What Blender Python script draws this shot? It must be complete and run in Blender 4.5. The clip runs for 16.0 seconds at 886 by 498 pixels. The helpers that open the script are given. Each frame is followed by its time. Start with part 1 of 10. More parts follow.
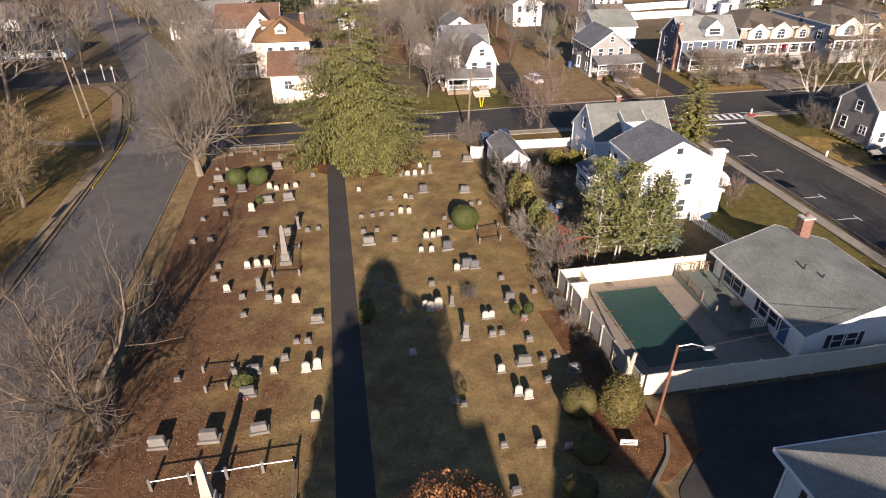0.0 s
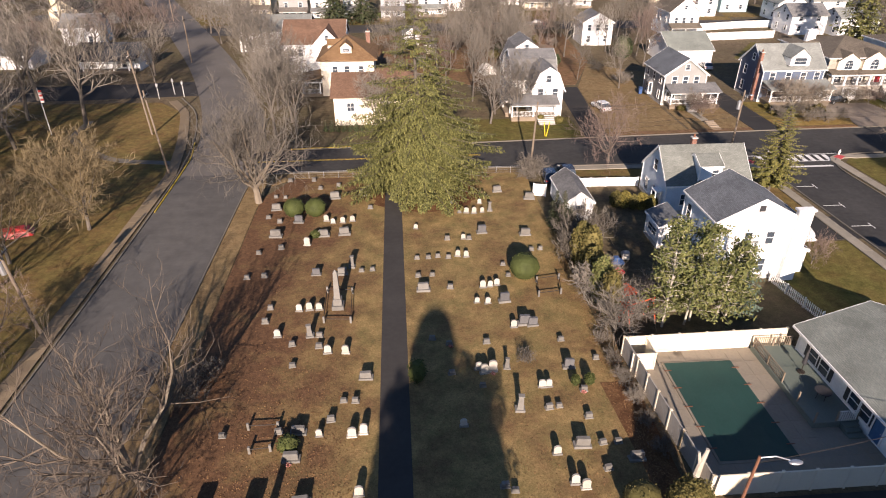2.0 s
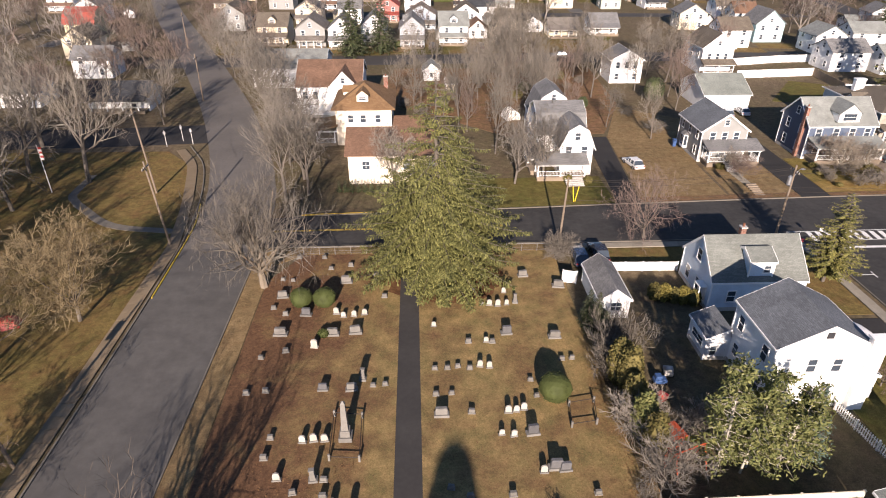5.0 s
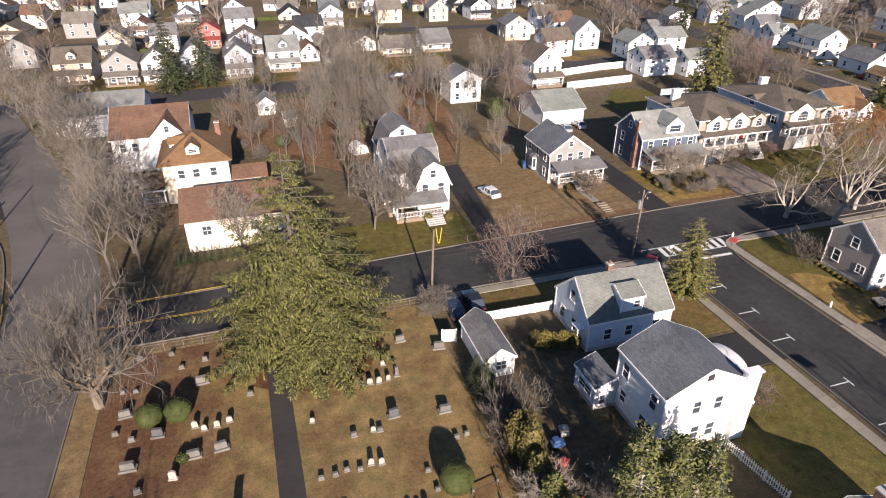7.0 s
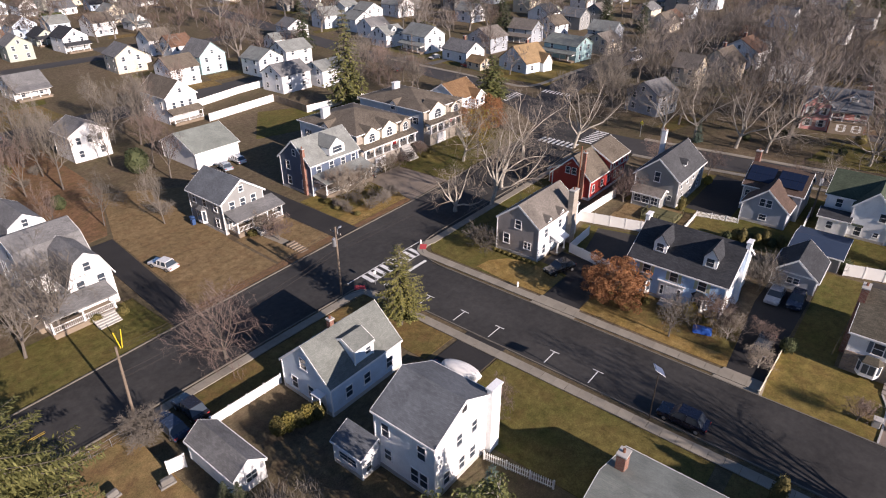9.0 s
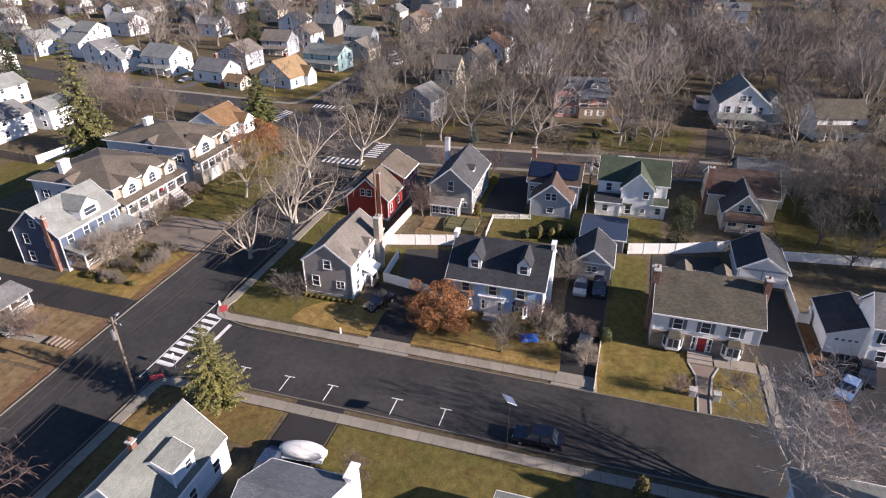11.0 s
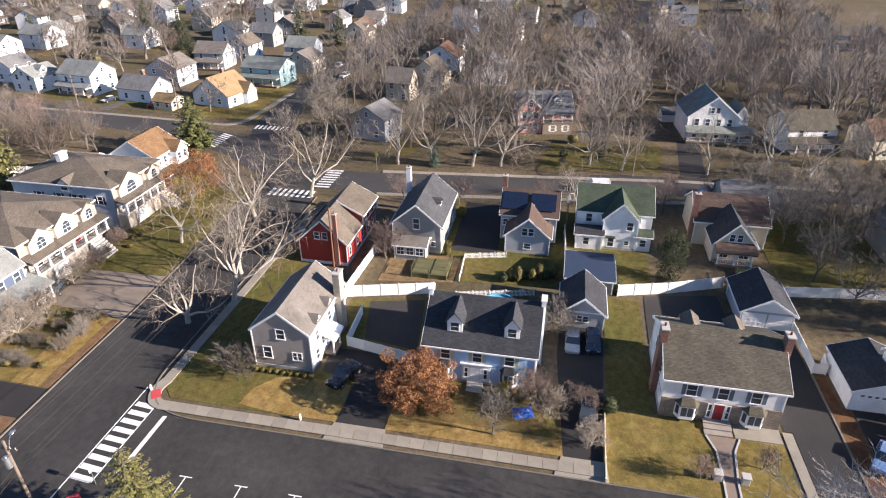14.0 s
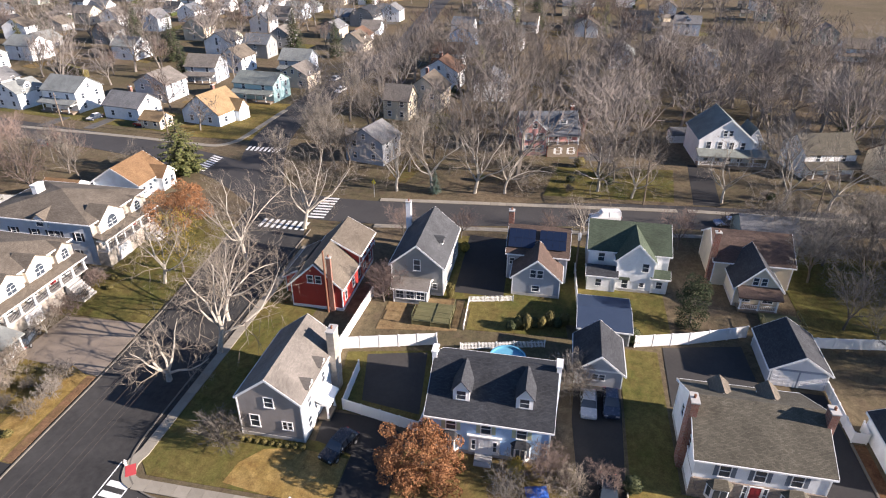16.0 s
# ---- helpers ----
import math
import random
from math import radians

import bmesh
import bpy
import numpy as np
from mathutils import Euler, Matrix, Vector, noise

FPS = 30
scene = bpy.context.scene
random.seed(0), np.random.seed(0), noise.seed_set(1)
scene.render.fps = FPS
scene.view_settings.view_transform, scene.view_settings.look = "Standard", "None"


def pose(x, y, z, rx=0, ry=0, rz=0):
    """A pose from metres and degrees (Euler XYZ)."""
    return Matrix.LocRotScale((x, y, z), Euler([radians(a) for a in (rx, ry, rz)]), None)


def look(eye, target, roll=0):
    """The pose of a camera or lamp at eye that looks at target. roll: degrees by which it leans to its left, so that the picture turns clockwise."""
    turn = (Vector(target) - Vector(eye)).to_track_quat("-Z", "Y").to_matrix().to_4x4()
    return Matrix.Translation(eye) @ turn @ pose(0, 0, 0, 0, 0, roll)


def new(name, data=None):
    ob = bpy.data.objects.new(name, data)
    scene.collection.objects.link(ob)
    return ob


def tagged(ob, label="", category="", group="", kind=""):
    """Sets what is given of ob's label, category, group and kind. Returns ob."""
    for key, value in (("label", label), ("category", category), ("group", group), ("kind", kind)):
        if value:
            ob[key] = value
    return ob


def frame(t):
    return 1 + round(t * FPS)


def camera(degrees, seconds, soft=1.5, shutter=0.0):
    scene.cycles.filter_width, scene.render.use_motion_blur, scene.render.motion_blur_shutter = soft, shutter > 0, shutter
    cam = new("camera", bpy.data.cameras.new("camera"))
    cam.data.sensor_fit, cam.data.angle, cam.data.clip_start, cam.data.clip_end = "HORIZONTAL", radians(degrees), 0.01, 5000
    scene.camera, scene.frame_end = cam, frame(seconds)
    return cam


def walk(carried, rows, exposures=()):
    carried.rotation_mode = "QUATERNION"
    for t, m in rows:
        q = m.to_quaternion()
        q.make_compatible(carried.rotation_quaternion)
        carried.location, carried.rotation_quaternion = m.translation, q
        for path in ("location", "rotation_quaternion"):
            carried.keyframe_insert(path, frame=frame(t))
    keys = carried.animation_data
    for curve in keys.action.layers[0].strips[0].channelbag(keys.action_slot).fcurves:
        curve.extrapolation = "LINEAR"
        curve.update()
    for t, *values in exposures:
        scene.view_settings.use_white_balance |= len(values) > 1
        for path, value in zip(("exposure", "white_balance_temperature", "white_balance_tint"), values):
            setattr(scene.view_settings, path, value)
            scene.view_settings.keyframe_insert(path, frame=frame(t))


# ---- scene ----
cam = camera(71.5, 16.0, 1.1)
METRES, EYE, TILT, LEAN, TURN = 65.0, 30.6, -30.2, 0.0, -10.0
ROWS = [
    (0.0, 0.0, 0.0, 0.0, 0.0, 0.0, -0.0),
    (0.5, -0.0023, 0.0076, 0.0148, 0.93, 0.04, -0.57),
    (1.0, -0.0045, 0.015, 0.0326, 2.31, 0.08, -1.42),
    (1.5, -0.0069, 0.0244, 0.0497, 3.53, 0.09, -2.15),
    (2.0, -0.0095, 0.0375, 0.0697, 4.92, 0.05, -2.97),
    (2.5, -0.0126, 0.0504, 0.0903, 5.98, 0.02, -3.61),
    (3.0, -0.0167, 0.0652, 0.1146, 6.57, 0.04, -3.98),
    (3.5, -0.0207, 0.08, 0.1395, 6.86, 0.04, -4.2),
    (6.0, -0.0477, 0.1724, 0.2792, 4.42, 0.53, -3.01),
    (6.5, -0.0518, 0.1915, 0.3045, -0.15, 0.73, -0.3),
    (7.0, -0.0573, 0.2115, 0.3312, -6.87, 0.58, 3.65),
    (7.5, -0.0602, 0.2309, 0.3552, -13.75, -0.02, 7.62),
    (8.0, -0.0609, 0.2515, 0.3812, -21.16, -1.19, 11.71),
    (8.5, -0.0584, 0.2714, 0.4053, -28.3, -2.82, 15.38),
    (9.0, -0.0497, 0.2907, 0.4308, -37.09, -5.4, 19.47),
    (9.5, -0.04, 0.3087, 0.4541, -46.35, -8.73, 23.11),
    (10.0, -0.027, 0.3268, 0.4792, -55.82, -12.63, 26.1),
    (12.5, 0.0929, 0.4262, 0.5423, -61.7, -15.33, 27.26),
    (13.0, 0.1217, 0.4438, 0.5541, -63.1, -15.97, 27.51),
    (13.5, 0.1492, 0.4579, 0.5639, -64.78, -16.73, 27.84),
    (14.0, 0.1784, 0.4731, 0.5771, -65.72, -17.15, 27.97),
    (14.5, 0.2055, 0.4839, 0.5918, -65.88, -17.2, 27.95),
    (15.0, 0.2361, 0.4941, 0.6073, -65.95, -17.18, 27.92),
    (15.5, 0.2648, 0.5013, 0.6207, -66.0, -17.18, 27.91),
    (16.0, 0.2953, 0.5084, 0.6357, -66.07, -17.19, 27.88),
]
walk(cam, [(t, pose(0, 0, EYE, TILT, LEAN, TURN) @ pose(METRES * x, METRES * y, METRES * z, 90 + pitch, roll, yaw)) for t, x, y, z, yaw, pitch, roll in ROWS],
     [(0.0, 0.93, 7250, 22), (3.5, 1.02, 7100, 21), (7.0, 0.93, 6850, 20), (9.0, 0.73, 6650, 22), (10.0, 0.84, 6500, 23), (12.5, 1.3, 6550, 19), (16.0, 1.44, 6600, 18)])

# ---- light ----
SUN_UP, SUN_AWAY = 20.5, Vector((0.089, 0.996, 0))  # elevation; the way the shadows fall
world = bpy.data.worlds.new("sky")
scene.world = world
world.use_nodes = True
wn = world.node_tree.nodes
sky = wn.new("ShaderNodeTexSky")
sky.sky_type, sky.sun_disc = "NISHITA", False
sky.sun_elevation, sky.sun_rotation = radians(SUN_UP), radians(185)
sky.air_density, sky.dust_density, sky.ozone_density = 1.0, 0.2, 5.0
wn["Background"].inputs["Strength"].default_value = 0.066
world.node_tree.links.new(sky.outputs["Color"], wn["Background"].inputs["Color"])
sun_data = bpy.data.lights.new("sun", "SUN")
sun_data.energy, sun_data.angle, sun_data.color = 5.2, radians(0.55), (1.0, 0.91, 0.80)
sun = new("sun", sun_data)
sun.matrix_world = look((0, 0, 200), Vector((0, 0, 200)) + SUN_AWAY - Vector((0, 0, math.tan(radians(SUN_UP)))))

# ---- materials ----
DULL = 0.84


def dull(*colours):
    """The same colours, a shade deeper."""
    return [tuple(v * DULL for v in c) for c in colours]


def nodes_of(name):
    m = bpy.data.materials.new(name)
    m.use_nodes = True
    t = m.node_tree
    return m, t, t.nodes["Principled BSDF"], t.links.new


def noise_node(t, link, vec, scale, detail=6.0, rough=0.6):
    n = t.nodes.new("ShaderNodeTexNoise")
    n.inputs["Scale"].default_value, n.inputs["Detail"].default_value, n.inputs["Roughness"].default_value = scale, detail, rough
    link(vec, n.inputs["Vector"])
    return n.outputs["Fac"]


def ramp(t, link, fac, stops):
    r = t.nodes.new("ShaderNodeValToRGB")
    while len(r.color_ramp.elements) < len(stops):
        r.color_ramp.elements.new(0.5)
    for e, (p, c) in zip(r.color_ramp.elements, stops):
        e.position, e.color = p, (*c, 1)
    link(fac, r.inputs["Fac"])
    return r.outputs["Color"]


def blend(t, link, fac, a, b, kind="MIX"):
    x = t.nodes.new("ShaderNodeMix")
    x.data_type, x.blend_type = "RGBA", kind
    for val, sock in ((fac, x.inputs[0]), (a, x.inputs[6]), (b, x.inputs[7])):
        if isinstance(val, (int, float)):
            sock.default_value = val
        elif isinstance(val, tuple):
            sock.default_value = (*val, 1)
        else:
            link(val, sock)
    return x.outputs[2]


def relief(t, link, height, strength, distance, bsdf):
    b = t.nodes.new("ShaderNodeBump")
    b.inputs["Strength"].default_value, b.inputs["Distance"].default_value = strength, distance
    link(height, b.inputs["Height"])
    link(b.outputs["Normal"], bsdf.inputs["Normal"])


def surface(name, c1, c2, big=0.3, small=8.0, rough=0.85, bump=0.3, dist=0.02, spec=0.3, metal=0.0, vary=0.0, worldly=False, contrast=0.22):
    """A surface of two tones, mottled at two scales, with fine relief; vary: tone change from object to object."""
    if max(c2) < 0.45:
        c1, c2 = dull(c1, c2)
    m, t, p, link = nodes_of(name)
    if worldly:
        vec = t.nodes.new("ShaderNodeNewGeometry").outputs["Position"]
    else:
        vec = t.nodes.new("ShaderNodeTexCoord").outputs["Object"]
    n1, n2 = noise_node(t, link, vec, big), noise_node(t, link, vec, small, 8.0, 0.7)
    f = t.nodes.new("ShaderNodeMath")
    f.operation = "MULTIPLY_ADD"
    f.inputs[1].default_value = 0.45
    link(n2, f.inputs[0])
    g = t.nodes.new("ShaderNodeMath")
    g.operation = "MULTIPLY"
    g.inputs[1].default_value = 0.55
    link(n1, g.inputs[0])
    link(g.outputs[0], f.inputs[2])
    col = ramp(t, link, f.outputs[0], [(0.5 - contrast, c1), (0.5 + contrast, c2)])
    if vary:
        info = t.nodes.new("ShaderNodeObjectInfo")
        hsv = t.nodes.new("ShaderNodeHueSaturation")
        mr = t.nodes.new("ShaderNodeMapRange")
        mr.inputs[3].default_value, mr.inputs[4].default_value = 1 - vary, 1 + vary
        link(info.outputs["Random"], mr.inputs[0])
        link(mr.outputs[0], hsv.inputs["Value"])
        link(col, hsv.inputs["Color"])
        col = hsv.outputs["Color"]
    link(col, p.inputs["Base Color"])
    p.inputs["Roughness"].default_value, p.inputs["Metallic"].default_value = rough, metal
    p.inputs["Specular IOR Level"].default_value = spec
    relief(t, link, n2, bump, dist, p)
    return m


def siding(name, c, board=0.13, rough=0.6):
    """Lapped boards: each board's face leans out to a lower edge."""
    m, t, p, link = nodes_of(name)
    vec = t.nodes.new("ShaderNodeTexCoord").outputs["Object"]
    sep = t.nodes.new("ShaderNodeSeparateXYZ")
    link(vec, sep.inputs[0])
    fr = t.nodes.new("ShaderNodeMath")
    fr.operation = "DIVIDE"
    fr.inputs[1].default_value = -board
    link(sep.outputs["Z"], fr.inputs[0])
    saw = t.nodes.new("ShaderNodeMath")
    saw.operation = "FRACT"
    link(fr.outputs[0], saw.inputs[0])
    n = noise_node(t, link, vec, 0.8)
    n2 = noise_node(t, link, vec, 9.0)
    dark = tuple(v * 0.86 for v in c)
    col = ramp(t, link, n, [(0.32, dark), (0.6, c)])
    grime = ramp(t, link, n2, [(0.3, (0.9, 0.89, 0.87)), (0.55, (1, 1, 1))])
    link(blend(t, link, 1.0, col, grime, "MULTIPLY"), p.inputs["Base Color"])
    p.inputs["Roughness"].default_value = rough
    relief(t, link, saw.outputs[0], 0.10, 0.012, p)
    return m


def courses(name, tones, mortar, bw, bh, gap, rough=0.9, bump=0.6, dist=0.02, use_uv=True, stain=0.25):
    """Rows of shingles, bricks or stones over uv laid out in metres, each with its own tone."""
    tones = dull(*tones)
    m, t, p, link = nodes_of(name)
    tc = t.nodes.new("ShaderNodeTexCoord")
    vec = tc.outputs["UV"] if use_uv else tc.outputs["Object"]
    b = t.nodes.new("ShaderNodeTexBrick")
    b.inputs["Scale"].default_value = 1.0
    b.inputs["Brick Width"].default_value, b.inputs["Row Height"].default_value = bw, bh
    b.inputs["Mortar Size"].default_value, b.inputs["Mortar Smooth"].default_value = gap, 0.3
    b.inputs["Color1"].default_value, b.inputs["Color2"].default_value = (*tones[0], 1), (*tones[1], 1)
    b.inputs["Mortar"].default_value = (*mortar, 1)
    link(vec, b.inputs["Vector"])
    obj = tc.outputs["Object"]
    n1, n2 = noise_node(t, link, obj, 0.35), noise_node(t, link, obj, 14.0)
    wear = ramp(t, link, n1, [(0.3, (1 - stain,) * 3), (0.65, (1 + stain * 0.6,) * 3)])
    grit = ramp(t, link, n2, [(0.3, (0.75, 0.75, 0.75)), (0.7, (1.25, 1.25, 1.25))])
    col = blend(t, link, 1.0, blend(t, link, 1.0, b.outputs["Color"], wear, "MULTIPLY"), grit, "MULTIPLY")
    link(col, p.inputs["Base Color"])
    p.inputs["Roughness"].default_value = rough
    p.inputs["Specular IOR Level"].default_value = 0.25
    inv = t.nodes.new("ShaderNodeMath")
    inv.operation = "SUBTRACT"
    inv.inputs[0].default_value = 1.0
    link(b.outputs["Fac"], inv.inputs[1])
    relief(t, link, inv.outputs[0], bump, dist, p)
    return m


def ground_mat(name, grass, dry, litter, dirt, big=0.06):
    """Winter lawn: green, straw and leaf-brown patches over soil, in world metres."""
    grass, dry, litter, dirt = dull(grass, dry, litter, dirt)
    m, t, p, link = nodes_of(name)
    vec = t.nodes.new("ShaderNodeNewGeometry").outputs["Position"]
    n1 = noise_node(t, link, vec, big, 8.0, 0.62)
    n2 = noise_node(t, link, vec, 0.45, 8.0, 0.7)
    n3 = noise_node(t, link, vec, 5.0, 8.0, 0.75)
    a = blend(t, link, ramp(t, link, n1, [(0.38, (0, 0, 0)), (0.6, (1, 1, 1))]), grass, dry)
    b = blend(t, link, ramp(t, link, n2, [(0.46, (0, 0, 0)), (0.68, (1, 1, 1))]), a, litter)
    c = blend(t, link, ramp(t, link, n3, [(0.5, (0, 0, 0)), (0.75, (1, 1, 1))]), b, dirt)
    fine = ramp(t, link, noise_node(t, link, vec, 9.0, 6.0, 0.8), [(0.3, (0.44, 0.44, 0.44)), (0.7, (1.16, 1.16, 1.16))])
    mottle = ramp(t, link, noise_node(t, link, vec, 1.1, 6.0, 0.7), [(0.32, (0.68, 0.68, 0.68)), (0.68, (1.32, 1.32, 1.32))])
    link(blend(t, link, 1.0, blend(t, link, 1.0, c, fine, "MULTIPLY"), mottle, "MULTIPLY"), p.inputs["Base Color"])
    p.inputs["Roughness"].default_value = 1.0
    p.inputs["Specular IOR Level"].default_value = 0.1
    relief(t, link, n3, 0.22, 0.06, p)
    return m


def leafy(name, c1, c2, rough=0.75):
    """Leaves or needles whose tone changes from clump to clump."""
    c1, c2 = dull(c1, c2)
    m, t, p, link = nodes_of(name)
    geo = t.nodes.new("ShaderNodeNewGeometry")
    col = ramp(t, link, geo.outputs["Random Per Island"], [(0.0, c1), (1.0, c2)])
    n = noise_node(t, link, geo.outputs["Position"], 0.7)
    tone = ramp(t, link, n, [(0.3, (0.7, 0.7, 0.7)), (0.7, (1.25, 1.25, 1.25))])
    link(blend(t, link, 1.0, col, tone, "MULTIPLY"), p.inputs["Base Color"])
    p.inputs["Roughness"].default_value = rough
    p.inputs["Specular IOR Level"].default_value = 0.2
    return m


def gloss(name, c, rough=0.3, metal=0.0, coat=0.0):
    m, t, p, link = nodes_of(name)
    vec = t.nodes.new("ShaderNodeTexCoord").outputs["Object"]
    n = noise_node(t, link, vec, 3.0)
    link(ramp(t, link, n, [(0.3, tuple(v * 0.88 for v in c)), (0.7, c)]), p.inputs["Base Color"])
    mr = t.nodes.new("ShaderNodeMapRange")
    mr.inputs[3].default_value, mr.inputs[4].default_value = rough * 0.7, min(1.0, rough * 1.4)
    link(n, mr.inputs[0])
    link(mr.outputs[0], p.inputs["Roughness"])
    p.inputs["Metallic"].default_value, p.inputs["Coat Weight"].default_value = metal, coat
    return m


def litter_mat(name, near, far, west, east):
    """Cemetery grass over which fallen leaves gather towards the trees on the west side."""
    near, far = dull(*near), dull(*far)
    m, t, p, link = nodes_of(name)
    pos = t.nodes.new("ShaderNodeNewGeometry").outputs["Position"]
    sep = t.nodes.new("ShaderNodeSeparateXYZ")
    link(pos, sep.inputs[0])
    side = t.nodes.new("ShaderNodeMapRange")
    side.inputs[1].default_value, side.inputs[2].default_value = east, west
    link(sep.outputs["X"], side.inputs[0])
    patchy = ramp(t, link, noise_node(t, link, pos, 0.24, 8.0, 0.7), [(0.34, (0, 0, 0)), (0.66, (1, 1, 1))])
    add = t.nodes.new("ShaderNodeMath")
    add.operation, add.use_clamp = "MULTIPLY_ADD", True
    link(side.outputs[0], add.inputs[0])
    add.inputs[1].default_value = 0.9
    half = t.nodes.new("ShaderNodeMath")
    half.operation = "MULTIPLY_ADD"
    half.inputs[1].default_value, half.inputs[2].default_value = 1.15, -0.36
    link(patchy, half.inputs[0])
    link(half.outputs[0], add.inputs[2])
    tone = ramp(t, link, noise_node(t, link, pos, 0.5, 8.0, 0.7), [(0.35, near[0]), (0.65, near[1])])
    leaf = ramp(t, link, noise_node(t, link, pos, 2.4, 8.0, 0.75), [(0.35, far[0]), (0.7, far[1])])
    grain = ramp(t, link, noise_node(t, link, pos, 8.0, 6.0, 0.8), [(0.3, (0.5, 0.5, 0.5)), (0.7, (1.15, 1.15, 1.15))])
    link(blend(t, link, 1.0, blend(t, link, add.outputs[0], tone, leaf), grain, "MULTIPLY"), p.inputs["Base Color"])
    p.inputs["Roughness"].default_value = 1.0
    p.inputs["Specular IOR Level"].default_value = 0.1
    relief(t, link, grain, 0.4, 0.05, p)
    return m


LAWN = ground_mat("lawn", (0.16, 0.14, 0.048), (0.27, 0.19, 0.074), (0.22, 0.13, 0.058), (0.14, 0.092, 0.048))
CEMETERY = litter_mat("cemetery_grass", ((0.225, 0.182, 0.078), (0.44, 0.30, 0.135)), ((0.125, 0.07, 0.042), (0.265, 0.145, 0.08)), -13.5, -2.5)
LEAFBED = ground_mat("leaf_bed", (0.17, 0.085, 0.042), (0.23, 0.125, 0.062), (0.14, 0.066, 0.037), (0.10, 0.056, 0.036), 0.2)
GREEN = ground_mat("green_lawn", (0.128, 0.132, 0.036), (0.205, 0.17, 0.056), (0.17, 0.126, 0.045), (0.115, 0.088, 0.038), 0.12)
STRAW = ground_mat("straw_lawn", (0.22, 0.165, 0.07), (0.30, 0.21, 0.088), (0.17, 0.11, 0.045), (0.14, 0.085, 0.04), 0.25)
OLIVELAWN = ground_mat("olive_lawn", (0.195, 0.165, 0.048), (0.30, 0.23, 0.075), (0.24, 0.165, 0.058), (0.16, 0.105, 0.045), 0.3)
GOLDSTRAW = ground_mat("golden_straw_grass", (0.34, 0.235, 0.075), (0.43, 0.30, 0.115), (0.29, 0.175, 0.06), (0.22, 0.14, 0.06), 0.35)
BARE = ground_mat("bare_soil", (0.27, 0.195, 0.10), (0.34, 0.24, 0.125), (0.27, 0.175, 0.09), (0.19, 0.13, 0.078), 0.1)
REDSOIL = ground_mat("red_soil", (0.23, 0.145, 0.085), (0.30, 0.17, 0.095), (0.20, 0.14, 0.065), (0.15, 0.09, 0.055), 0.06)
WOODS = ground_mat("woodland_floor", (0.15, 0.128, 0.07), (0.22, 0.17, 0.11), (0.165, 0.12, 0.08), (0.095, 0.076, 0.056), 0.03)
ASPHALT = surface("fresh_asphalt", (0.020, 0.0195, 0.0195), (0.078, 0.075, 0.071), 0.10, 1.2, 0.82, 0.2, 0.01, worldly=True, contrast=0.18)
OLDROAD = surface("worn_asphalt", (0.062, 0.06, 0.059), (0.15, 0.144, 0.136), 0.1, 0.7, 0.92, 0.25, 0.01, worldly=True, contrast=0.2)
NORTHROAD = surface("dusty_asphalt", (0.1, 0.093, 0.087), (0.19, 0.174, 0.16), 0.12, 2.5, 0.92, 0.25, 0.01, worldly=True)
MIDROAD = surface("grey_asphalt", (0.042, 0.04, 0.041), (0.075, 0.072, 0.071), 0.15, 2.5, 0.9, 0.25, 0.01, worldly=True)
PATHWAY = surface("path_asphalt", (0.038, 0.036, 0.035), (0.068, 0.064, 0.061), 0.3, 2.0, 0.9, 0.25, 0.01, worldly=True)
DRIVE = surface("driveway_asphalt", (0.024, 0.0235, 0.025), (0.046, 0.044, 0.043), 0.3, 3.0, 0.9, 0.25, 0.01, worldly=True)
CONCRETE = surface("concrete", (0.25, 0.225, 0.18), (0.37, 0.335, 0.275), 0.8, 6.0, 0.9, 0.2, 0.01, vary=0.10)
SANDY = surface("sandy_concrete", (0.20, 0.15, 0.095), (0.29, 0.225, 0.15), 0.8, 6.0, 0.9, 0.2, 0.01, vary=0.10)
KERB = surface("kerb_concrete", (0.14, 0.127, 0.107), (0.22, 0.2, 0.168), 0.8, 6.0, 0.9, 0.2, 0.01)
DECKSTONE = surface("pool_paving", (0.23, 0.20, 0.16), (0.33, 0.29, 0.235), 0.6, 5.0, 0.9, 0.2, 0.01)
PAINTW = surface("road_paint", (0.55, 0.55, 0.53), (0.82, 0.82, 0.8), 0.9, 10.0, 0.7, 0.15, 0.005)
PAINTY = surface("yellow_paint", (0.5, 0.34, 0.04), (0.65, 0.45, 0.07), 0.9, 10.0, 0.7, 0.15, 0.005)
REDPAD = surface("tactile_red", (0.42, 0.05, 0.06), (0.55, 0.08, 0.08), 0.9, 10.0, 0.8, 0.3, 0.01)
WHITE = siding("white_siding", (0.86, 0.87, 0.87))
PALEBLUE = siding("pale_blue_siding", (0.57, 0.67, 0.77))
SKYBLUE = siding("light_blue_siding", (0.45, 0.67, 0.94))
PALESIDE = siding("pale_grey_siding", (0.60, 0.62, 0.65))
NAVY = siding("slate_blue_siding", (0.085, 0.115, 0.175))
TAUPE = siding("taupe_siding", (0.33, 0.30, 0.28))
GREYSIDE = siding("grey_siding", (0.27, 0.275, 0.27))
BLUEGREY = siding("blue_grey_siding", (0.36, 0.39, 0.43))
REDSIDE = siding("barn_red_siding", (0.36, 0.035, 0.03))
CREAM = siding("cream_siding", (0.66, 0.58, 0.44))
SAGE = siding("sage_siding", (0.40, 0.43, 0.36))
PINKRED = siding("brick_red_siding", (0.46, 0.17, 0.15))
PINKSIDE = siding("pink_siding", (0.66, 0.31, 0.29))
TEAL = siding("teal_siding", (0.38, 0.56, 0.57))
YELLOWSIDE = siding("pale_yellow_siding", (0.70, 0.62, 0.40))
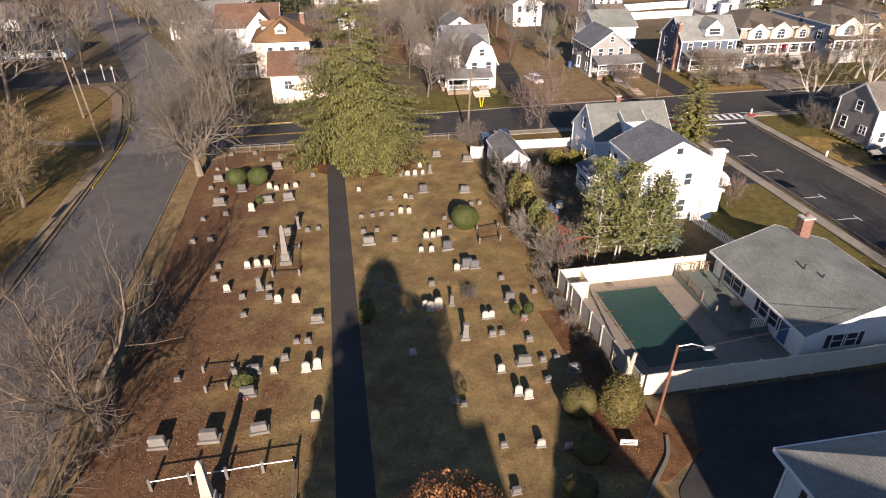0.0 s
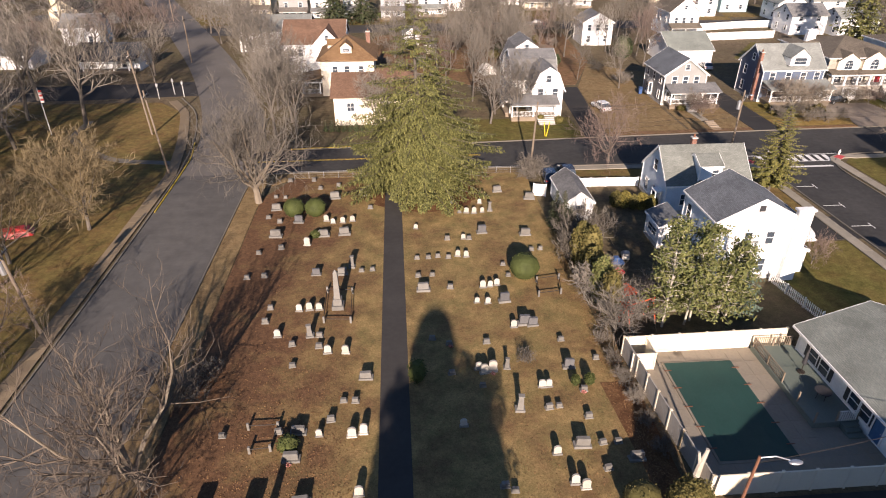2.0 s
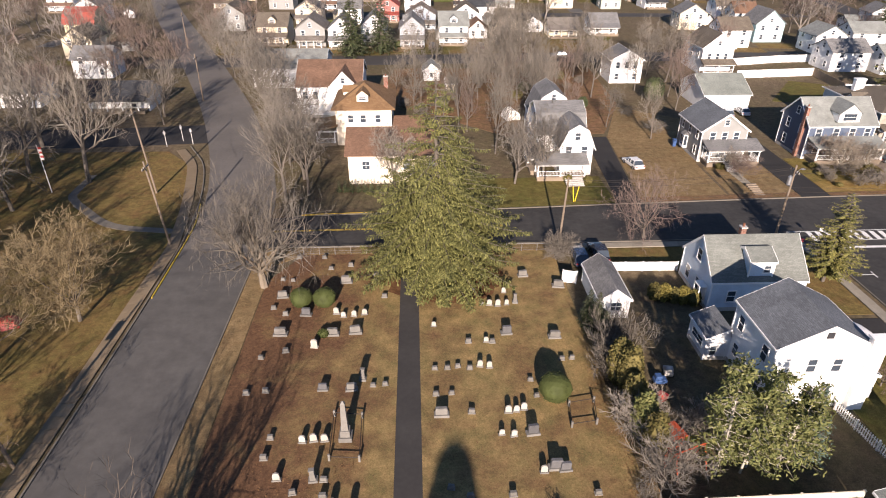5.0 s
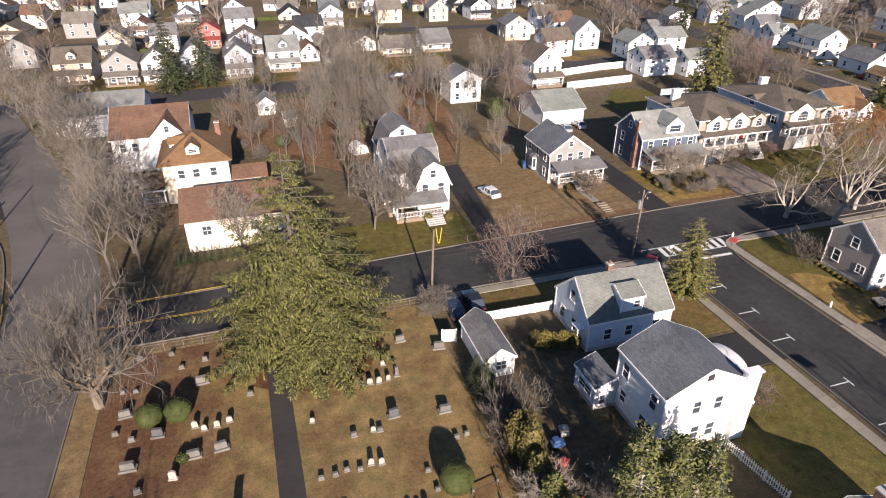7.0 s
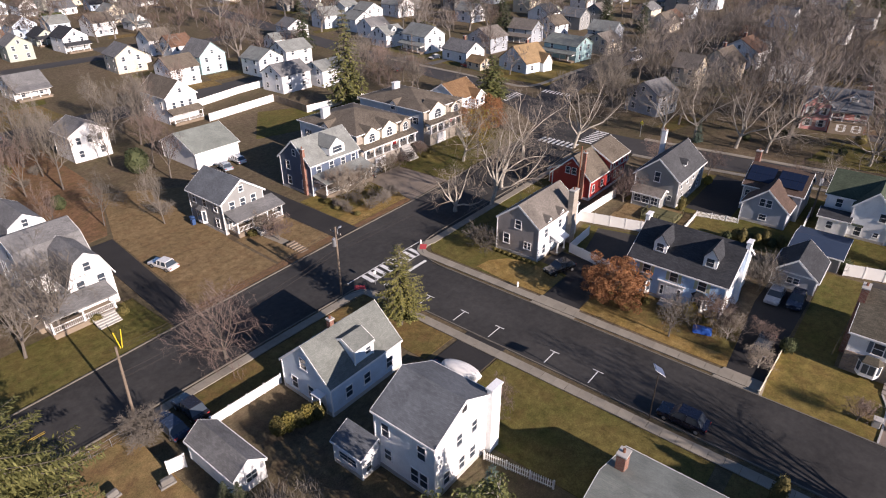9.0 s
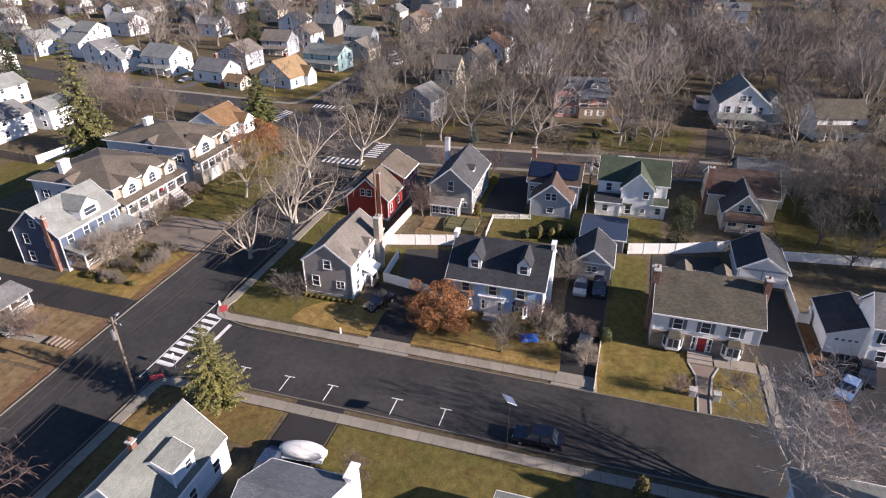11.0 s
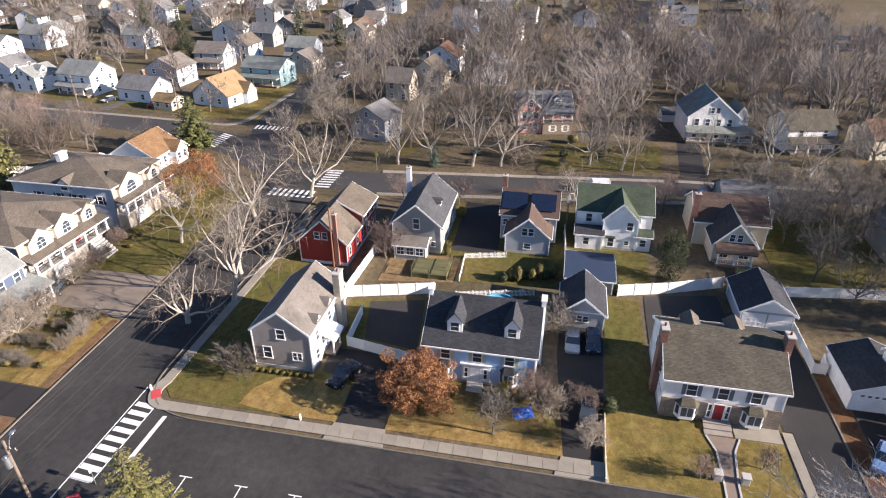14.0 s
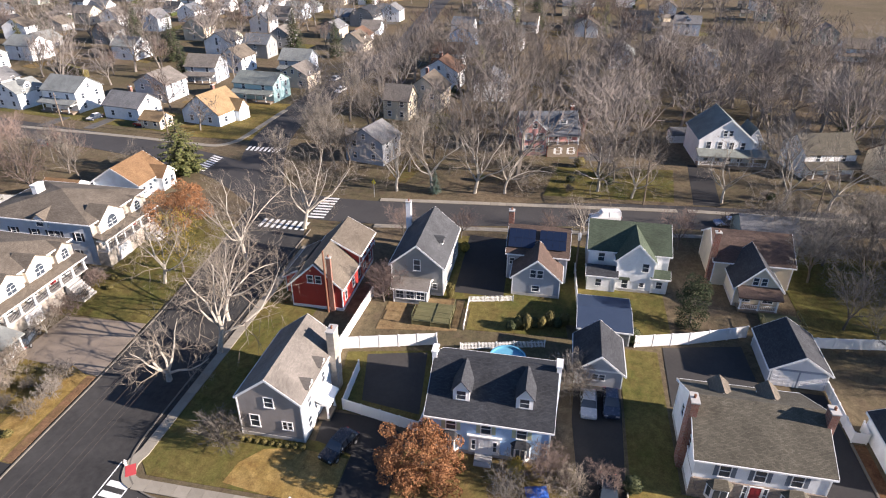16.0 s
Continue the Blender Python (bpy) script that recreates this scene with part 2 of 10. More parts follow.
STUCCO = surface("cream_stucco", (0.70, 0.62, 0.50), (0.80, 0.73, 0.62), 0.6, 12.0, 0.9, 0.25, 0.01)
STONEWALL = courses("stone_veneer", ((0.38, 0.30, 0.23), (0.24, 0.20, 0.17)), (0.28, 0.25, 0.22), 0.42, 0.2, 0.02, use_uv=True)
TANSTONE = courses("tan_stone", ((0.46, 0.41, 0.35), (0.37, 0.325, 0.27)), (0.35, 0.32, 0.28), 0.5, 0.25, 0.02, use_uv=True)
BRICK = courses("red_brick", ((0.30, 0.11, 0.075), (0.22, 0.085, 0.06)), (0.30, 0.26, 0.22), 0.24, 0.085, 0.012, use_uv=True)
TRIM = surface("white_trim", (0.74, 0.74, 0.73), (0.83, 0.83, 0.82), 0.8, 12.0, 0.55, 0.08, 0.004)
VINYL = surface("white_vinyl", (0.74, 0.73, 0.70), (0.83, 0.82, 0.79), 0.5, 9.0, 0.5, 0.08, 0.004, vary=0.03)
CREAMVINYL = surface("almond_vinyl", (0.72, 0.64, 0.50), (0.80, 0.72, 0.58), 0.5, 9.0, 0.55, 0.08, 0.004, vary=0.03)
GREYVINYL = surface("grey_fence_panel", (0.30, 0.28, 0.25), (0.42, 0.395, 0.36), 0.5, 7.0, 0.7, 0.15, 0.006, vary=0.08)
STONEGREY = surface("pale_concrete", (0.36, 0.35, 0.33), (0.5, 0.48, 0.45), 0.8, 9.0, 0.9, 0.25, 0.01)


def roofing(name, a, b):
    return courses(name, (a, b), tuple(v * 0.6 for v in a), 0.34, 0.15, 0.012, 0.92, 0.2, 0.012)


R_SLATE = roofing("slate_blue_shingles", (0.135, 0.148, 0.163), (0.195, 0.21, 0.228))
R_PALE = roofing("pale_grey_shingles", (0.235, 0.25, 0.238), (0.29, 0.305, 0.288))
R_CAPE = roofing("weathered_green_grey_shingles", (0.165, 0.178, 0.163), (0.215, 0.228, 0.21))
R_GREEN = roofing("green_grey_shingles", (0.21, 0.235, 0.215), (0.26, 0.28, 0.255))
R_DARK = roofing("charcoal_shingles", (0.038, 0.041, 0.048), (0.062, 0.066, 0.073))
R_BROWN = roofing("weathered_brown_shingles", (0.135, 0.113, 0.088), (0.19, 0.162, 0.13))
R_MOSS = roofing("mossy_brown_shingles", (0.088, 0.08, 0.06), (0.14, 0.126, 0.097))
R_TAN = roofing("tan_grey_shingles", (0.175, 0.157, 0.138), (0.235, 0.212, 0.188))
R_REDBROWN = roofing("red_brown_shingles", (0.165, 0.097, 0.066), (0.225, 0.135, 0.092))
R_ORANGE = roofing("orange_shingles", (0.205, 0.12, 0.062), (0.265, 0.165, 0.088))
R_GOLD = roofing("golden_tan_shingles", (0.30, 0.205, 0.11), (0.37, 0.26, 0.145))
R_MID = roofing("mid_grey_shingles", (0.17, 0.17, 0.17), (0.24, 0.24, 0.24))
R_ASH = roofing("ash_grey_shingles", (0.066, 0.069, 0.074), (0.098, 0.102, 0.108))
R_FOREST = roofing("forest_green_shingles", (0.058, 0.078, 0.052), (0.085, 0.108, 0.074))
R_COCOA = roofing("dark_cocoa_shingles", (0.095, 0.066, 0.053), (0.14, 0.097, 0.078))
R_RED = roofing("red_shingles", (0.30, 0.065, 0.05), (0.36, 0.09, 0.07))

SLATESHUT = surface("slate_blue_shutter_paint", (0.13, 0.155, 0.19), (0.19, 0.22, 0.26), 1.0, 9.0, 0.6, 0.1, 0.004)
PALESHUT = surface("pale_green_shutter_paint", (0.42, 0.46, 0.30), (0.52, 0.55, 0.38), 1.0, 9.0, 0.6, 0.1, 0.004)
GLASS = gloss("window_glass", (0.05, 0.064, 0.082), 0.08)
DARKPAINT = surface("dark_paint", (0.03, 0.03, 0.035), (0.06, 0.06, 0.065), 1.0, 9.0, 0.5, 0.1, 0.004)
REDDOOR = surface("red_door_paint", (0.28, 0.02, 0.03), (0.36, 0.035, 0.04), 1.0, 9.0, 0.45, 0.1, 0.004)
WOOD = surface("weathered_wood", (0.20, 0.155, 0.11), (0.32, 0.26, 0.2), 0.9, 12.0, 0.85, 0.4, 0.01, vary=0.12)
POLEWOOD = surface("pole_wood", (0.16, 0.12, 0.09), (0.27, 0.22, 0.17), 1.2, 14.0, 0.9, 0.4, 0.01)
RUSTPOLE = surface("rusty_steel", (0.20, 0.085, 0.05), (0.30, 0.15, 0.10), 1.5, 10.0, 0.8, 0.3, 0.006, metal=0.3)
STEEL = gloss("galvanised_steel", (0.5, 0.51, 0.53), 0.4, 0.8)
IRON = surface("dark_iron", (0.03, 0.028, 0.027), (0.075, 0.06, 0.05), 2.0, 12.0, 0.7, 0.3, 0.004, metal=0.4)
RUBBER = surface("tyre_rubber", (0.016, 0.016, 0.017), (0.03, 0.03, 0.03), 2.0, 14.0, 0.85, 0.2, 0.004)
CHURCHWALL = surface("church_stone", (0.30, 0.26, 0.22), (0.42, 0.37, 0.31), 0.4, 5.0, 0.9, 0.4, 0.02)
MOSSWOOD = surface("mossy_deck_wood", (0.10, 0.10, 0.045), (0.19, 0.175, 0.085), 0.7, 9.0, 0.9, 0.35, 0.01, vary=0.12)
MARBLE = surface("weathered_marble", (0.25, 0.235, 0.205), (0.52, 0.49, 0.435), 1.2, 8.0, 0.75, 0.25, 0.01, vary=0.10)
GRANITE = surface("grey_granite", (0.13, 0.125, 0.115), (0.26, 0.248, 0.228), 1.4, 18.0, 0.65, 0.25, 0.008, vary=0.16)
DARKGRANITE = surface("dark_granite", (0.09, 0.09, 0.095), (0.16, 0.16, 0.165), 1.4, 18.0, 0.5, 0.2, 0.006, vary=0.15)
PINKGRANITE = surface("pink_granite", (0.40, 0.27, 0.22), (0.52, 0.36, 0.3), 1.4, 18.0, 0.6, 0.2, 0.006)
POOLCOVER = surface("pool_cover_mesh", (0.012, 0.05, 0.045), (0.02, 0.075, 0.066), 0.3, 6.0, 0.7, 0.25, 0.02)
DECKBOARD = surface("painted_deck", (0.13, 0.165, 0.145), (0.18, 0.215, 0.19), 0.4, 6.0, 0.8, 0.2, 0.008)
BARK = surface("grey_bark", (0.10, 0.085, 0.071), (0.185, 0.162, 0.14), 1.0, 9.0, 0.95, 0.6, 0.03, vary=0.18)
TWIG = surface("twigs", (0.135, 0.118, 0.099), (0.265, 0.235, 0.198), 0.5, 3.0, 0.95, 0.2, 0.01, vary=0.25)
REDTWIG = surface("reddish_twigs", (0.15, 0.11, 0.092), (0.25, 0.187, 0.158), 0.5, 3.0, 0.95, 0.2, 0.01, vary=0.2)
GOLDTWIG = surface("golden_twigs", (0.16, 0.12, 0.066), (0.25, 0.19, 0.108), 0.5, 3.0, 0.95, 0.2, 0.01, vary=0.15)
PALEBARK = surface("sycamore_bark", (0.26, 0.235, 0.195), (0.54, 0.50, 0.43), 1.3, 5.0, 0.85, 0.4, 0.02)
SPRUCE = leafy("spruce_needles", (0.062, 0.07, 0.022), (0.245, 0.238, 0.085))
HAZETWIG = surface("far_twigs", (0.135, 0.115, 0.102), (0.30, 0.262, 0.232), 0.02, 0.3, 0.95, 0.2, 0.01)
FIR = leafy("fir_needles", (0.036, 0.052, 0.024), (0.085, 0.098, 0.045))
CEDAR = leafy("cedar_needles", (0.14, 0.145, 0.042), (0.29, 0.265, 0.088))
PINE = leafy("pine_needles", (0.085, 0.105, 0.034), (0.20, 0.20, 0.075))
BLUEFIR = leafy("blue_spruce_needles", (0.085, 0.14, 0.11), (0.15, 0.21, 0.165))
YEW = leafy("yew_leaves", (0.04, 0.055, 0.016), (0.08, 0.095, 0.03))
YEWDRY = leafy("winter_yew_leaves", (0.06, 0.056, 0.019), (0.115, 0.098, 0.036))
OLIVE = leafy("olive_shrub_leaves", (0.10, 0.095, 0.03), (0.17, 0.14, 0.05))
OAKLEAF = leafy("dry_oak_leaves", (0.23, 0.10, 0.045), (0.41, 0.205, 0.095))
DEADLEAF = leafy("fallen_leaves", (0.15, 0.075, 0.036), (0.30, 0.175, 0.08))
GRASSY = leafy("yellow_green_leaves", (0.15, 0.135, 0.035), (0.26, 0.21, 0.06))
GOLDLEAF = leafy("golden_shrub_leaves", (0.26, 0.19, 0.03), (0.36, 0.27, 0.06))
TARP = gloss("blue_tarpaulin", (0.02, 0.10, 0.42), 0.45)
SOLAR = gloss("solar_panel", (0.012, 0.02, 0.045), 0.15)
ORANGEWOOD = surface("red_stained_wood", (0.42, 0.07, 0.03), (0.55, 0.11, 0.045), 1.0, 9.0, 0.7, 0.2, 0.006)
YELLOWPLASTIC = gloss("yellow_plastic", (0.65, 0.5, 0.03), 0.4)
BLUEPLASTIC = gloss("blue_plastic", (0.04, 0.09, 0.22), 0.4)
REDPLASTIC = gloss("red_plastic", (0.42, 0.035, 0.03), 0.4)
PINKFLOWER = leafy("faded_flowers", (0.5, 0.16, 0.16), (0.6, 0.3, 0.25))
WATER = gloss("pool_liner", (0.12, 0.36, 0.5), 0.2)

# ---- building blocks ----
def mesh_of(bm, name, material, uv=False):
    bmesh.ops.recalc_face_normals(bm, faces=bm.faces)
    me = bpy.data.meshes.new(name)
    bm.to_mesh(me)
    bm.free()
    me.materials.append(material)
    return me


def part(name, bm, material, parent, label=""):
    ob = new(name, mesh_of(bm, name, material) if isinstance(bm, bmesh.types.BMesh) else bm)
    ob.parent = parent
    if label:
        ob["label"] = label
    return ob


def thing(name, x, y, z=0.0, turn=0.0, label="", category="", group="", kind=""):
    ob = new(name)
    ob.empty_display_size = 0.2
    ob.matrix_basis = pose(x, y, z, 0, 0, turn)
    return tagged(ob, label, category, group, kind)


def box(bm, x0, y0, z0, x1, y1, z1, bevel=0.0):
    v = [bm.verts.new(p) for p in ((x0, y0, z0), (x1, y0, z0), (x1, y1, z0), (x0, y1, z0), (x0, y0, z1), (x1, y0, z1), (x1, y1, z1), (x0, y1, z1))]
    fs = [bm.faces.new([v[i] for i in q]) for q in ((3, 2, 1, 0), (4, 5, 6, 7), (0, 1, 5, 4), (1, 2, 6, 5), (2, 3, 7, 6), (3, 0, 4, 7))]
    if bevel:
        es = {e for f in fs for e in f.edges}
        bmesh.ops.bevel(bm, geom=list(es), offset=bevel, segments=1, affect="EDGES")
    return v


def boxes(*dims, bevel=0.0):
    bm = bmesh.new()
    for d in dims:
        box(bm, *d, bevel=bevel)
    return bm


def extrude(bm, pts, z0, z1):
    """An upright prism on a plan outline."""
    lo, hi = [bm.verts.new((x, y, z0)) for x, y in pts], [bm.verts.new((x, y, z1)) for x, y in pts]
    bm.faces.new(lo[::-1])
    bm.faces.new(hi)
    for i in range(len(pts)):
        j = (i + 1) % len(pts)
        bm.faces.new((lo[i], lo[j], hi[j], hi[i]))


def prism(bm, profile, a0, a1, axis):
    """A profile of (across, z) drawn out along x or y."""
    put = (lambda a, b, z: (a, b, z)) if axis == "x" else (lambda a, b, z: (b, a, z))
    p, q = [bm.verts.new(put(a0, b, z)) for b, z in profile], [bm.verts.new(put(a1, b, z)) for b, z in profile]
    bm.faces.new(p)
    bm.faces.new(q[::-1])
    for i in range(len(profile)):
        j = (i + 1) % len(profile)
        bm.faces.new((p[i], q[i], q[j], p[j]))


def lay_uv(bm):
    """uv in metres: along the level and up the slope of each face."""
    bmesh.ops.recalc_face_normals(bm, faces=bm.faces)
    uv = bm.loops.layers.uv.new("metres")
    for f in bm.faces:
        n = f.normal
        level = Vector((-n.y, n.x, 0))
        level = level.normalized() if level.length > 1e-4 else Vector((1, 0, 0))
        up = n.cross(level)
        for lp in f.loops:
            lp[uv].uv = (lp.vert.co.dot(level), lp.vert.co.dot(up))


def slab(bm, pts, t):
    top, low = [bm.verts.new(p) for p in pts], [bm.verts.new((p[0], p[1], p[2] - t)) for p in pts]
    bm.faces.new(top)
    bm.faces.new(low[::-1])
    for i in range(len(pts)):
        j = (i + 1) % len(pts)
        bm.faces.new((top[i], low[i], low[j], top[j]))


def tube(bm, a, b, r0, r1=None, sides=8):
    a, b = Vector(a), Vector(b)
    r1 = r0 if r1 is None else r1
    q = (b - a).to_track_quat("Z", "Y").to_matrix()
    ring = lambda c, r: [bm.verts.new(c + q @ Vector((r * math.cos(k * math.tau / sides), r * math.sin(k * math.tau / sides), 0))) for k in range(sides)]
    p, o = ring(a, r0), ring(b, r1)
    bm.faces.new(p[::-1])
    bm.faces.new(o)
    for i in range(sides):
        j = (i + 1) % sides
        bm.faces.new((p[i], p[j], o[j], o[i]))


def tubes(*segs, sides=8):
    bm = bmesh.new()
    for s in segs:
        tube(bm, *s, sides=sides)
    return bm


def blob(bm, cx, cy, cz, rx, ry, rz, sub=2, rough=0.1, seed=0):
    made = bmesh.ops.create_icosphere(bm, subdivisions=sub, radius=1.0)
    for v in made["verts"]:
        k = 1 + rough * noise.noise(v.co * 1.7 + Vector((seed * 3.1, seed, 0))) + 0.4 * rough * noise.noise(v.co * 5 + Vector((seed, 0, 0)))
        v.co = Vector((cx + v.co.x * rx * k, cy + v.co.y * ry * k, cz + v.co.z * rz * k))


# ---- houses ----
SIDES = {"S": 0, "E": 90, "N": 180, "W": -90}
shared = {}


def on_face(side, at, u, z):
    return pose(u, at, z, 0, 0, SIDES[side]) if side in "SN" else pose(at, u, z, 0, 0, SIDES[side])


def window(root, side, at, u, z, w=0.9, h=1.4, shutters=None, arch=False, frame_mat=None):
    """A sash window, its frame proud of the wall and its panes set back; u: along the wall, z: its sill."""
    fm = frame_mat or TRIM
    key = ("window", w, h, arch, fm.name)
    if key not in shared:
        bm, b, half = bmesh.new(), 0.09, w / 2
        box(bm, -half - b, -0.07, -b, -half, 0.02, h + b), box(bm, half, -0.07, -b, half + b, 0.02, h + b)
        box(bm, -half, -0.07, h, half, 0.02, h + b), box(bm, -half - b - 0.05, -0.11, -b - 0.03, half + b + 0.05, 0.02, 0.0)
        box(bm, -half, -0.055, h * 0.49, half, 0.0, h * 0.54)
        if w > 1.05:
            box(bm, -0.02, -0.045, 0, 0.02, 0.0, h * 0.49), box(bm, -0.02, -0.045, h * 0.54, 0.02, 0.0, h)
        if arch:
            n = 8
            ring = [(half * 1.1 * math.cos(math.pi * k / n), h + half * 0.9 * math.sin(math.pi * k / n)) for k in range(n + 1)]
            lo, hi = [bm.verts.new((x, -0.09, zz)) for x, zz in ring], [bm.verts.new((x, 0.0, zz)) for x, zz in ring]
            bm.faces.new(lo), bm.faces.new(hi[::-1])
            for i in range(n + 1):
                bm.faces.new((lo[i], lo[(i + 1) % (n + 1)], hi[(i + 1) % (n + 1)], hi[i]))
        shared[key] = mesh_of(bm, "window", fm)
        shared[key + ("pane",)] = mesh_of(boxes((-half, -0.022, 0, half, 0.0, h)), "pane", GLASS)
    win = part("window", shared[key], fm, root)
    win.matrix_basis = on_face(side, at, u, z)
    part("pane", shared[key + ("pane",)], GLASS, win, "dark window glass")
    if shutters:
        sk = ("shutter", h, shutters.name)
        if sk not in shared:
            bm = boxes((-0.2, -0.05, 0, 0.2, 0.0, h))
            shared[sk] = mesh_of(bm, "shutter", shutters)
        for s in (-1, 1):
            sh = part("shutter", shared[sk], shutters, win)
            sh.matrix_basis = pose(s * (w / 2 + 0.31), 0, 0)
    return win


def windows(root, side, at, us, z, w=0.9, h=1.4, **kw):
    for u in us:
        window(root, side, at, u, z, w, h, **kw)


def spread(a, b, n):
    return [a + (b - a) * (k + 0.5) / n for k in range(n)]


def door(root, side, at, u, z=0.25, w=0.95, h=2.05, material=None, lights=False):
    m = material or TRIM
    key = ("door", w, h, m.name)
    if key not in shared:
        shared[key] = mesh_of(boxes((-w / 2, -0.05, 0, w / 2, 0.0, h), (-w / 2 + 0.12, -0.07, 0.2, -0.06, -0.05, 0.9), (0.06, -0.07, 0.2, w / 2 - 0.12, -0.05, 0.9),
                                    (-w / 2 + 0.12, -0.07, 1.05, -0.06, -0.05, h - 0.15), (0.06, -0.07, 1.05, w / 2 - 0.12, -0.05, h - 0.15)), "door", m)
        shared[key + (1,)] = mesh_of(boxes((-w / 2 - 0.12, -0.08, 0, -w / 2, 0.0, h + 0.12), (w / 2, -0.08, 0, w / 2 + 0.12, 0.0, h + 0.12), (-w / 2, -0.08, h, w / 2, 0.0, h + 0.12)), "door_frame", TRIM)
    d = part("door", shared[key], m, root)
    d.matrix_basis = on_face(side, at, u, z)
    part("door_frame", shared[key + (1,)], TRIM, d)
    part("handle", tubes(((w / 2 - 0.12, -0.12, 0.95), (w / 2 - 0.12, -0.05, 0.95), 0.03)), STEEL, d)
    return d


def garage_door(root, side, at, u, w=2.5, h=2.15):
    bm = bmesh.new()
    for k in range(4):
        box(bm, -w / 2, -0.05, k * h / 4 + 0.012, w / 2, 0.0, (k + 1) * h / 4 - 0.012)
        for j in range(4):
            box(bm, -w / 2 + (j + 0.14) * w / 4, -0.065, k * h / 4 + 0.1, -w / 2 + (j + 0.86) * w / 4, -0.05, (k + 1) * h / 4 - 0.1)
    d = part("garage_door", bm, TRIM, root, "white panelled garage door")
    d.matrix_basis = on_face(side, at, u, 0.03)
    part("door_frame", boxes((-w / 2 - 0.14, -0.08, 0, -w / 2, 0.0, h + 0.14), (w / 2, -0.08, 0, w / 2 + 0.14, 0.0, h + 0.14), (-w / 2, -0.08, h, w / 2, 0.0, h + 0.14)), TRIM, d)


def block(root, x0, x1, y0, y1, eave, ridge, axis, wallm, roofm, kind="gable", z0=0.0, over=0.35, trim=True, base=None, lean=0.5):
    """A house body: walls up into the gables, roof slabs with overhang, rake and eave boards. lean: where the ridge stands across it."""
    a0, a1, b0, b1 = (x0, x1, y0, y1) if axis == "x" else (y0, y1, x0, x1)
    put = (lambda a, b, z: (a, b, z)) if axis == "x" else (lambda a, b, z: (b, a, z))
    mid = b0 + (b1 - b0) * lean
    bm = bmesh.new()
    if kind == "gable":
        prism(bm, [(b0, z0), (b1, z0), (b1, eave), (mid, ridge), (b0, eave)], a0, a1, axis)
    elif kind == "gambrel":
        k = eave + (ridge - eave) * 0.68
        prism(bm, [(b0, z0), (b1, z0), (b1, eave), (b1 - (b1 - mid) * 0.36, k), (mid, ridge), (b0 + (mid - b0) * 0.36, k), (b0, eave)], a0, a1, axis)
    else:
        box(bm, x0, y0, z0, x1, y1, eave)
    lay_uv(bm)
    part("wall", bm, wallm, root)
    t, bm, tb = 0.16, bmesh.new(), []
    if kind in ("gable", "gambrel"):
        for sgn, be in ((-1, b0), (1, b1)):
            if kind == "gable":
                steps = [(be, eave), (mid, ridge)]
            else:
                k = eave + (ridge - eave) * 0.68
                steps = [(be, eave), (be + (mid - be) * 0.36, k), (mid, ridge)]
            for n, ((bA, zA), (bB, zB)) in enumerate(zip(steps, steps[1:])):
                rise = (zB - zA) / max(0.01, abs(bB - bA))
                if n == 0:
                    bo, zo = bA + sgn * over, zA - over * rise
                else:
                    bo, zo = bA, zA
                up = 0.14
                slab(bm, [put(a0 - over, bo, zo + up), put(a1 + over, bo, zo + up), put(a1 + over, bB, zB + up), put(a0 - over, bB, zB + up)], t)
                for ae, s in ((a0 - over, -1), (a1 + over, 1)):
                    lo, hi = sorted((ae, ae + s * 0.04))
                    q = [(bo, zo + up + 0.01), (bB, zB + up + 0.01), (bB, zB - 0.16), (bo, zo - 0.16)]
                    tb.append(bmesh.new())
                    prism(tb[-1], q, lo, hi, axis)
                if n == 0:
                    lo, hi = sorted((bo + sgn * 0.003, bo + sgn * 0.10))
                    c = [put(a0 - over, lo, zo - 0.08), put(a1 + over, hi, zo + 0.10)]
                    tb.append(bmesh.new())
                    box(tb[-1], *[min(c[0][i], c[1][i]) for i in range(3)], *[max(c[0][i], c[1][i]) for i in range(3)])
    else:
        run = (b1 - b0) / 2
        in0, in1 = (a0 + run, a1 - run) if kind == "hip" and a1 - a0 > 2 * run else ((a0 + a1) / 2,) * 2
        rise = (ridge - eave) / run
        o, zo, up = over, eave - over * rise + 0.14, 0.14
        A, B, C, D = put(a0 - o, b0 - o, zo), put(a1 + o, b0 - o, zo), put(a1 + o, b1 + o, zo), put(a0 - o, b1 + o, zo)
        E1, E2 = put(in0, mid, ridge + up), put(in1, mid, ridge + up)
        if in1 - in0 > 0.05:
            slab(bm, [A, B, E2, E1], t), slab(bm, [C, D, E1, E2], t)
            slab(bm, [B, C, E2], t), slab(bm, [D, A, E1], t)
        else:
            for p, q in ((A, B), (B, C), (C, D), (D, A)):
                slab(bm, [p, q, E1], t)
        lo, hi = [min(A[i], C[i]) for i in range(2)], [max(A[i], C[i]) for i in range(2)]
        for q in ((lo[0], lo[1] - 0.1, hi[0], lo[1] - 0.003), (lo[0], hi[1] + 0.003, hi[0], hi[1] + 0.1), (lo[0] - 0.1, lo[1], lo[0] - 0.003, hi[1]), (hi[0] + 0.003, lo[1], hi[0] + 0.1, hi[1])):
            tb.append(boxes((q[0], q[1], zo - 0.2, q[2], q[3], zo - 0.02)))
    bmesh.ops.remove_doubles(bm, verts=bm.verts, dist=0.003)
    lay_uv(bm)
    part("roof", bm, roofm, root)
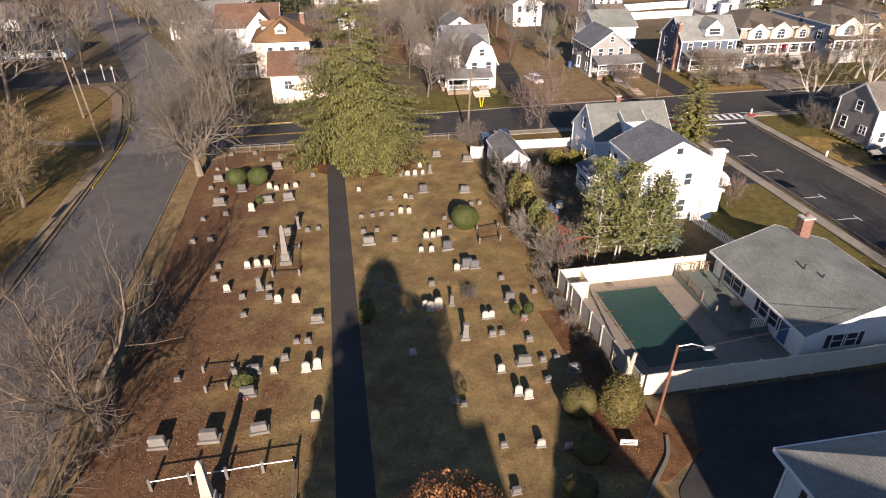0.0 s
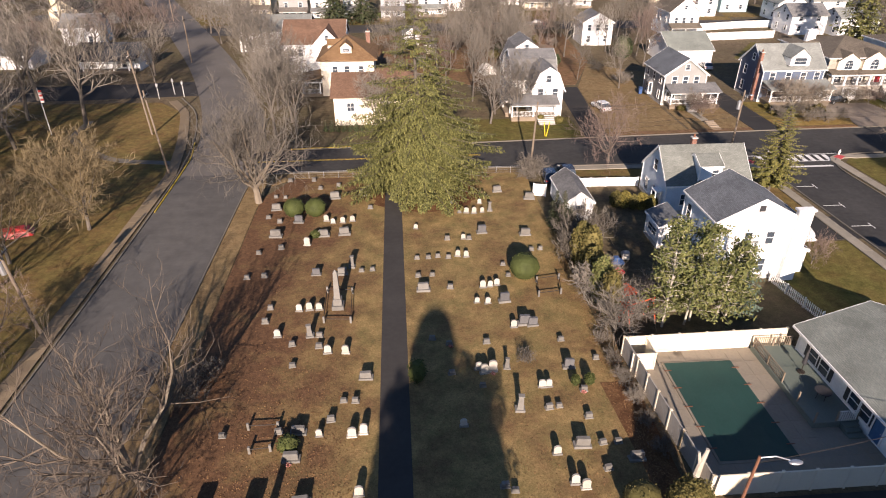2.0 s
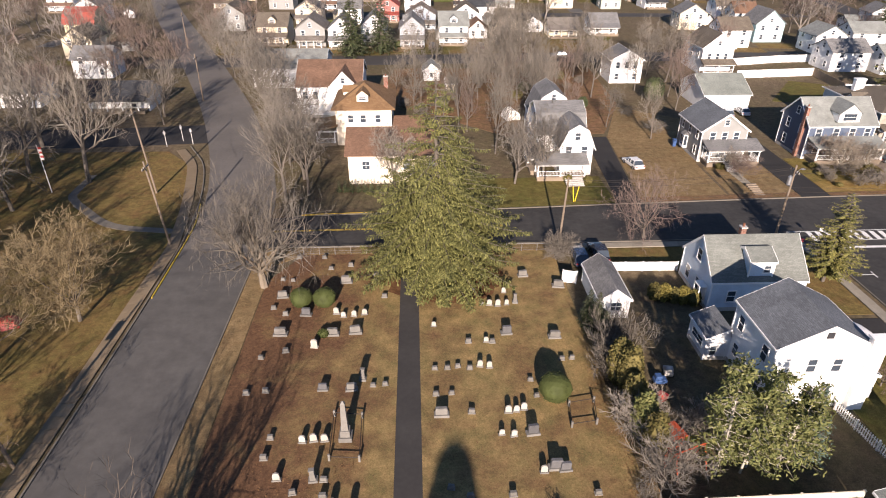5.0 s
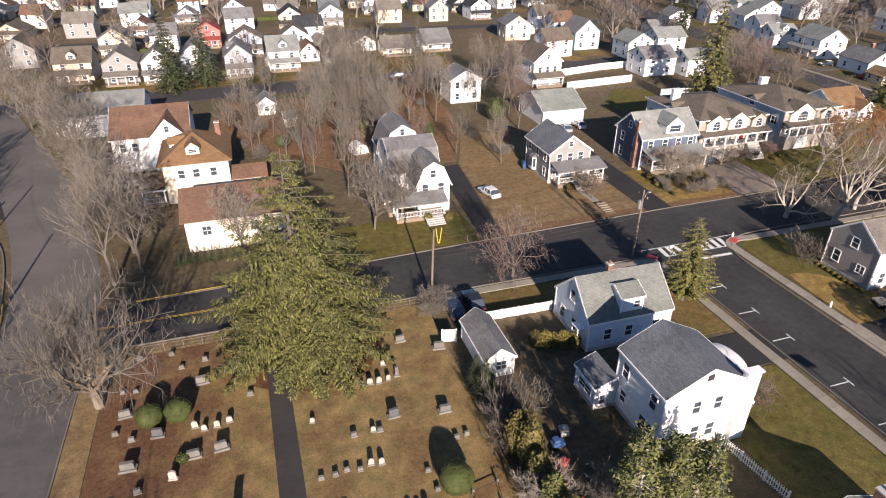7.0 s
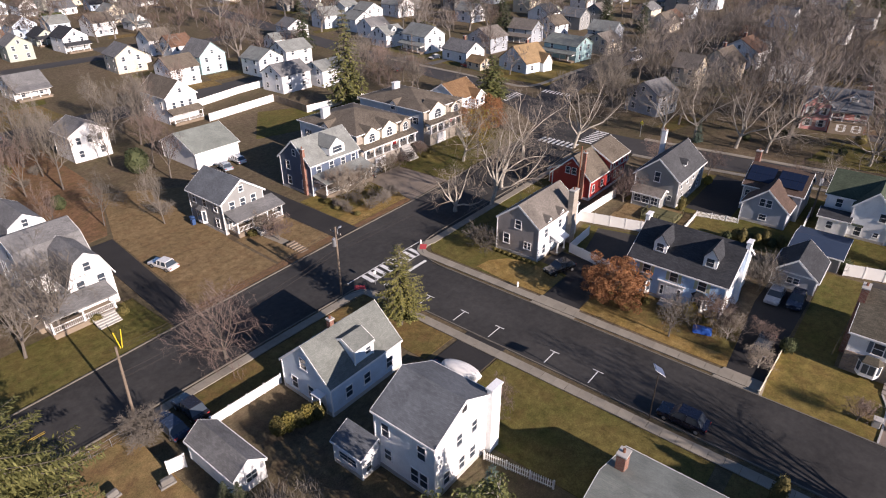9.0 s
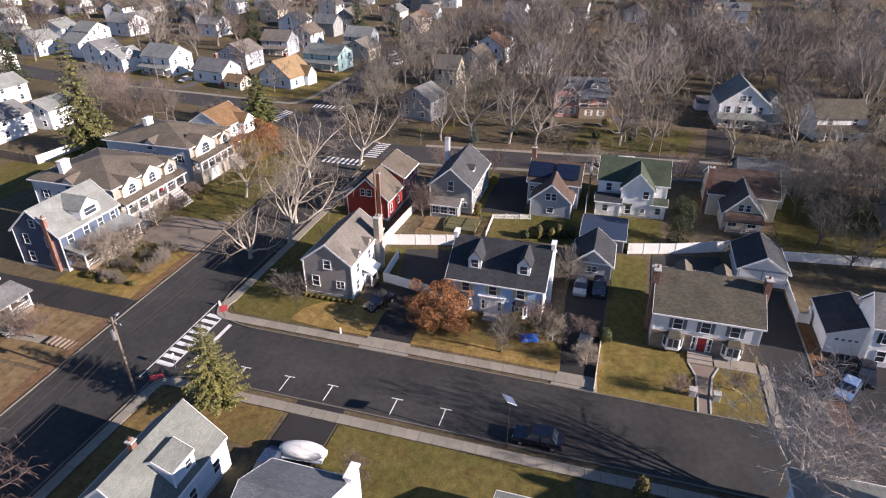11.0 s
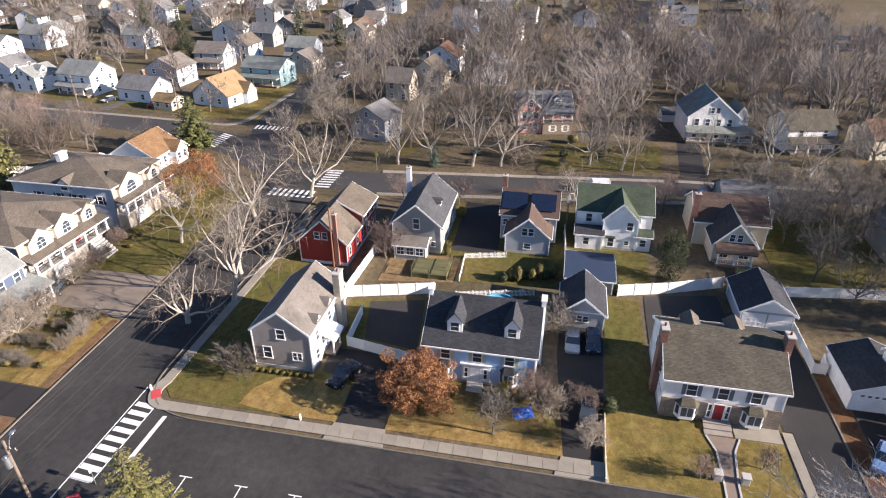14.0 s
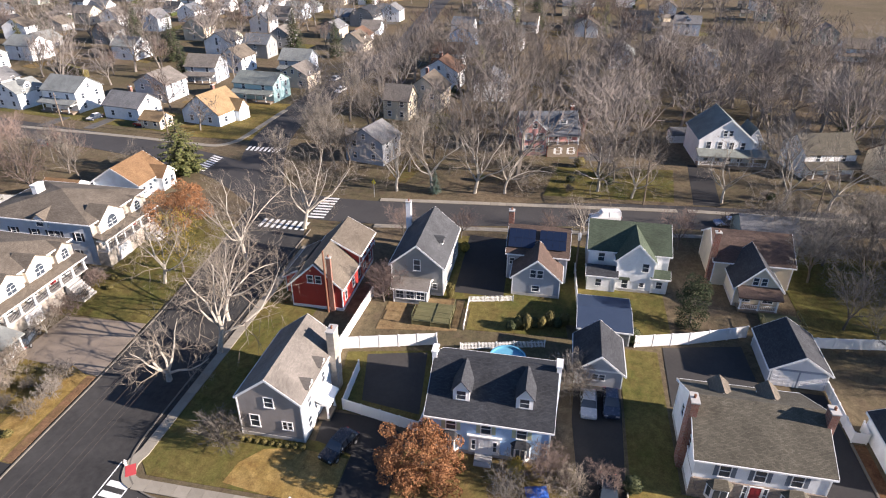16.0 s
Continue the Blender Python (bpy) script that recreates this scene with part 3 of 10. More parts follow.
    if trim:
        for piece in tb:
            part("fascia", piece, TRIM, root)
        for cx, cy in ((x0, y0), (x1, y0), (x1, y1), (x0, y1)):
            part("corner_board", boxes((cx - 0.07, cy - 0.07, z0 + 0.1, cx + 0.07, cy + 0.07, eave - 0.05)), TRIM, root)
    else:
        for piece in tb:
            piece.free()
    if base:
        part("foundation", boxes((x0 - 0.05, y0 - 0.05, -0.2, x1 + 0.05, y1 + 0.05, 0.45)), base, root, "pale concrete foundation")


def chimney(root, x, y, z0, z1, sx=0.8, sy=0.8, material=None):
    bm = boxes((x - sx / 2, y - sy / 2, z0, x + sx / 2, y + sy / 2, z1))
    lay_uv(bm)
    c = part("chimney", bm, material or BRICK, root)
    part("cap", boxes((x - sx / 2 - 0.07, y - sy / 2 - 0.07, z1, x + sx / 2 + 0.07, y + sy / 2 + 0.07, z1 + 0.14)), STONEGREY, c)
    part("flue", tubes(((x, y, z1 + 0.14), (x, y, z1 + 0.5), 0.13)), RUSTPOLE, c)


def dormer(root, side, x, y, z, w=1.5, h=1.4, deep=2.2, wallm=None, roofm=None, win=(0.8, 1.0), peak=0.42):
    """A gabled dormer whose face stands at (x, y, z) and looks to that side."""
    bm = bmesh.new()
    prism(bm, [(-w / 2, 0), (w / 2, 0), (w / 2, h), (0, h + w * peak), (-w / 2, h)], 0, deep, "y")
    d = part("dormer", bm, wallm or TRIM, root)
    d.matrix_basis = pose(x, y, z, 0, 0, SIDES[side])
    bm = bmesh.new()
    for s in (-1, 1):
        slab(bm, [(s * (w / 2 + 0.2), -0.2, h - 0.05), (s * (w / 2 + 0.2), deep, h - 0.05), (0, deep, h + w * peak + 0.1), (0, -0.2, h + w * peak + 0.1)], 0.12)
    lay_uv(bm)
    part("roof", bm, roofm, d)
    ww, wh = win
    part("window_frame", boxes((-ww / 2 - 0.08, -0.06, 0.2, -ww / 2, 0, 0.3 + wh), (ww / 2, -0.06, 0.2, ww / 2 + 0.08, 0, 0.3 + wh), (-ww / 2, -0.06, 0.2, ww / 2, 0, 0.28), (-ww / 2, -0.06, 0.2 + wh, ww / 2, 0, 0.3 + wh), (-ww / 2, -0.05, 0.22 + wh / 2, ww / 2, 0, 0.27 + wh / 2)), TRIM, d)
    part("pane", boxes((-ww / 2, -0.025, 0.28, ww / 2, -0.004, 0.2 + wh)), GLASS, d, "dark window glass")
    return d


def porch(root, x0, x1, y0, y1, zf, zr, posts, roofm, rail=True, slope="S", post_mat=None):
    """A porch: floor, lean-to roof falling to that side, a post at each place given, rails between."""
    pm = post_mat or TRIM
    part("porch_floor", boxes((x0, y0, zf - 0.25, x1, y1, zf), (x0 + 0.15, y0 + 0.15, 0, x1 - 0.15, y1 - 0.15, zf - 0.25)), WOOD, root)
    lo, hi = zr, zr + 0.9
    z = {"S": (lo, lo, hi, hi), "N": (hi, hi, lo, lo), "W": (lo, hi, hi, lo), "E": (hi, lo, lo, hi)}[slope]
    bm = bmesh.new()
    slab(bm, [(x0 - 0.3, y0 - 0.3, z[0]), (x1 + 0.3, y0 - 0.3, z[1]), (x1 + 0.3, y1 + 0.3, z[2]), (x0 - 0.3, y1 + 0.3, z[3])], 0.2)
    lay_uv(bm)
    part("porch_roof", bm, roofm, root)
    part("beam", boxes((x0, y0, zr - 0.4, x1, y0 + 0.18, zr - 0.17), (x0, y0 + 0.18, zr - 0.4, x0 + 0.18, y1, zr - 0.17), (x1 - 0.18, y0 + 0.18, zr - 0.4, x1, y1, zr - 0.17)), pm, root)
    for px, py in posts:
        part("post", boxes((px - 0.09, py - 0.09, zf, px + 0.09, py + 0.09, zr - 0.4), (px - 0.13, py - 0.13, zf, px + 0.13, py + 0.13, zf + 0.2)), pm, root)
    if rail:
        for (ax, ay), (bx, by) in zip(posts, posts[1:]):
            n = max(3, int(math.hypot(bx - ax, by - ay) / 0.22))
            bm = tubes(((ax, ay, zf + 0.85), (bx, by, zf + 0.85), 0.04), ((ax, ay, zf + 0.12), (bx, by, zf + 0.12), 0.035), sides=4)
            for k in range(1, n):
                px, py = ax + (bx - ax) * k / n, ay + (by - ay) * k / n
                tube(bm, (px, py, zf + 0.12), (px, py, zf + 0.85), 0.022, sides=4)
            part("railing", bm, pm, root)


def steps(root, x0, x1, y0, y1, n, top, side="S", material=None):
    bm = bmesh.new()
    for k in range(n):
        f = k / n
        z = top * (k + 1) / n
        if side == "S":
            box(bm, x0, y0 + (y1 - y0) * f, 0, x1, y1, z)
        else:
            box(bm, x0 + (x1 - x0) * f, y0, 0, x1, y1, z)
    part("steps", bm, material or STONEGREY, root)


def bay(root, side, at, u, z0, z1, w=2.0, d=0.6, roofm=None):
    """A three-sided bay window."""
    bm = bmesh.new()
    prof = [(-w / 2, 0), (-w / 2 + 0.45, -d), (w / 2 - 0.45, -d), (w / 2, 0)]
    extrude(bm, prof, z0, z1)
    b = part("bay_window", bm, TRIM, root)
    b.matrix_basis = on_face(side, at, u, 0)
    bm = bmesh.new()
    rim = [bm.verts.new((x * 1.12, y * 1.2, z1)) for x, y in prof]
    top = [bm.verts.new((-w / 4, 0, z1 + 0.55)), bm.verts.new((w / 4, 0, z1 + 0.55))]
    bm.faces.new(rim), bm.faces.new((rim[0], rim[1], top[0])), bm.faces.new((rim[1], rim[2], top[1], top[0])), bm.faces.new((rim[2], rim[3], top[1])), bm.faces.new((rim[0], top[0], top[1], rim[3]))
    lay_uv(bm)
    part("bay_roof", bm, roofm, b)
    zb, zt = z0 + 0.45, z1 - 0.2
    part("pane", boxes((-w / 2 + 0.55, -d - 0.02, zb, -0.05, -d - 0.004, zt), (0.05, -d - 0.02, zb, w / 2 - 0.55, -d - 0.004, zt)), GLASS, b, "dark window glass")
    for s in (-1, 1):
        p = part("pane", boxes((-0.22, -0.03, zb, 0.22, -0.012, zt)), GLASS, b)
        p.matrix_basis = pose(s * (w / 2 - 0.225), -d / 2, 0, 0, 0, s * 53)


def house(name, label, x=0, y=0, turn=0, category="house", group=""):
    return thing(name, x, y, 0, turn, label, category, group)

# ---- ground and roads ----
def patch(name, pts, z, material, label, depth=0.3, category="ground"):
    bm = bmesh.new()
    extrude(bm, pts, z - depth, z)
    ob = new(name, mesh_of(bm, name, material))
    return tagged(ob, label, category, kind="structure")


def ribbon(pts, width):
    """The outline of a strip of that width along a centre line, with rounded bends."""
    fine = []
    n = len(pts)
    P = [Vector(p) for p in pts]
    T = [(P[min(i + 1, n - 1)] - P[max(i - 1, 0)]).normalized() * min([(P[j + 1] - P[j]).length for j in (i - 1, i) if 0 <= j < n - 1]) for i in range(n)]
    for i in range(n - 1):
        for k in range(6):
            q = k / 6
            fine.append(P[i] * (2 * q ** 3 - 3 * q * q + 1) + T[i] * (q ** 3 - 2 * q * q + q) + P[i + 1] * (3 * q * q - 2 * q ** 3) + T[i + 1] * (q ** 3 - q * q))
    fine.append(Vector(pts[-1]))
    left, right = [], []
    for i, p in enumerate(fine):
        d = (fine[min(i + 1, len(fine) - 1)] - fine[max(i - 1, 0)]).normalized()
        nrm = Vector((-d.y, d.x))
        left.append(tuple(p + nrm * width / 2)), right.append(tuple(p - nrm * width / 2))
    return left, right


def strip(name, pts, width, z, material, label, category="road", depth=0.3):
    left, right = ribbon(pts, width)
    bm = bmesh.new()
    lv, rv = [bm.verts.new((*p, z)) for p in left], [bm.verts.new((*p, z)) for p in right]
    ll, rl = [bm.verts.new((*p, z - depth)) for p in left], [bm.verts.new((*p, z - depth)) for p in right]
    for i in range(len(left) - 1):
        bm.faces.new((lv[i], rv[i], rv[i + 1], lv[i + 1]))
        bm.faces.new((lv[i], lv[i + 1], ll[i + 1], ll[i])), bm.faces.new((rv[i + 1], rv[i], rl[i], rl[i + 1]))
    bm.faces.new((lv[0], ll[0], rl[0], rv[0])), bm.faces.new((lv[-1], rv[-1], rl[-1], ll[-1]))
    return tagged(new(name, mesh_of(bm, name, material)), label, category, kind="structure")


bm = bmesh.new()
bmesh.ops.create_grid(bm, x_segments=60, y_segments=60, size=2600)
for v in bm.verts:
    v.co.z = -0.02
ground = tagged(new("ground", mesh_of(bm, "ground", WOODS)), "brown winter ground with leaf litter and thin grass", "ground", kind="structure")

BACK = [(148, -140), (142, -50), (138, 0), (135, 32), (131.2, 52), (127, 80), (129, 97), (142, 116), (151, 145), (157, 180), (168, 240), (190, 340)]
EASTST = [(134, 104), (157, 113), (185, 117), (240, 115), (290, 112), (420, 123), (520, 126)]
NORTHRD = [(-24.7, 82), (-25.6, 98), (-30.5, 118), (-41, 148), (-63, 200), (-84, 247), (-102, 290), (-133, 370), (-160, 440)]
strip("road_old", [(-24.7, -160), (-24.7, -20), (-24.7, 40), (-24.7, 84)], 9.6, 0.02, OLDROAD, "worn grey asphalt road beside the cemetery")
strip("road_north", NORTHRD, 10.0, 0.012, NORTHROAD, "grey asphalt road bending away between bare trees")
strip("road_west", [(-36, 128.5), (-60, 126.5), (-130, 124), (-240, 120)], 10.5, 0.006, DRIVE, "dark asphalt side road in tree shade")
patch("road_cross", [(-20.4, 84), (51, 84), (63, 85), (112, 86), (134, 92), (136, 103), (107, 99), (82, 97), (60, 96.3), (31, 95), (14, 94.1), (-14, 92.8), (-21, 92.2)], 0.028, ASPHALT, "freshly laid dark asphalt road", category="road")
patch("road_side", [(51.5, -160), (61.3, -160), (61.3, 80), (62.6, 83.6), (66, 85.8), (66, 88), (46, 88), (46, 84.6), (50, 83.5), (51.5, 80)], 0.034, ASPHALT, "dark asphalt side street with parking bays", category="road")
strip("road_back", BACK, 9.8, 0.016, MIDROAD, "grey asphalt street behind the houses")
strip("road_east", EASTST, 9.5, 0.022, MIDROAD, "grey asphalt street running far off")
strip("road_row", [(-70, 185), (-5, 188), (45, 190), (125, 190)], 11.0, 0.008, MIDROAD, "grey asphalt street in front of a row of houses")
strip("road_far", [(-60, 262), (40, 262), (150, 258)], 8.0, 0.004, MIDROAD, "far grey street between rows of houses")

patch("cemetery_lawn", [(-17.3, 14), (17.2, 14), (17.2, 81.9), (-14, 81.9), (-17.3, 76)], 0.06, CEMETERY, "dry brown cemetery grass strewn with leaves")
patch("cemetery_path", [(-2.05, 12), (0.3, 12), (0.2, 80), (-1.85, 80)], 0.075, PATHWAY, "narrow grey asphalt cemetery path", category="path")
patch("leaf_bed", [(15.2, 40), (17.9, 40), (17.9, 30), (20, 26.5), (21, 24), (17.5, 22), (14, 24), (15.8, 31)], 0.07, LEAFBED, "bed of red-brown fallen leaves along the fence")
litter_rnd = random.Random(8)
patch("pine_litter", [(3.3 + math.cos(k * math.tau / 30) * (7.4 + litter_rnd.uniform(-0.8, 0.8)), min(81.6, 76.6 + math.sin(k * math.tau / 30) * (5.6 + litter_rnd.uniform(-0.6, 0.6)))) for k in range(30)], 0.068, LEAFBED, "reddish needle litter under the spruce")
patch("verge_cemetery", [(-14, 82.0), (17.3, 82.0), (17.3, 83.7), (-19, 83.7), (-19, 78)], 0.05, BARE, "narrow dusty verge along the cemetery")
patch("lawn_west", [(-33, 40), (-31.5, 40), (-31.5, 84), (-33.2, 97), (-37, 112), (-43, 119), (-70, 119), (-70, 92), (-60, 60), (-45, 40)], 0.02, LAWN, "olive lawn with tree shadows and fallen leaves")
patch("verge_old", [(-19.9, 20), (-17.4, 20), (-17.4, 82), (-19.9, 82)], 0.045, BARE, "bare earth verge between road and cemetery")
patch("lot_brown", [(33.5, 96), (47, 96.7), (47.3, 110), (54, 134), (43, 143), (36, 124)], 0.02, BARE, "empty brown grass lot beside a driveway")
patch("lot_red", [(18, 124), (36, 126), (44, 145), (46, 178), (-5, 178), (-8, 150)], 0.014, REDSOIL, "reddish bare earth among thickets")
patch("drive_white_house", [(29.6, 94.9), (33.0, 95.1), (35.8, 124), (31.6, 124)], 0.036, DRIVE, "asphalt driveway beside the white house", category="driveway")
patch("lawn_gambrel", [(6, 94.2), (29.4, 95), (29.4, 105.5), (6, 105)], 0.03, GREEN, "thin green front lawn")
patch("lawn_north", [(47.5, 97.2), (57.8, 97.4), (57.8, 109), (47.8, 108.5)], 0.03, BARE, "brown sloping front lawn")
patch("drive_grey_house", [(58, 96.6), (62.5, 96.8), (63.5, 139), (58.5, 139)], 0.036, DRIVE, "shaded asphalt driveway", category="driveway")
patch("lawn_blue_house", [(62.6, 97), (76, 97.5), (78, 112), (63.2, 112)], 0.03, OLIVELAWN, "patchy front lawn with low shrubs")
patch("straw_kerb_side", [(62.7, 98.4), (76, 98.6), (77.4, 101.6), (70, 102.6), (62.8, 102.0)], 0.038, GOLDSTRAW, "golden dry grass along the kerb")
patch("litter_kerb", [(62.6, 96.9), (76, 97.4), (76, 98.5), (62.7, 98.1)], 0.044, REDSOIL, "russet leaf litter along the kerb")
patch("litter_kerb_2", [(33.4, 95.4), (57.8, 96.7), (57.8, 98.2), (33.5, 97.2)], 0.044, REDSOIL, "russet leaf litter along the kerb")
patch("drive_brick", [(76.2, 97.2), (87, 98), (86.5, 110), (77.5, 110)], 0.036, surface("brick_paving", (0.20, 0.165, 0.13), (0.31, 0.255, 0.205), 0.3, 5.0, 0.9, 0.3, 0.01), "worn beige paved driveway", category="driveway")
patch("lawn_stone_houses", [(87.1, 98), (118, 100), (120, 113), (87, 112)], 0.03, GREEN, "lawn under the sycamores")
patch("lawn_corner", [(64, 63.3), (71.5, 63.3), (71.5, 84), (66.5, 85), (64, 82.5)], 0.03, GREEN, "green corner lawn")
patch("straw_corner", [(64, 63.3), (69.8, 63.4), (70.2, 69), (69.4, 72.4), (67.2, 74.2), (64.6, 74.6), (64, 70)], 0.036, GOLDSTRAW, "straw-coloured worn patch of lawn")
patch("drive_corner", [(61.4, 58), (74, 58.2), (76, 62), (76, 68), (71.6, 67.6), (70.4, 63.2), (61.4, 63.2)], 0.042, DRIVE, "short black driveway", category="driveway")
patch("straw_blue", [(64, 39.6), (66.2, 39.6), (66.4, 57.9), (64, 57.9)], 0.036, GOLDSTRAW, "straw-coloured front grass")
patch("lawn_blue", [(66.2, 39.6), (72.8, 39.6), (72.8, 58), (66.4, 57.9)], 0.032, LAWN, "front lawn of the blue house strewn with leaves")
patch("drive_long", [(61.4, 35.7), (86, 35.2), (86, 40.6), (80, 40.8), (61.4, 39.4)], 0.044, DRIVE, "long black driveway to a garage", category="driveway")
patch("lawn_colonial", [(61.6, 17.8), (71.8, 17.8), (71.8, 35.4), (61.6, 35.4)], 0.034, OLIVELAWN, "olive and straw front lawn")
patch("lawn_side", [(71.8, 30.2), (94, 30.2), (94, 35), (71.8, 35)], 0.032, GREEN, "green side lawn")
patch("drive_colonial", [(61.4, 11.7), (84, 11.8), (89.5, 11.9), (89.5, 17.2), (71.8, 17.2), (71.8, 16.4), (61.4, 16.3)], 0.044, DRIVE, "wide black driveway", category="driveway")
patch("yard_colonial", [(84.2, 18.6), (89.4, 19.0), (97.4, 19.4), (95.2, 29.4), (84.2, 29.6)], 0.036, PATHWAY, "dark paved yard between house and garage", category="paving")
patch("yard_corner", [(76, 56.5), (89, 58), (86.6, 69), (76.5, 67.6)], 0.034, GREEN, "fenced green back yard")
# dark patch that puts the yard's deep shade into the ground colour
patch("yard_paved", [(77.4, 57.6), (88.4, 59.0), (86.6, 66.4), (78.4, 64.6)], 0.042, PATHWAY, "dark patch deepening the shade in the fenced yard")
patch("lawn_red", [(71.6, 76.5), (95, 76.5), (111, 80.2), (112, 85.5), (68, 84.8), (71.6, 80)], 0.032, GREEN, "green lawn behind the pavement")
patch("lawn_w_side", [(38, 36), (49.2, 36), (49.2, 60.5), (38, 60.5)], 0.034, GREEN, "green lawn in house shade")
patch("lawn_w_verge", [(44, 67), (49.2, 67), (49.2, 82), (44, 82)], 0.034, LAWN, "olive grass under a cedar")
patch("drive_white", [(40, 60.8), (51.4, 60.8), (51.4, 66.2), (40, 66.2)], 0.038, DRIVE, "black driveway beside the white house", category="driveway")
patch("yard_play", [(18.3, 44), (36, 44), (36, 52.5), (30, 53.6), (28.5, 66), (18.3, 66)], 0.025, WOODS, "shaded back yard of bare earth and grass")
patch("parking", [(19.5, 12), (50, 12), (50, 28.8), (22.5, 28.8), (20.8, 24), (18, 21.5), (14, 12)], 0.04, ASPHALT, "black asphalt car park", category="car park")
patch("back_yards", [(97, 28), (121, 28), (121, 68), (100, 68)], 0.02, GREEN, "back yards of olive grass")
patch("lawn_far_corner", [(160, 119), (192, 122), (192, 135), (160, 140)], 0.03, OLIVELAWN, "sunlit straw-green corner lawn")
patch("verge_far", [(162, 143), (176, 141), (184, 200), (170, 200)], 0.02, GREEN, "far front lawns")
patch("lawns_back_street", [(143, -40), (190, -40), (184, 80), (137, 80)], 0.01, WOODS, "leaf-strewn front yards under trees")
patch("row_lawns", [(-60, 195), (60, 197), (60, 215), (-60, 215)], 0.01, LAWN, "narrow front lawns of a house row")
patch("fenced_lawn", [(79, 146), (101, 140), (113, 152), (92, 163)], 0.02, GREEN, "fenced green lawn behind the houses")
patch("drive_side_plain", [(37, 34.5), (50, 34.5), (50, 29), (37, 29)], 0.02, LAWN, "grass strip")

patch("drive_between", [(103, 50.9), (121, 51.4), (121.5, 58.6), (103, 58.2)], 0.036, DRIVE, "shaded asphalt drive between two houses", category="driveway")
patch("yard_deck", [(93.6, 56.2), (101.2, 56.2), (101.2, 67), (92, 67)], 0.03, BARE, "worn grass yard round a garden deck")
patch("yard_small", [(95, 41.5), (103.2, 42.4), (103.2, 49.4), (101.5, 55.2), (94.2, 55)], 0.032, GREEN, "small fenced green yard")
strip("path_far_1", [(158.5, 182), (156.8, 150), (154.8, 126), (160, 121.6), (186, 121.0)], 1.5, 0.12, CONCRETE, "pale pavement curving round a far corner", "pavement")
for k, (x, y, w, d) in enumerate(((165, 164, 9, 3.0), (168.5, 151, 10, 3.2), (164, 177, 8, 3.0))):
    patch("drive_far_" + str(k + 1), [(x - w / 2, y - d / 2), (x + w / 2, y - d / 2 - 0.6), (x + w / 2, y + d / 2 - 0.6), (x - w / 2, y + d / 2)], 0.045, OLDROAD, "short grey driveway of a far house", category="driveway")
strip("path_west", [(-30.9, 84), (-31.8, 90), (-33.4, 98.5), (-36.9, 112), (-41, 119.5)], 1.5, 0.14, SANDY, "concrete pavement following the bend", "pavement")
strip("path_lawn_1", [(-32.3, 88.9), (-41.4, 91), (-48.7, 97.6)], 1.3, 0.05, KERB, "pale walk across the lawn", "path")
strip("path_lawn_2", [(-48.7, 97.6), (-51, 101), (-51.4, 108.7)], 1.2, 0.054, KERB, "pale walk across the lawn", "path")

patch("lawn_garage", [(22.8, 77.2), (44, 77.0), (44, 82.2), (22.8, 82.2)], 0.03, LAWN, "strip of olive lawn behind the fence")

patch("lawn_far_south", [(101, -14), (126, -14), (124, 9.5), (101, 10)], 0.026, GREEN, "shaded green back lawn behind the fence")

patch("lawn_back_1", [(142.5, 22), (160, 20), (157, 45), (141, 47)], 0.02, GREEN, "front lawn under bare street trees")
patch("leaf_back_1", [(144, -14), (160, -16), (159, 3), (143, 6)], 0.022, WOODS, "front yard covered in brown leaves")
patch("leaf_back_2", [(139.5, 51), (158, 49), (154, 73), (138, 76)], 0.024, WOODS, "front yard covered in brown leaves")
patch("bed_south", [(61.6, 9.3), (76.4, 9.5), (76.4, 10.2), (82, 10.2), (82, 11.4), (61.6, 11.4)], 0.03, LEAFBED, "leaf-strewn bed between two drives")
strip("kerb_drive", [(61.6, 11.55), (82, 11.6)], 0.2, 0.12, KERB, "pale concrete kerb beside the wide drive", "kerb")
patch("drive_south", [(61.4, 1.0), (76.6, 1.0), (76.6, 9.2), (61.4, 9.2)], 0.04, DRIVE, "black driveway of the white house", category="driveway")
patch("drive_back", [(142.4, 13.5), (164, 11.5), (164, 16.5), (142, 18.5)], 0.03, DRIVE, "dark asphalt drive between street trees", category="driveway")

# kerbs, each a raised strip
def kerb(name, pts, width=0.16, top=0.15, material=None):
    strip(name, pts, width, top, material or KERB, "low concrete kerb" if material is None else "kerb with yellow paint", "kerb", 0.25)


kerb("kerb_1", [(-29.55, -100), (-29.55, 60), (-30.0, 84), (-31.5, 98), (-35, 112), (-40, 121.5)])
kerb("kerb_2", [(-29.4, 73), (-29.55, 80), (-29.9, 90), (-31.1, 97)], 0.10, 0.17, PAINTY)
kerb("kerb_3", [(-19.8, -60), (-19.8, 78), (-18.5, 83), (-14, 83.9), (50, 83.9)])
kerb("kerb_4", [(-14, 92.9), (14, 94.2), (31, 95.1), (60, 96.4), (82, 97.1), (107, 99.1), (125, 101.5)])
kerb("kerb_5", [(-16, 93.05), (4, 93.9)], 0.10, 0.17, PAINTY)
kerb("kerb_6", [(51.4, -100), (51.4, 76), (50.4, 82), (47, 83.9)])
kerb("kerb_7", [(61.4, -100), (61.4, 78), (62.6, 83), (66.5, 85.5), (76, 85.9), (118, 86.6)])

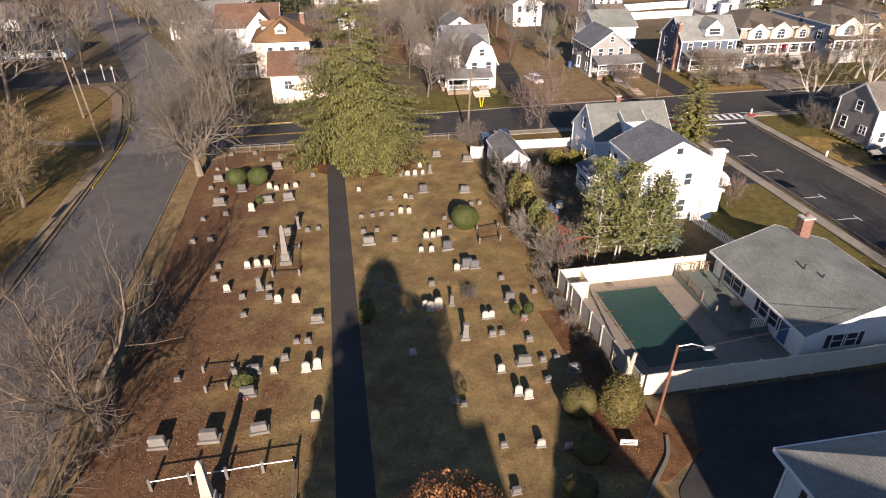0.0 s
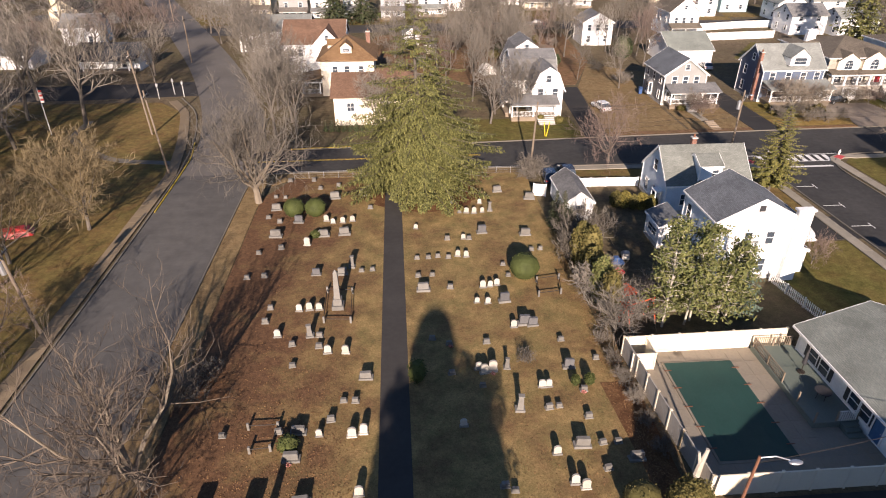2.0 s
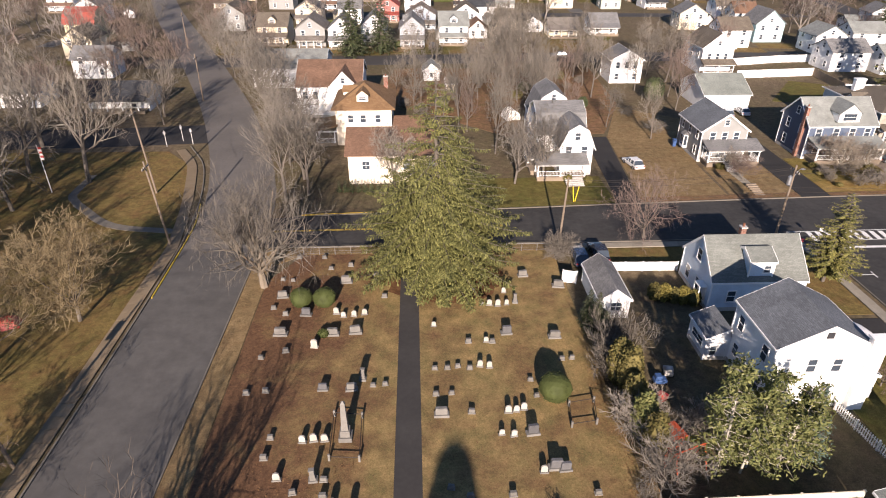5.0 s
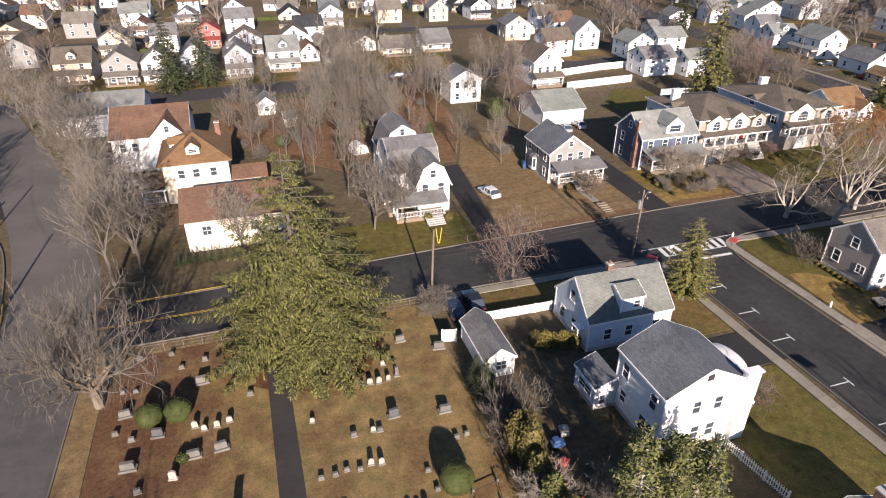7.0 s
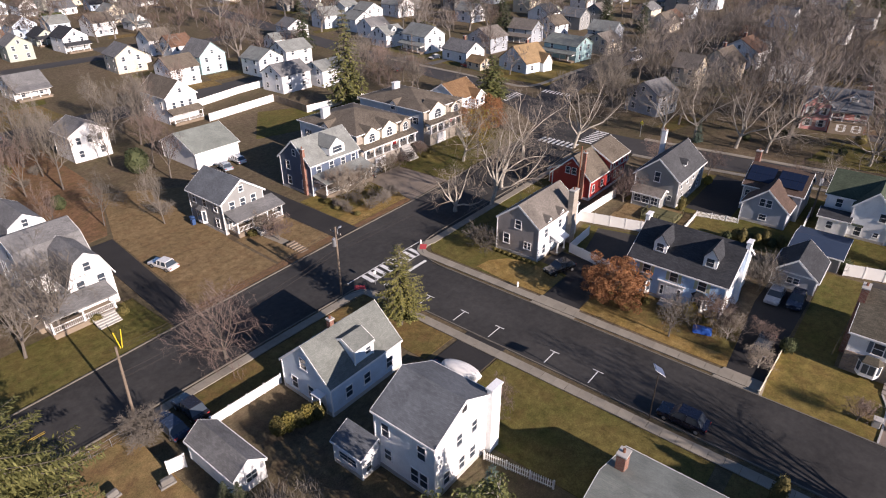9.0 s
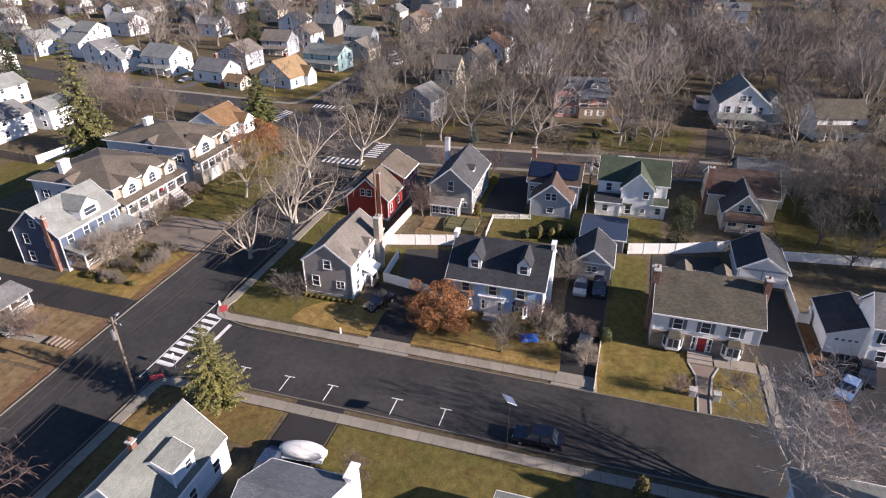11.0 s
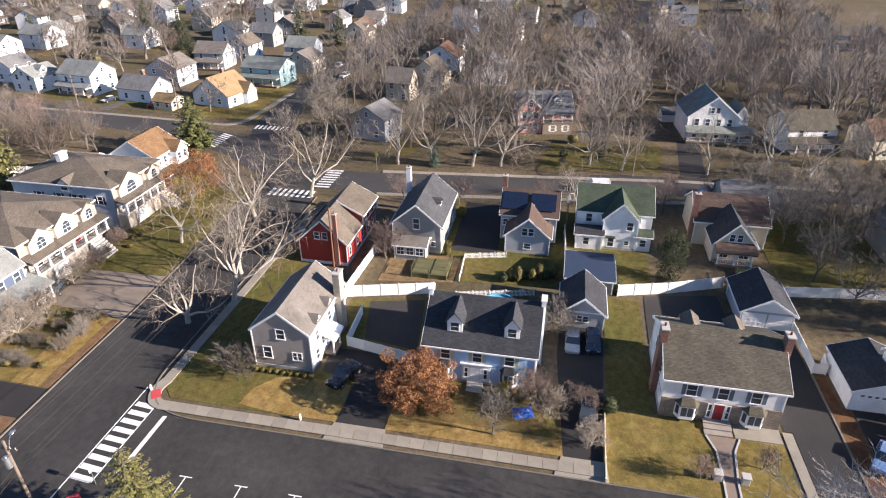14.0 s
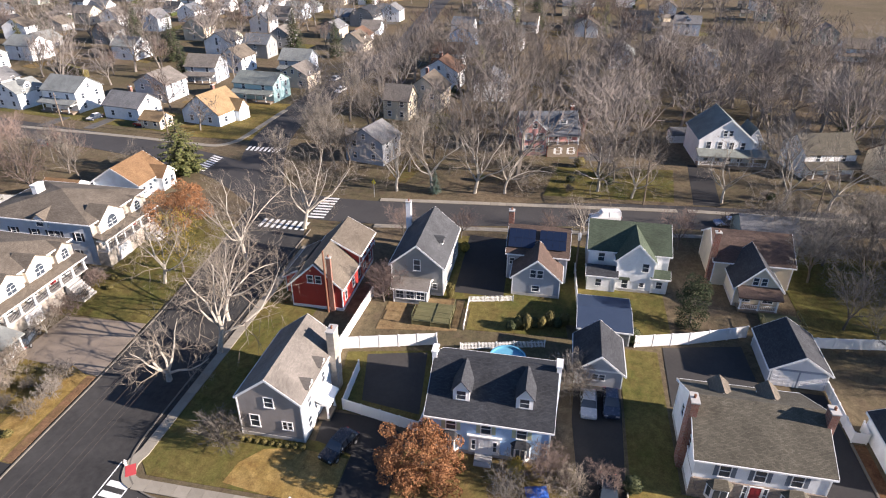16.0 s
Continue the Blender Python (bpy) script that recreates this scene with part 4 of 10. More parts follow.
# pavements of single slabs
def pavement(name, x0, y0, x1, y1, width, n, label, gap=0.03, stone=None):
    root = thing(name, 0, 0, 0, 0, label, "pavement", kind="structure")
    a, b = Vector((x0, y0)), Vector((x1, y1))
    d, ln = (b - a).normalized(), (b - a).length / n
    stone = stone or CONCRETE
    key = ("slab", round(ln, 3), width, stone.name)
    if key not in shared:
        shared[key] = mesh_of(boxes((-ln / 2 + gap / 2, -width / 2, -0.1, ln / 2 - gap / 2, width / 2, 0.0)), "paving_slab", stone)
    ang = math.degrees(math.atan2(d.y, d.x))
    rnd = random.Random(name)
    for k in range(n):
        p = a + d * ln * (k + 0.5)
        s = part("paving_slab", shared[key], None, root)
        s.matrix_basis = pose(p.x, p.y, 0.15 + rnd.uniform(-0.008, 0.008), rnd.uniform(-0.4, 0.4), rnd.uniform(-0.3, 0.3), ang)


pavement("pavement_1", 62.7, 83, 62.7, 35.6, 1.35, 32, "pale concrete slab pavement with joints")
pavement("pavement_2", 49.9, 82, 49.9, 10, 1.3, 48, "concrete slab pavement along a grass verge")
pavement("pavement_3", -30.6, 20, -30.9, 84, 1.5, 42, "sandy concrete slab pavement beside the old road", stone=SANDY)
pavement("pavement_4", 20, 82.9, 46, 82.9, 1.2, 17, "concrete slab pavement beside the cross road")
pavement("pavement_5", 66.5, 84.4, 112, 84.9, 1.2, 30, "concrete slab pavement in tree shade")
pavement("pavement_6", 140.6, -30, 138.8, 20, 1.3, 33, "concrete pavement along the back street")
pavement("pavement_7", 138.5, 22, 132.6, 78, 1.3, 37, "concrete pavement along the back street")
pavement("pavement_8", 129.6, 10, 121.5, 76, 1.3, 44, "concrete pavement along the back street")

strip("pavement_corner_1", [(62.7, 82.9), (63.3, 84.0), (64.9, 84.7), (66.6, 84.4)], 1.3, 0.146, CONCRETE, "curved concrete pavement round the corner", "pavement")
strip("pavement_corner_2", [(49.9, 81.9), (49.3, 82.7), (47.8, 83.0), (46.0, 82.9)], 1.2, 0.146, CONCRETE, "curved concrete pavement round the corner", "pavement")

# road markings, thin layers of paint
def mark(x0, y0, x1, y1, width, label, z=0.041, material=None):
    a, b = Vector((x0, y0)), Vector((x1, y1))
    ln = (b - a).length
    ob = new("road_marking", mesh_of(boxes((0, -width / 2, -0.004, ln, width / 2, 0.0)), "road_marking", material or PAINTW))
    ob.matrix_basis = pose(x0, y0, z, 0, 0, math.degrees(math.atan2((b - a).y, (b - a).x)))
    tagged(ob, label, "road marking", kind="structure")


for k in range(9):
    x = 52.3 + k * 1.24
    mark(x, 83.35, x + 0.2, 85.6, 0.66, "white zebra crossing bar")
mark(52.1, 83.25, 62.6, 83.3, 0.14, "white crossing edge line", 0.043)
mark(49.6, 85.65, 65.0, 85.95, 0.14, "white crossing edge line", 0.043)
mark(52.5, 81.4, 61.3, 81.4, 0.5, "white stop line")
for y in (74.8, 69.1, 63.7, 56.0, 50.5):
    mark(52.0, y, 54.4, y, 0.12, "white parking bay tick")
    mark(54.45, y - 0.65, 54.45, y + 0.65, 0.12, "white parking bay tick", 0.043)
for k in range(8):
    mark(123.0 + k * 1.2, 86.0, 122.9 + k * 1.2, 89.0, 0.6, "white zebra crossing bar", 0.035)
    mark(117.4, 88.0 + k * 1.15, 120.6, 88.0 + k * 1.15, 0.6, "white zebra crossing bar", 0.035)
    mark(139.8 + k * 1.1, 119.5, 141.0 + k * 1.1, 122.3, 0.55, "white zebra crossing bar", 0.035)
    mark(153.6, 108.9 + k * 1.1, 156.4, 109.2 + k * 1.1, 0.55, "white zebra crossing bar", 0.035)
mark(-20, 88.2, 12, 88.9, 0.09, "yellow centre line", 0.034, PAINTY)
mark(-20, 88.45, 12, 89.15, 0.09, "yellow centre line", 0.034, PAINTY)
for x, y, t in ((64.1, 84.3, 35), (50.0, 83.6, -40)):
    pad = new("tactile_pad", mesh_of(boxes((-0.75, -0.5, -0.05, 0.75, 0.5, 0.0)), "tactile_pad", REDPAD))
    pad.matrix_basis = pose(x, y, 0.165, 0, 0, t)
    tagged(pad, "red ribbed tactile paving pad at the kerb", "tactile paving", kind="structure")

# ---- houses round the cemetery ----
h = house("house", "white clapboard two-storey house with slate-blue shingle roof")
block(h, 29.8, 38.0, 53.8, 60.7, 6.6, 8.75, "y", WHITE, R_SLATE, base=STONEGREY, over=0.22)
block(h, 38.0, 40.2, 54.6, 60.2, 2.7, 3.5, "y", WHITE, R_SLATE, lean=0.06, over=0.2)
block(h, 27.5, 29.8, 60.3, 63.9, 2.7, 3.6, "y", WHITE, R_SLATE, base=STONEGREY, over=0.2, lean=0.9)
windows(h, "S", 53.8, [31.4, 33.6, 35.2], 0.9, 0.8, 1.4)
windows(h, "S", 53.8, [33.2, 35.4], 4.0, 0.75, 1.3)
windows(h, "W", 29.8, [55.0, 56.05], 0.9, 0.85, 1.6)
windows(h, "W", 29.8, [55.2, 59.4], 4.2, 0.85, 1.5)
windows(h, "W", 29.8, [59.2], 1.5, 0.8, 1.2)
windows(h, "W", 27.5, [62.1], 1.1, 2.2, 0.85)
windows(h, "S", 60.3, [28.3], 0.6, 0.6, 1.1)
door(h, "S", 60.3, 29.1, 0.3, 0.8, 1.95)
windows(h, "S", 54.6, [39.2], 0.9, 0.8, 1.3)
door(h, "S", 53.8, 36.6, 0.3)
part("chimney", boxes((37.3, 53.2, 0, 38.7, 53.8, 7.6), (37.15, 53.1, 7.6, 38.85, 53.9, 7.8)), WHITE, h, "broad white-painted chimney stack")
part("gable_vent", boxes((33.6, 53.74, 7.5, 34.2, 53.8, 8.1)), DARKPAINT, h)
h = house("house", "pale blue-grey cape house with pale grey shingle roof and shed dormer")
block(h, 31.25, 41.4, 68.3, 75.9, 3.75, 7.2, "x", PALEBLUE, R_CAPE, base=STONEGREY, over=0.18)
block(h, 35.0, 37.6, 68.6, 72, 5.9, 6.7, "x", PALEBLUE, R_CAPE, z0=3.8, over=0.15)
part("door_hood", boxes((30.3, 69.0, 2.55, 31.2, 70.4, 2.68), (30.35, 69.05, 0.2, 30.45, 69.15, 2.55), (30.35, 70.25, 0.2, 30.45, 70.35, 2.55)), TRIM, h, "white hood over the side door")
door(h, "W", 31.25, 69.7, 0.3)
windows(h, "W", 31.25, [71.4, 74.0], 0.9, 0.85, 1.4)
windows(h, "W", 31.25, [72.2], 4.2, 0.95, 1.3)
windows(h, "S", 68.3, [33.6, 36.2, 39.6], 1.2, 0.85, 1.3)
windows(h, "S", 68.6, [36.9], 4.6, 0.7, 0.8)
chimney(h, 35.4, 72.4, 6.0, 8.0, 0.55, 0.55)
h = house("garage", "small white garage with dark grey gable roof", category="garage")
block(h, 19.2, 22.3, 67.4, 74.6, 2.45, 3.6, "y", WHITE, R_MID, over=0.2)
window(h, "S", 67.4, 20.9, 1.0, 1.1, 1.0)
h = house("ranch_house", "long white ranch house with grey-green shingle roof")
block(h, 32.4, 43.0, 30.6, 42.2, 2.8, 4.7, "y", WHITE, R_GREEN, over=0.5)
for y in (40.2, 38.8, 35.2, 34.0):
    window(h, "W", 32.4, y, 0.9, 1.0, 1.2, shutters=DARKPAINT)
door(h, "W", 32.4, 32.6, 0.3, material=surface("blue_door_paint", (0.05, 0.14, 0.3), (0.08, 0.2, 0.38), 1, 9, 0.5, 0.1, 0.004))
windows(h, "S", 30.6, [35.2, 36.4], 1.0, 0.9, 1.2, shutters=DARKPAINT)
chimney(h, 39.6, 41.6, 3, 5.9, 1.0, 0.8)
for x, y in ((36, 36.4), (36.4, 34.8)):
    part("vent", tubes(((x, y, 3.9), (x, y, 4.7), 0.06)), IRON, h)
h = house("grey_house", "grey-roofed house with blue-white siding beside the car park")
# the east end beyond x 40 is added to shade the side street
block(h, 21.6, 50, 6.0, 18.6, 5.7, 10.2, "x", PALEBLUE, R_PALE, "hip", over=0.6)
windows(h, "W", 21.6, [16.4, 13.2], 3.4, 0.9, 1.4, shutters=DARKPAINT)
windows(h, "N", 18.6, [24, 28, 32], 3.4, 0.9, 1.4)

# across the road, to the north
h = house("stucco_house", "cream stucco house with an orange hipped shingle roof")
block(h, -13.8, -4.0, 121.2, 132.5, 7.0, 9.9, "y", STUCCO, R_ORANGE, "hip", over=0.7, trim=False)
dormer(h, "S", -9.0, 121.9, 7.7, 2.0, 1.1, 3.0, STUCCO, R_ORANGE, (1.2, 0.6))
dormer(h, "W", -12.6, 126.4, 7.6, 1.8, 1.0, 3.0, STUCCO, R_ORANGE, (1.2, 0.6))
windows(h, "S", 121.2, [-11, -7], 1.0, 1.0, 1.5)
windows(h, "S", 121.2, [-11.2, -9, -6.4], 4.2, 0.9, 1.3)
windows(h, "W", -13.8, [122.6, 126.5, 130], 4.0, 0.9, 1.3)
porch(h, -17.6, -13.8, 120.6, 126.8, 0.6, 3.0, [(-17.4, 126.6), (-17.4, 123.7), (-17.4, 120.8), (-14.2, 120.8)], R_ORANGE, slope="W")
block(h, -4.0, 1.5, 122, 127, 3.0, 4.2, "x", STUCCO, R_REDBROWN, trim=False)
chimney(h, -5.2, 130.8, 6, 9.8)
h = house("stucco_garage", "large cream stucco outbuilding with brown shingle roof", category="garage")
block(h, -10.2, 3.0, 103.8, 114.5, 4.9, 7.3, "x", STUCCO, R_REDBROWN, trim=False, over=0.5)
windows(h, "S", 103.8, [-7.5, -1.2], 2.4, 1.1, 1.3)
h = house("house", "white gabled house with weathered red-brown shingle roof")
block(h, -23.2, -10.5, 137.6, 152, 6.2, 9.8, "x", WHITE, R_REDBROWN, base=STONEGREY)
block(h, -16.8, -11.0, 136.9, 146, 6.2, 9.2, "y", WHITE, R_REDBROWN)
windows(h, "S", 137.6, [-21.6, -19.6], 3.8, 0.9, 1.4)
windows(h, "S", 136.9, [-15, -12.8], 3.6, 0.9, 1.4)
window(h, "S", 136.9, -13.9, 7.0, 0.7, 1.0)
windows(h, "W", -23.2, [140, 144, 148], 3.6, 0.9, 1.4)
porch(h, -26.2, -23.2, 137.8, 146, 0.7, 3.1, [(-26, 145.8), (-26, 141.8), (-26, 138), (-23.6, 138)], R_REDBROWN, slope="W")
h = house("house", "long low white house with a pale grey roof")
block(h, -37, -20.5, 160, 174, 4.6, 7.4, "x", WHITE, R_PALE)
window(h, "E", -20.5, 167, 5.2, 0.7, 0.9)
windows(h, "S", 160, [-34, -30, -26, -22.5], 1.2, 0.9, 1.4)
h = house("gambrel_house", "white two-storey house with grey gambrel roof and front porch")
block(h, 20.4, 28.0, 111.5, 121, 5.4, 9.2, "x", WHITE, R_MID, "gambrel", base=STONEGREY)
block(h, 23.0, 28.1, 106.2, 113, 5.2, 8.3, "y", WHITE, R_MID, "gambrel", base=STONEGREY)
block(h, 20.9, 27.6, 119.6, 127.5, 5.8, 10.0, "y", WHITE, R_MID, "gambrel", over=0.25)
window(h, "S", 119.6, 24.25, 8.3, 0.7, 1.0)
windows(h, "S", 106.2, [24.3, 26.8], 3.4, 0.9, 1.4)
windows(h, "S", 106.2, [25.55], 5.9, 0.8, 1.1)
windows(h, "W", 20.4, [113, 116.5, 119.4], 3.2, 0.85, 1.4)
windows(h, "E", 28.0, [113.8, 116.5, 119.4], 3.2, 0.85, 1.4)
windows(h, "E", 28.1, [107.6, 110], 3.4, 0.85, 1.4)
windows(h, "E", 28.1, [107.6, 110], 0.9, 0.85, 1.4)
windows(h, "W", 20.4, [116.2], 6.2, 0.8, 1.2)
porch(h, 19.0, 26.8, 103.6, 106.2, 0.8, 3.0, [(19.2, 106), (19.2, 103.8), (22.8, 103.8), (26.6, 103.8)], R_MID)
porch(h, 18.4, 20.6, 106.2, 113, 0.8, 3.0, [(18.6, 112.8), (18.6, 109.5)], R_MID, slope="W")
steps(h, 23.4, 26.2, 101.6, 103.6, 5, 0.8)
h = house("house", "grey two-storey house with slate roof and white front porch")
block(h, 47.8, 55.4, 111.2, 120.5, 5.5, 8.2, "y", GREYSIDE, R_SLATE, base=STONEGREY)
porch(h, 48.2, 57.0, 108.4, 111.2, 0.9, 3.1, [(48.4, 111), (48.4, 108.6), (51.2, 108.6), (54, 108.6), (56.8, 108.6), (56.8, 111)], R_MID)
windows(h, "S", 111.2, [49.6, 51.6, 53.6], 3.7, 0.85, 1.4)
windows(h, "S", 111.2, [51.6], 6.3, 0.7, 0.9)
windows(h, "W", 47.8, [113, 116, 119], 3.6, 0.85, 1.4)
windows(h, "W", 47.8, [113, 118.5], 0.9, 0.85, 1.4)
windows(h, "S", 111.2, [49.6, 53.8], 1.2, 0.9, 1.4)
door(h, "S", 111.2, 51.8, 0.9)
bay(h, "W", 47.8, 117.2, 0.6, 2.9, 2.2, 0.6, R_MID)
steps(h, 51, 52.6, 106.6, 108.4, 5, 0.9)
h = house("house", "slate-blue gabled house with pale roof, dormer and white porch")
block(h, 66.2, 77.6, 111.8, 120.2, 6.0, 9.5, "x", NAVY, R_PALE, base=STONEGREY)
dormer(h, "S", 72.2, 111.3, 6.6, 3.6, 1.5, 4.2, TRIM, R_PALE, (2.2, 1.2))
porch(h, 66.6, 78.2, 108.6, 111.8, 0.9, 3.2, [(66.8, 108.8), (69.6, 108.8), (72.4, 108.8), (75.2, 108.8), (78, 108.8), (78, 111.6)], R_PALE)
windows(h, "S", 111.8, [68, 71, 73.8, 76.4], 3.9, 0.95, 1.4)
windows(h, "S", 111.8, [68.4, 75.6], 1.2, 1.0, 1.5)
windows(h, "W", 66.2, [114, 118], 3.9, 0.9, 1.5)
windows(h, "W", 66.2, [114, 118], 1.0, 0.9, 1.5)
window(h, "W", 66.2, 116, 6.8, 0.8, 1.1)
chimney(h, 66.0, 113.4, 0, 8.6, 0.5, 0.7)
door(h, "S", 111.8, 72, 0.9)


def stone_house(label, x, y, w, deep, fronts, chim):
    """A wide house whose front carries gables over a columned balcony; fronts: (share of the width, width, height, window width, wall)."""
    h = house("stone_house", label)
    block(h, x, x + w, y, y + deep, 7.3, 9.5, "x", PALESIDE, R_BROWN, "hip", over=0.45)
    bm = boxes((x - 0.12, y - 0.14, 0, x + w + 0.12, y, 7.1))
    lay_uv(bm)
    part("stone_front", bm, TANSTONE, h, "tan stone front wall")
    for share, gw, gh, ww, wm in fronts:
        u = x + w * share
        d = part("front_gable", boxes((-gw / 2, -0.5, 4.6, gw / 2, 1.2, 4.9 + gh)), wm, h)
        d.matrix_basis = pose(u, y - 0.14, 0)
        bm = bmesh.new()
        prism(bm, [(-gw / 2, 4.9 + gh), (gw / 2, 4.9 + gh), (0, 4.9 + gh + gw * 0.3)], -0.5, 2.6, "y")
        part("gable_wall", bm, wm, d)
        bm = bmesh.new()
        for s in (-1, 1):
            slab(bm, [(s * (gw / 2 + 0.18), -0.7, 4.86 + gh), (s * (gw / 2 + 0.18), 2.8, 4.86 + gh), (0, 2.8, 5.05 + gh + gw * 0.3), (0, -0.7, 5.05 + gh + gw * 0.3)], 0.14)
        lay_uv(bm)
        part("roof", bm, R_BROWN, d)
        window(d, "S", -0.5, 0, 5.3, ww, gh * 0.55, arch=True)
        k = 7
        ring = [(ww * 0.42 * math.cos(math.pi * i / k), 5.36 + gh * 0.55 + ww * 0.32 * math.sin(math.pi * i / k)) for i in range(k + 1)]
        bm = bmesh.new()
        prism(bm, ring, -0.62, -0.592, "y")
        part("arch_pane", bm, GLASS, d, "dark arched glass")
    bx = boxes((x - 0.1, y - 1.9, 0, x + w * 0.66, y - 0.14, 2.5))
    lay_uv(bx)
    part("stone_base", bx, TANSTONE, h, "tan stone lower storey")
    part("cornice", boxes((x - 0.3, y - 2.2, 4.4, x + w + 0.3, y - 0.64, 4.62)), TRIM, h)
    bm = bmesh.new()
    slab(bm, [(x - 0.35, y - 2.25, 4.74), (x + w + 0.35, y - 2.25, 4.74), (x + w + 0.35, y - 0.14, 5.3), (x - 0.35, y - 0.14, 5.3)], 0.1)
    lay_uv(bm)
    part("balcony_roof", bm, R_BROWN, h)
    part("balcony_floor", boxes((x, y - 2.0, 2.5, x + w, y - 0.14, 2.7)), STONEGREY, h)
    for k in range(7):
        u = x + 0.3 + (w - 0.6) * k / 6
        part("column", boxes((u - 0.16, y - 1.95, 2.7, u + 0.16, y - 1.63, 4.4), (u - 0.22, y - 2.0, 2.7, u + 0.22, y - 1.58, 2.95), (u - 0.22, y - 2.0, 4.2, u + 0.22, y - 1.58, 4.4)), TRIM, h)
    n = int(w / 0.2)
    bm = boxes((x, y - 1.85, 3.5, x + w, y - 1.77, 3.58))
    for k in range(n):
        box(bm, x + k * w / n, y - 1.83, 2.7, x + k * w / n + 0.05, y - 1.79, 3.5)
    part("balustrade", bm, DARKPAINT, h)
    windows(h, "S", y - 0.14, [x + w * f for f in (0.15, 0.42, 0.85)], 2.8, 1.7, 1.45)
    garage_door(h, "S", y - 1.9, x + w * 0.28, 2.6, 2.1)
    door(h, "S", y - 0.14, x + w * 0.68, 2.7, 1.1, 1.7, REDDOOR)
    for k in range(7):
        part("step", boxes((x + w * 0.68, y - 4.4 + k * 0.36, 0, x + w * 0.68 + 2.6, y - 4.04 + k * 0.36, 0.36 * (k + 1))), STONEGREY, h)
    for z, us in ((4.1, (2.6, 6.2, 7.4, 10.4, 14.2)), (1.0, (3.6, 8.2, 12.4))):
        windows(h, "W", x, [y + q for q in us], z, 0.9, 1.4, shutters=DARKPAINT)
    dormer(h, "W", x - 0.3, y + 8.6, 6.0, 2.4, 1.3, 3.0, PALESIDE, R_BROWN, (1.2, 1.2))
    cx, cy = x + chim, y + deep - 5.0
    part("chimney", boxes((cx - 0.9, cy - 0.5, 6.5, cx + 0.9, cy + 0.4, 10.0), (cx - 1.0, cy - 0.6, 10.0, cx + 1.0, cy + 0.5, 10.15)), TRIM, h, "broad white chimney stack")
    return h


stone_house("tan stone-fronted house with balcony columns and three gables", 79.8, 114.2, 15.0, 16.5, ((0.23, 4.2, 2.0, 1.5, STUCCO), (0.56, 4.2, 2.2, 1.5, STUCCO), (0.88, 3.2, 1.9, 1.3, TANSTONE)), 2.6)
stone_house("tan stone-fronted house with one tall arched window near the sycamores", 99.8, 114.4, 13.2, 19.0, ((0.3, 6.0, 2.0, 2.3, STUCCO), (0.78, 3.2, 1.7, 1.4, STUCCO)), 6.6)
h = house("bungalow", "low house with an orange hipped shingle roof")
block(h, 123.4, 132.6, 123.3, 133.0, 3.3, 6.3, "x", PALEBLUE, R_ORANGE, over=0.5)
block(h, 128.4, 132.5, 121.6, 126, 3.0, 4.6, "y", WHITE, R_ORANGE, over=0.4)
block(h, 118.6, 123.6, 134.0, 141.0, 2.8, 4.2, "y", WHITE, R_ORANGE)
windows(h, "S", 121.6, [129.4, 131.4], 1.0, 1.0, 1.3)
windows(h, "S", 123.3, [124.8, 126.8], 1.0, 0.9, 1.3)
windows(h, "W", 123.4, [125.6, 130.6], 1.0, 0.9, 1.3)
h = house("garage", "white double garage with pale grey roof", category="garage")
block(h, 60.5, 70.2, 139.6, 152, 3.4, 6.2, "x", WHITE, R_GREEN)
for x in (62.6, 65.4, 68.2):
    garage_door(h, "S", 139.6, x, 2.2, 2.2)
h = house("house", "tall narrow white gabled house with brown roof")
block(h, 72.6, 80.4, 170.5, 182, 6.5, 9.8, "y", WHITE, R_BROWN)
windows(h, "S", 170.5, [74.4, 76.5, 78.6], 3.6, 0.8, 1.4)
window(h, "S", 170.5, 76.5, 7.0, 0.7, 1.0)
windows(h, "W", 72.6, [173, 177, 180], 3.6, 0.8, 1.4)
porch(h, 72.6, 80.4, 168.2, 170.5, 0.7, 2.9, [(72.8, 168.4), (76.5, 168.4), (80.2, 168.4)], R_BROWN)
h = house("house", "white two-storey house seen through bare trees")
block(h, 47, 54.5, 162, 170, 5.6, 7.6, "y", WHITE, R_MID)
windows(h, "S", 162, [48.6, 50.8, 52.9], 3.6, 0.9, 1.4)
windows(h, "S", 162, [48.6, 52.9], 0.9, 0.9, 1.4)
h = house("shed", "small white gabled shed in the brush", category="shed")
block(h, 2.4, 6.2, 165.5, 171, 2.6, 4.0, "y", WHITE, R_PALE)
window(h, "S", 165.5, 4.3, 1.0, 0.8, 0.9)
h = house("shed", "small pale shed in the brush", category="shed")
block(h, 7.4, 9.6, 155, 157.2, 2.3, 3.2, "x", CREAM, R_TAN)

# east of the side street
h = house("corner_house", "taupe gabled corner house with weathered tan roof")
block(h, 71.05, 82.55, 68.5, 75.6, 5.35, 8.05, "x", TAUPE, R_TAN, base=STONEGREY, over=0.16)
window(h, "W", 71.05, 73.9, 1.5, 0.95, 1.5)
windows(h, "W", 71.05, [70.55, 69.95], 1.6, 0.45, 1.0)
window(h, "W", 71.05, 72.0, 4.4, 0.95, 1.25)
part("side_wall", boxes((71.13, 68.43, 0.46, 82.47, 68.5, 5.25)), WHITE, h, "white painted side wall")
windows(h, "S", 68.43, [73, 77], 3.4, 0.85, 1.3)
windows(h, "S", 68.43, [72.6, 78], 0.9, 0.85, 1.4)
door(h, "S", 68.43, 75.6, 0.4)
porch(h, 74.4, 76.8, 67.0, 68.4, 0.4, 2.6, [(74.6, 67.2), (76.6, 67.2)], TRIM, rail=False)
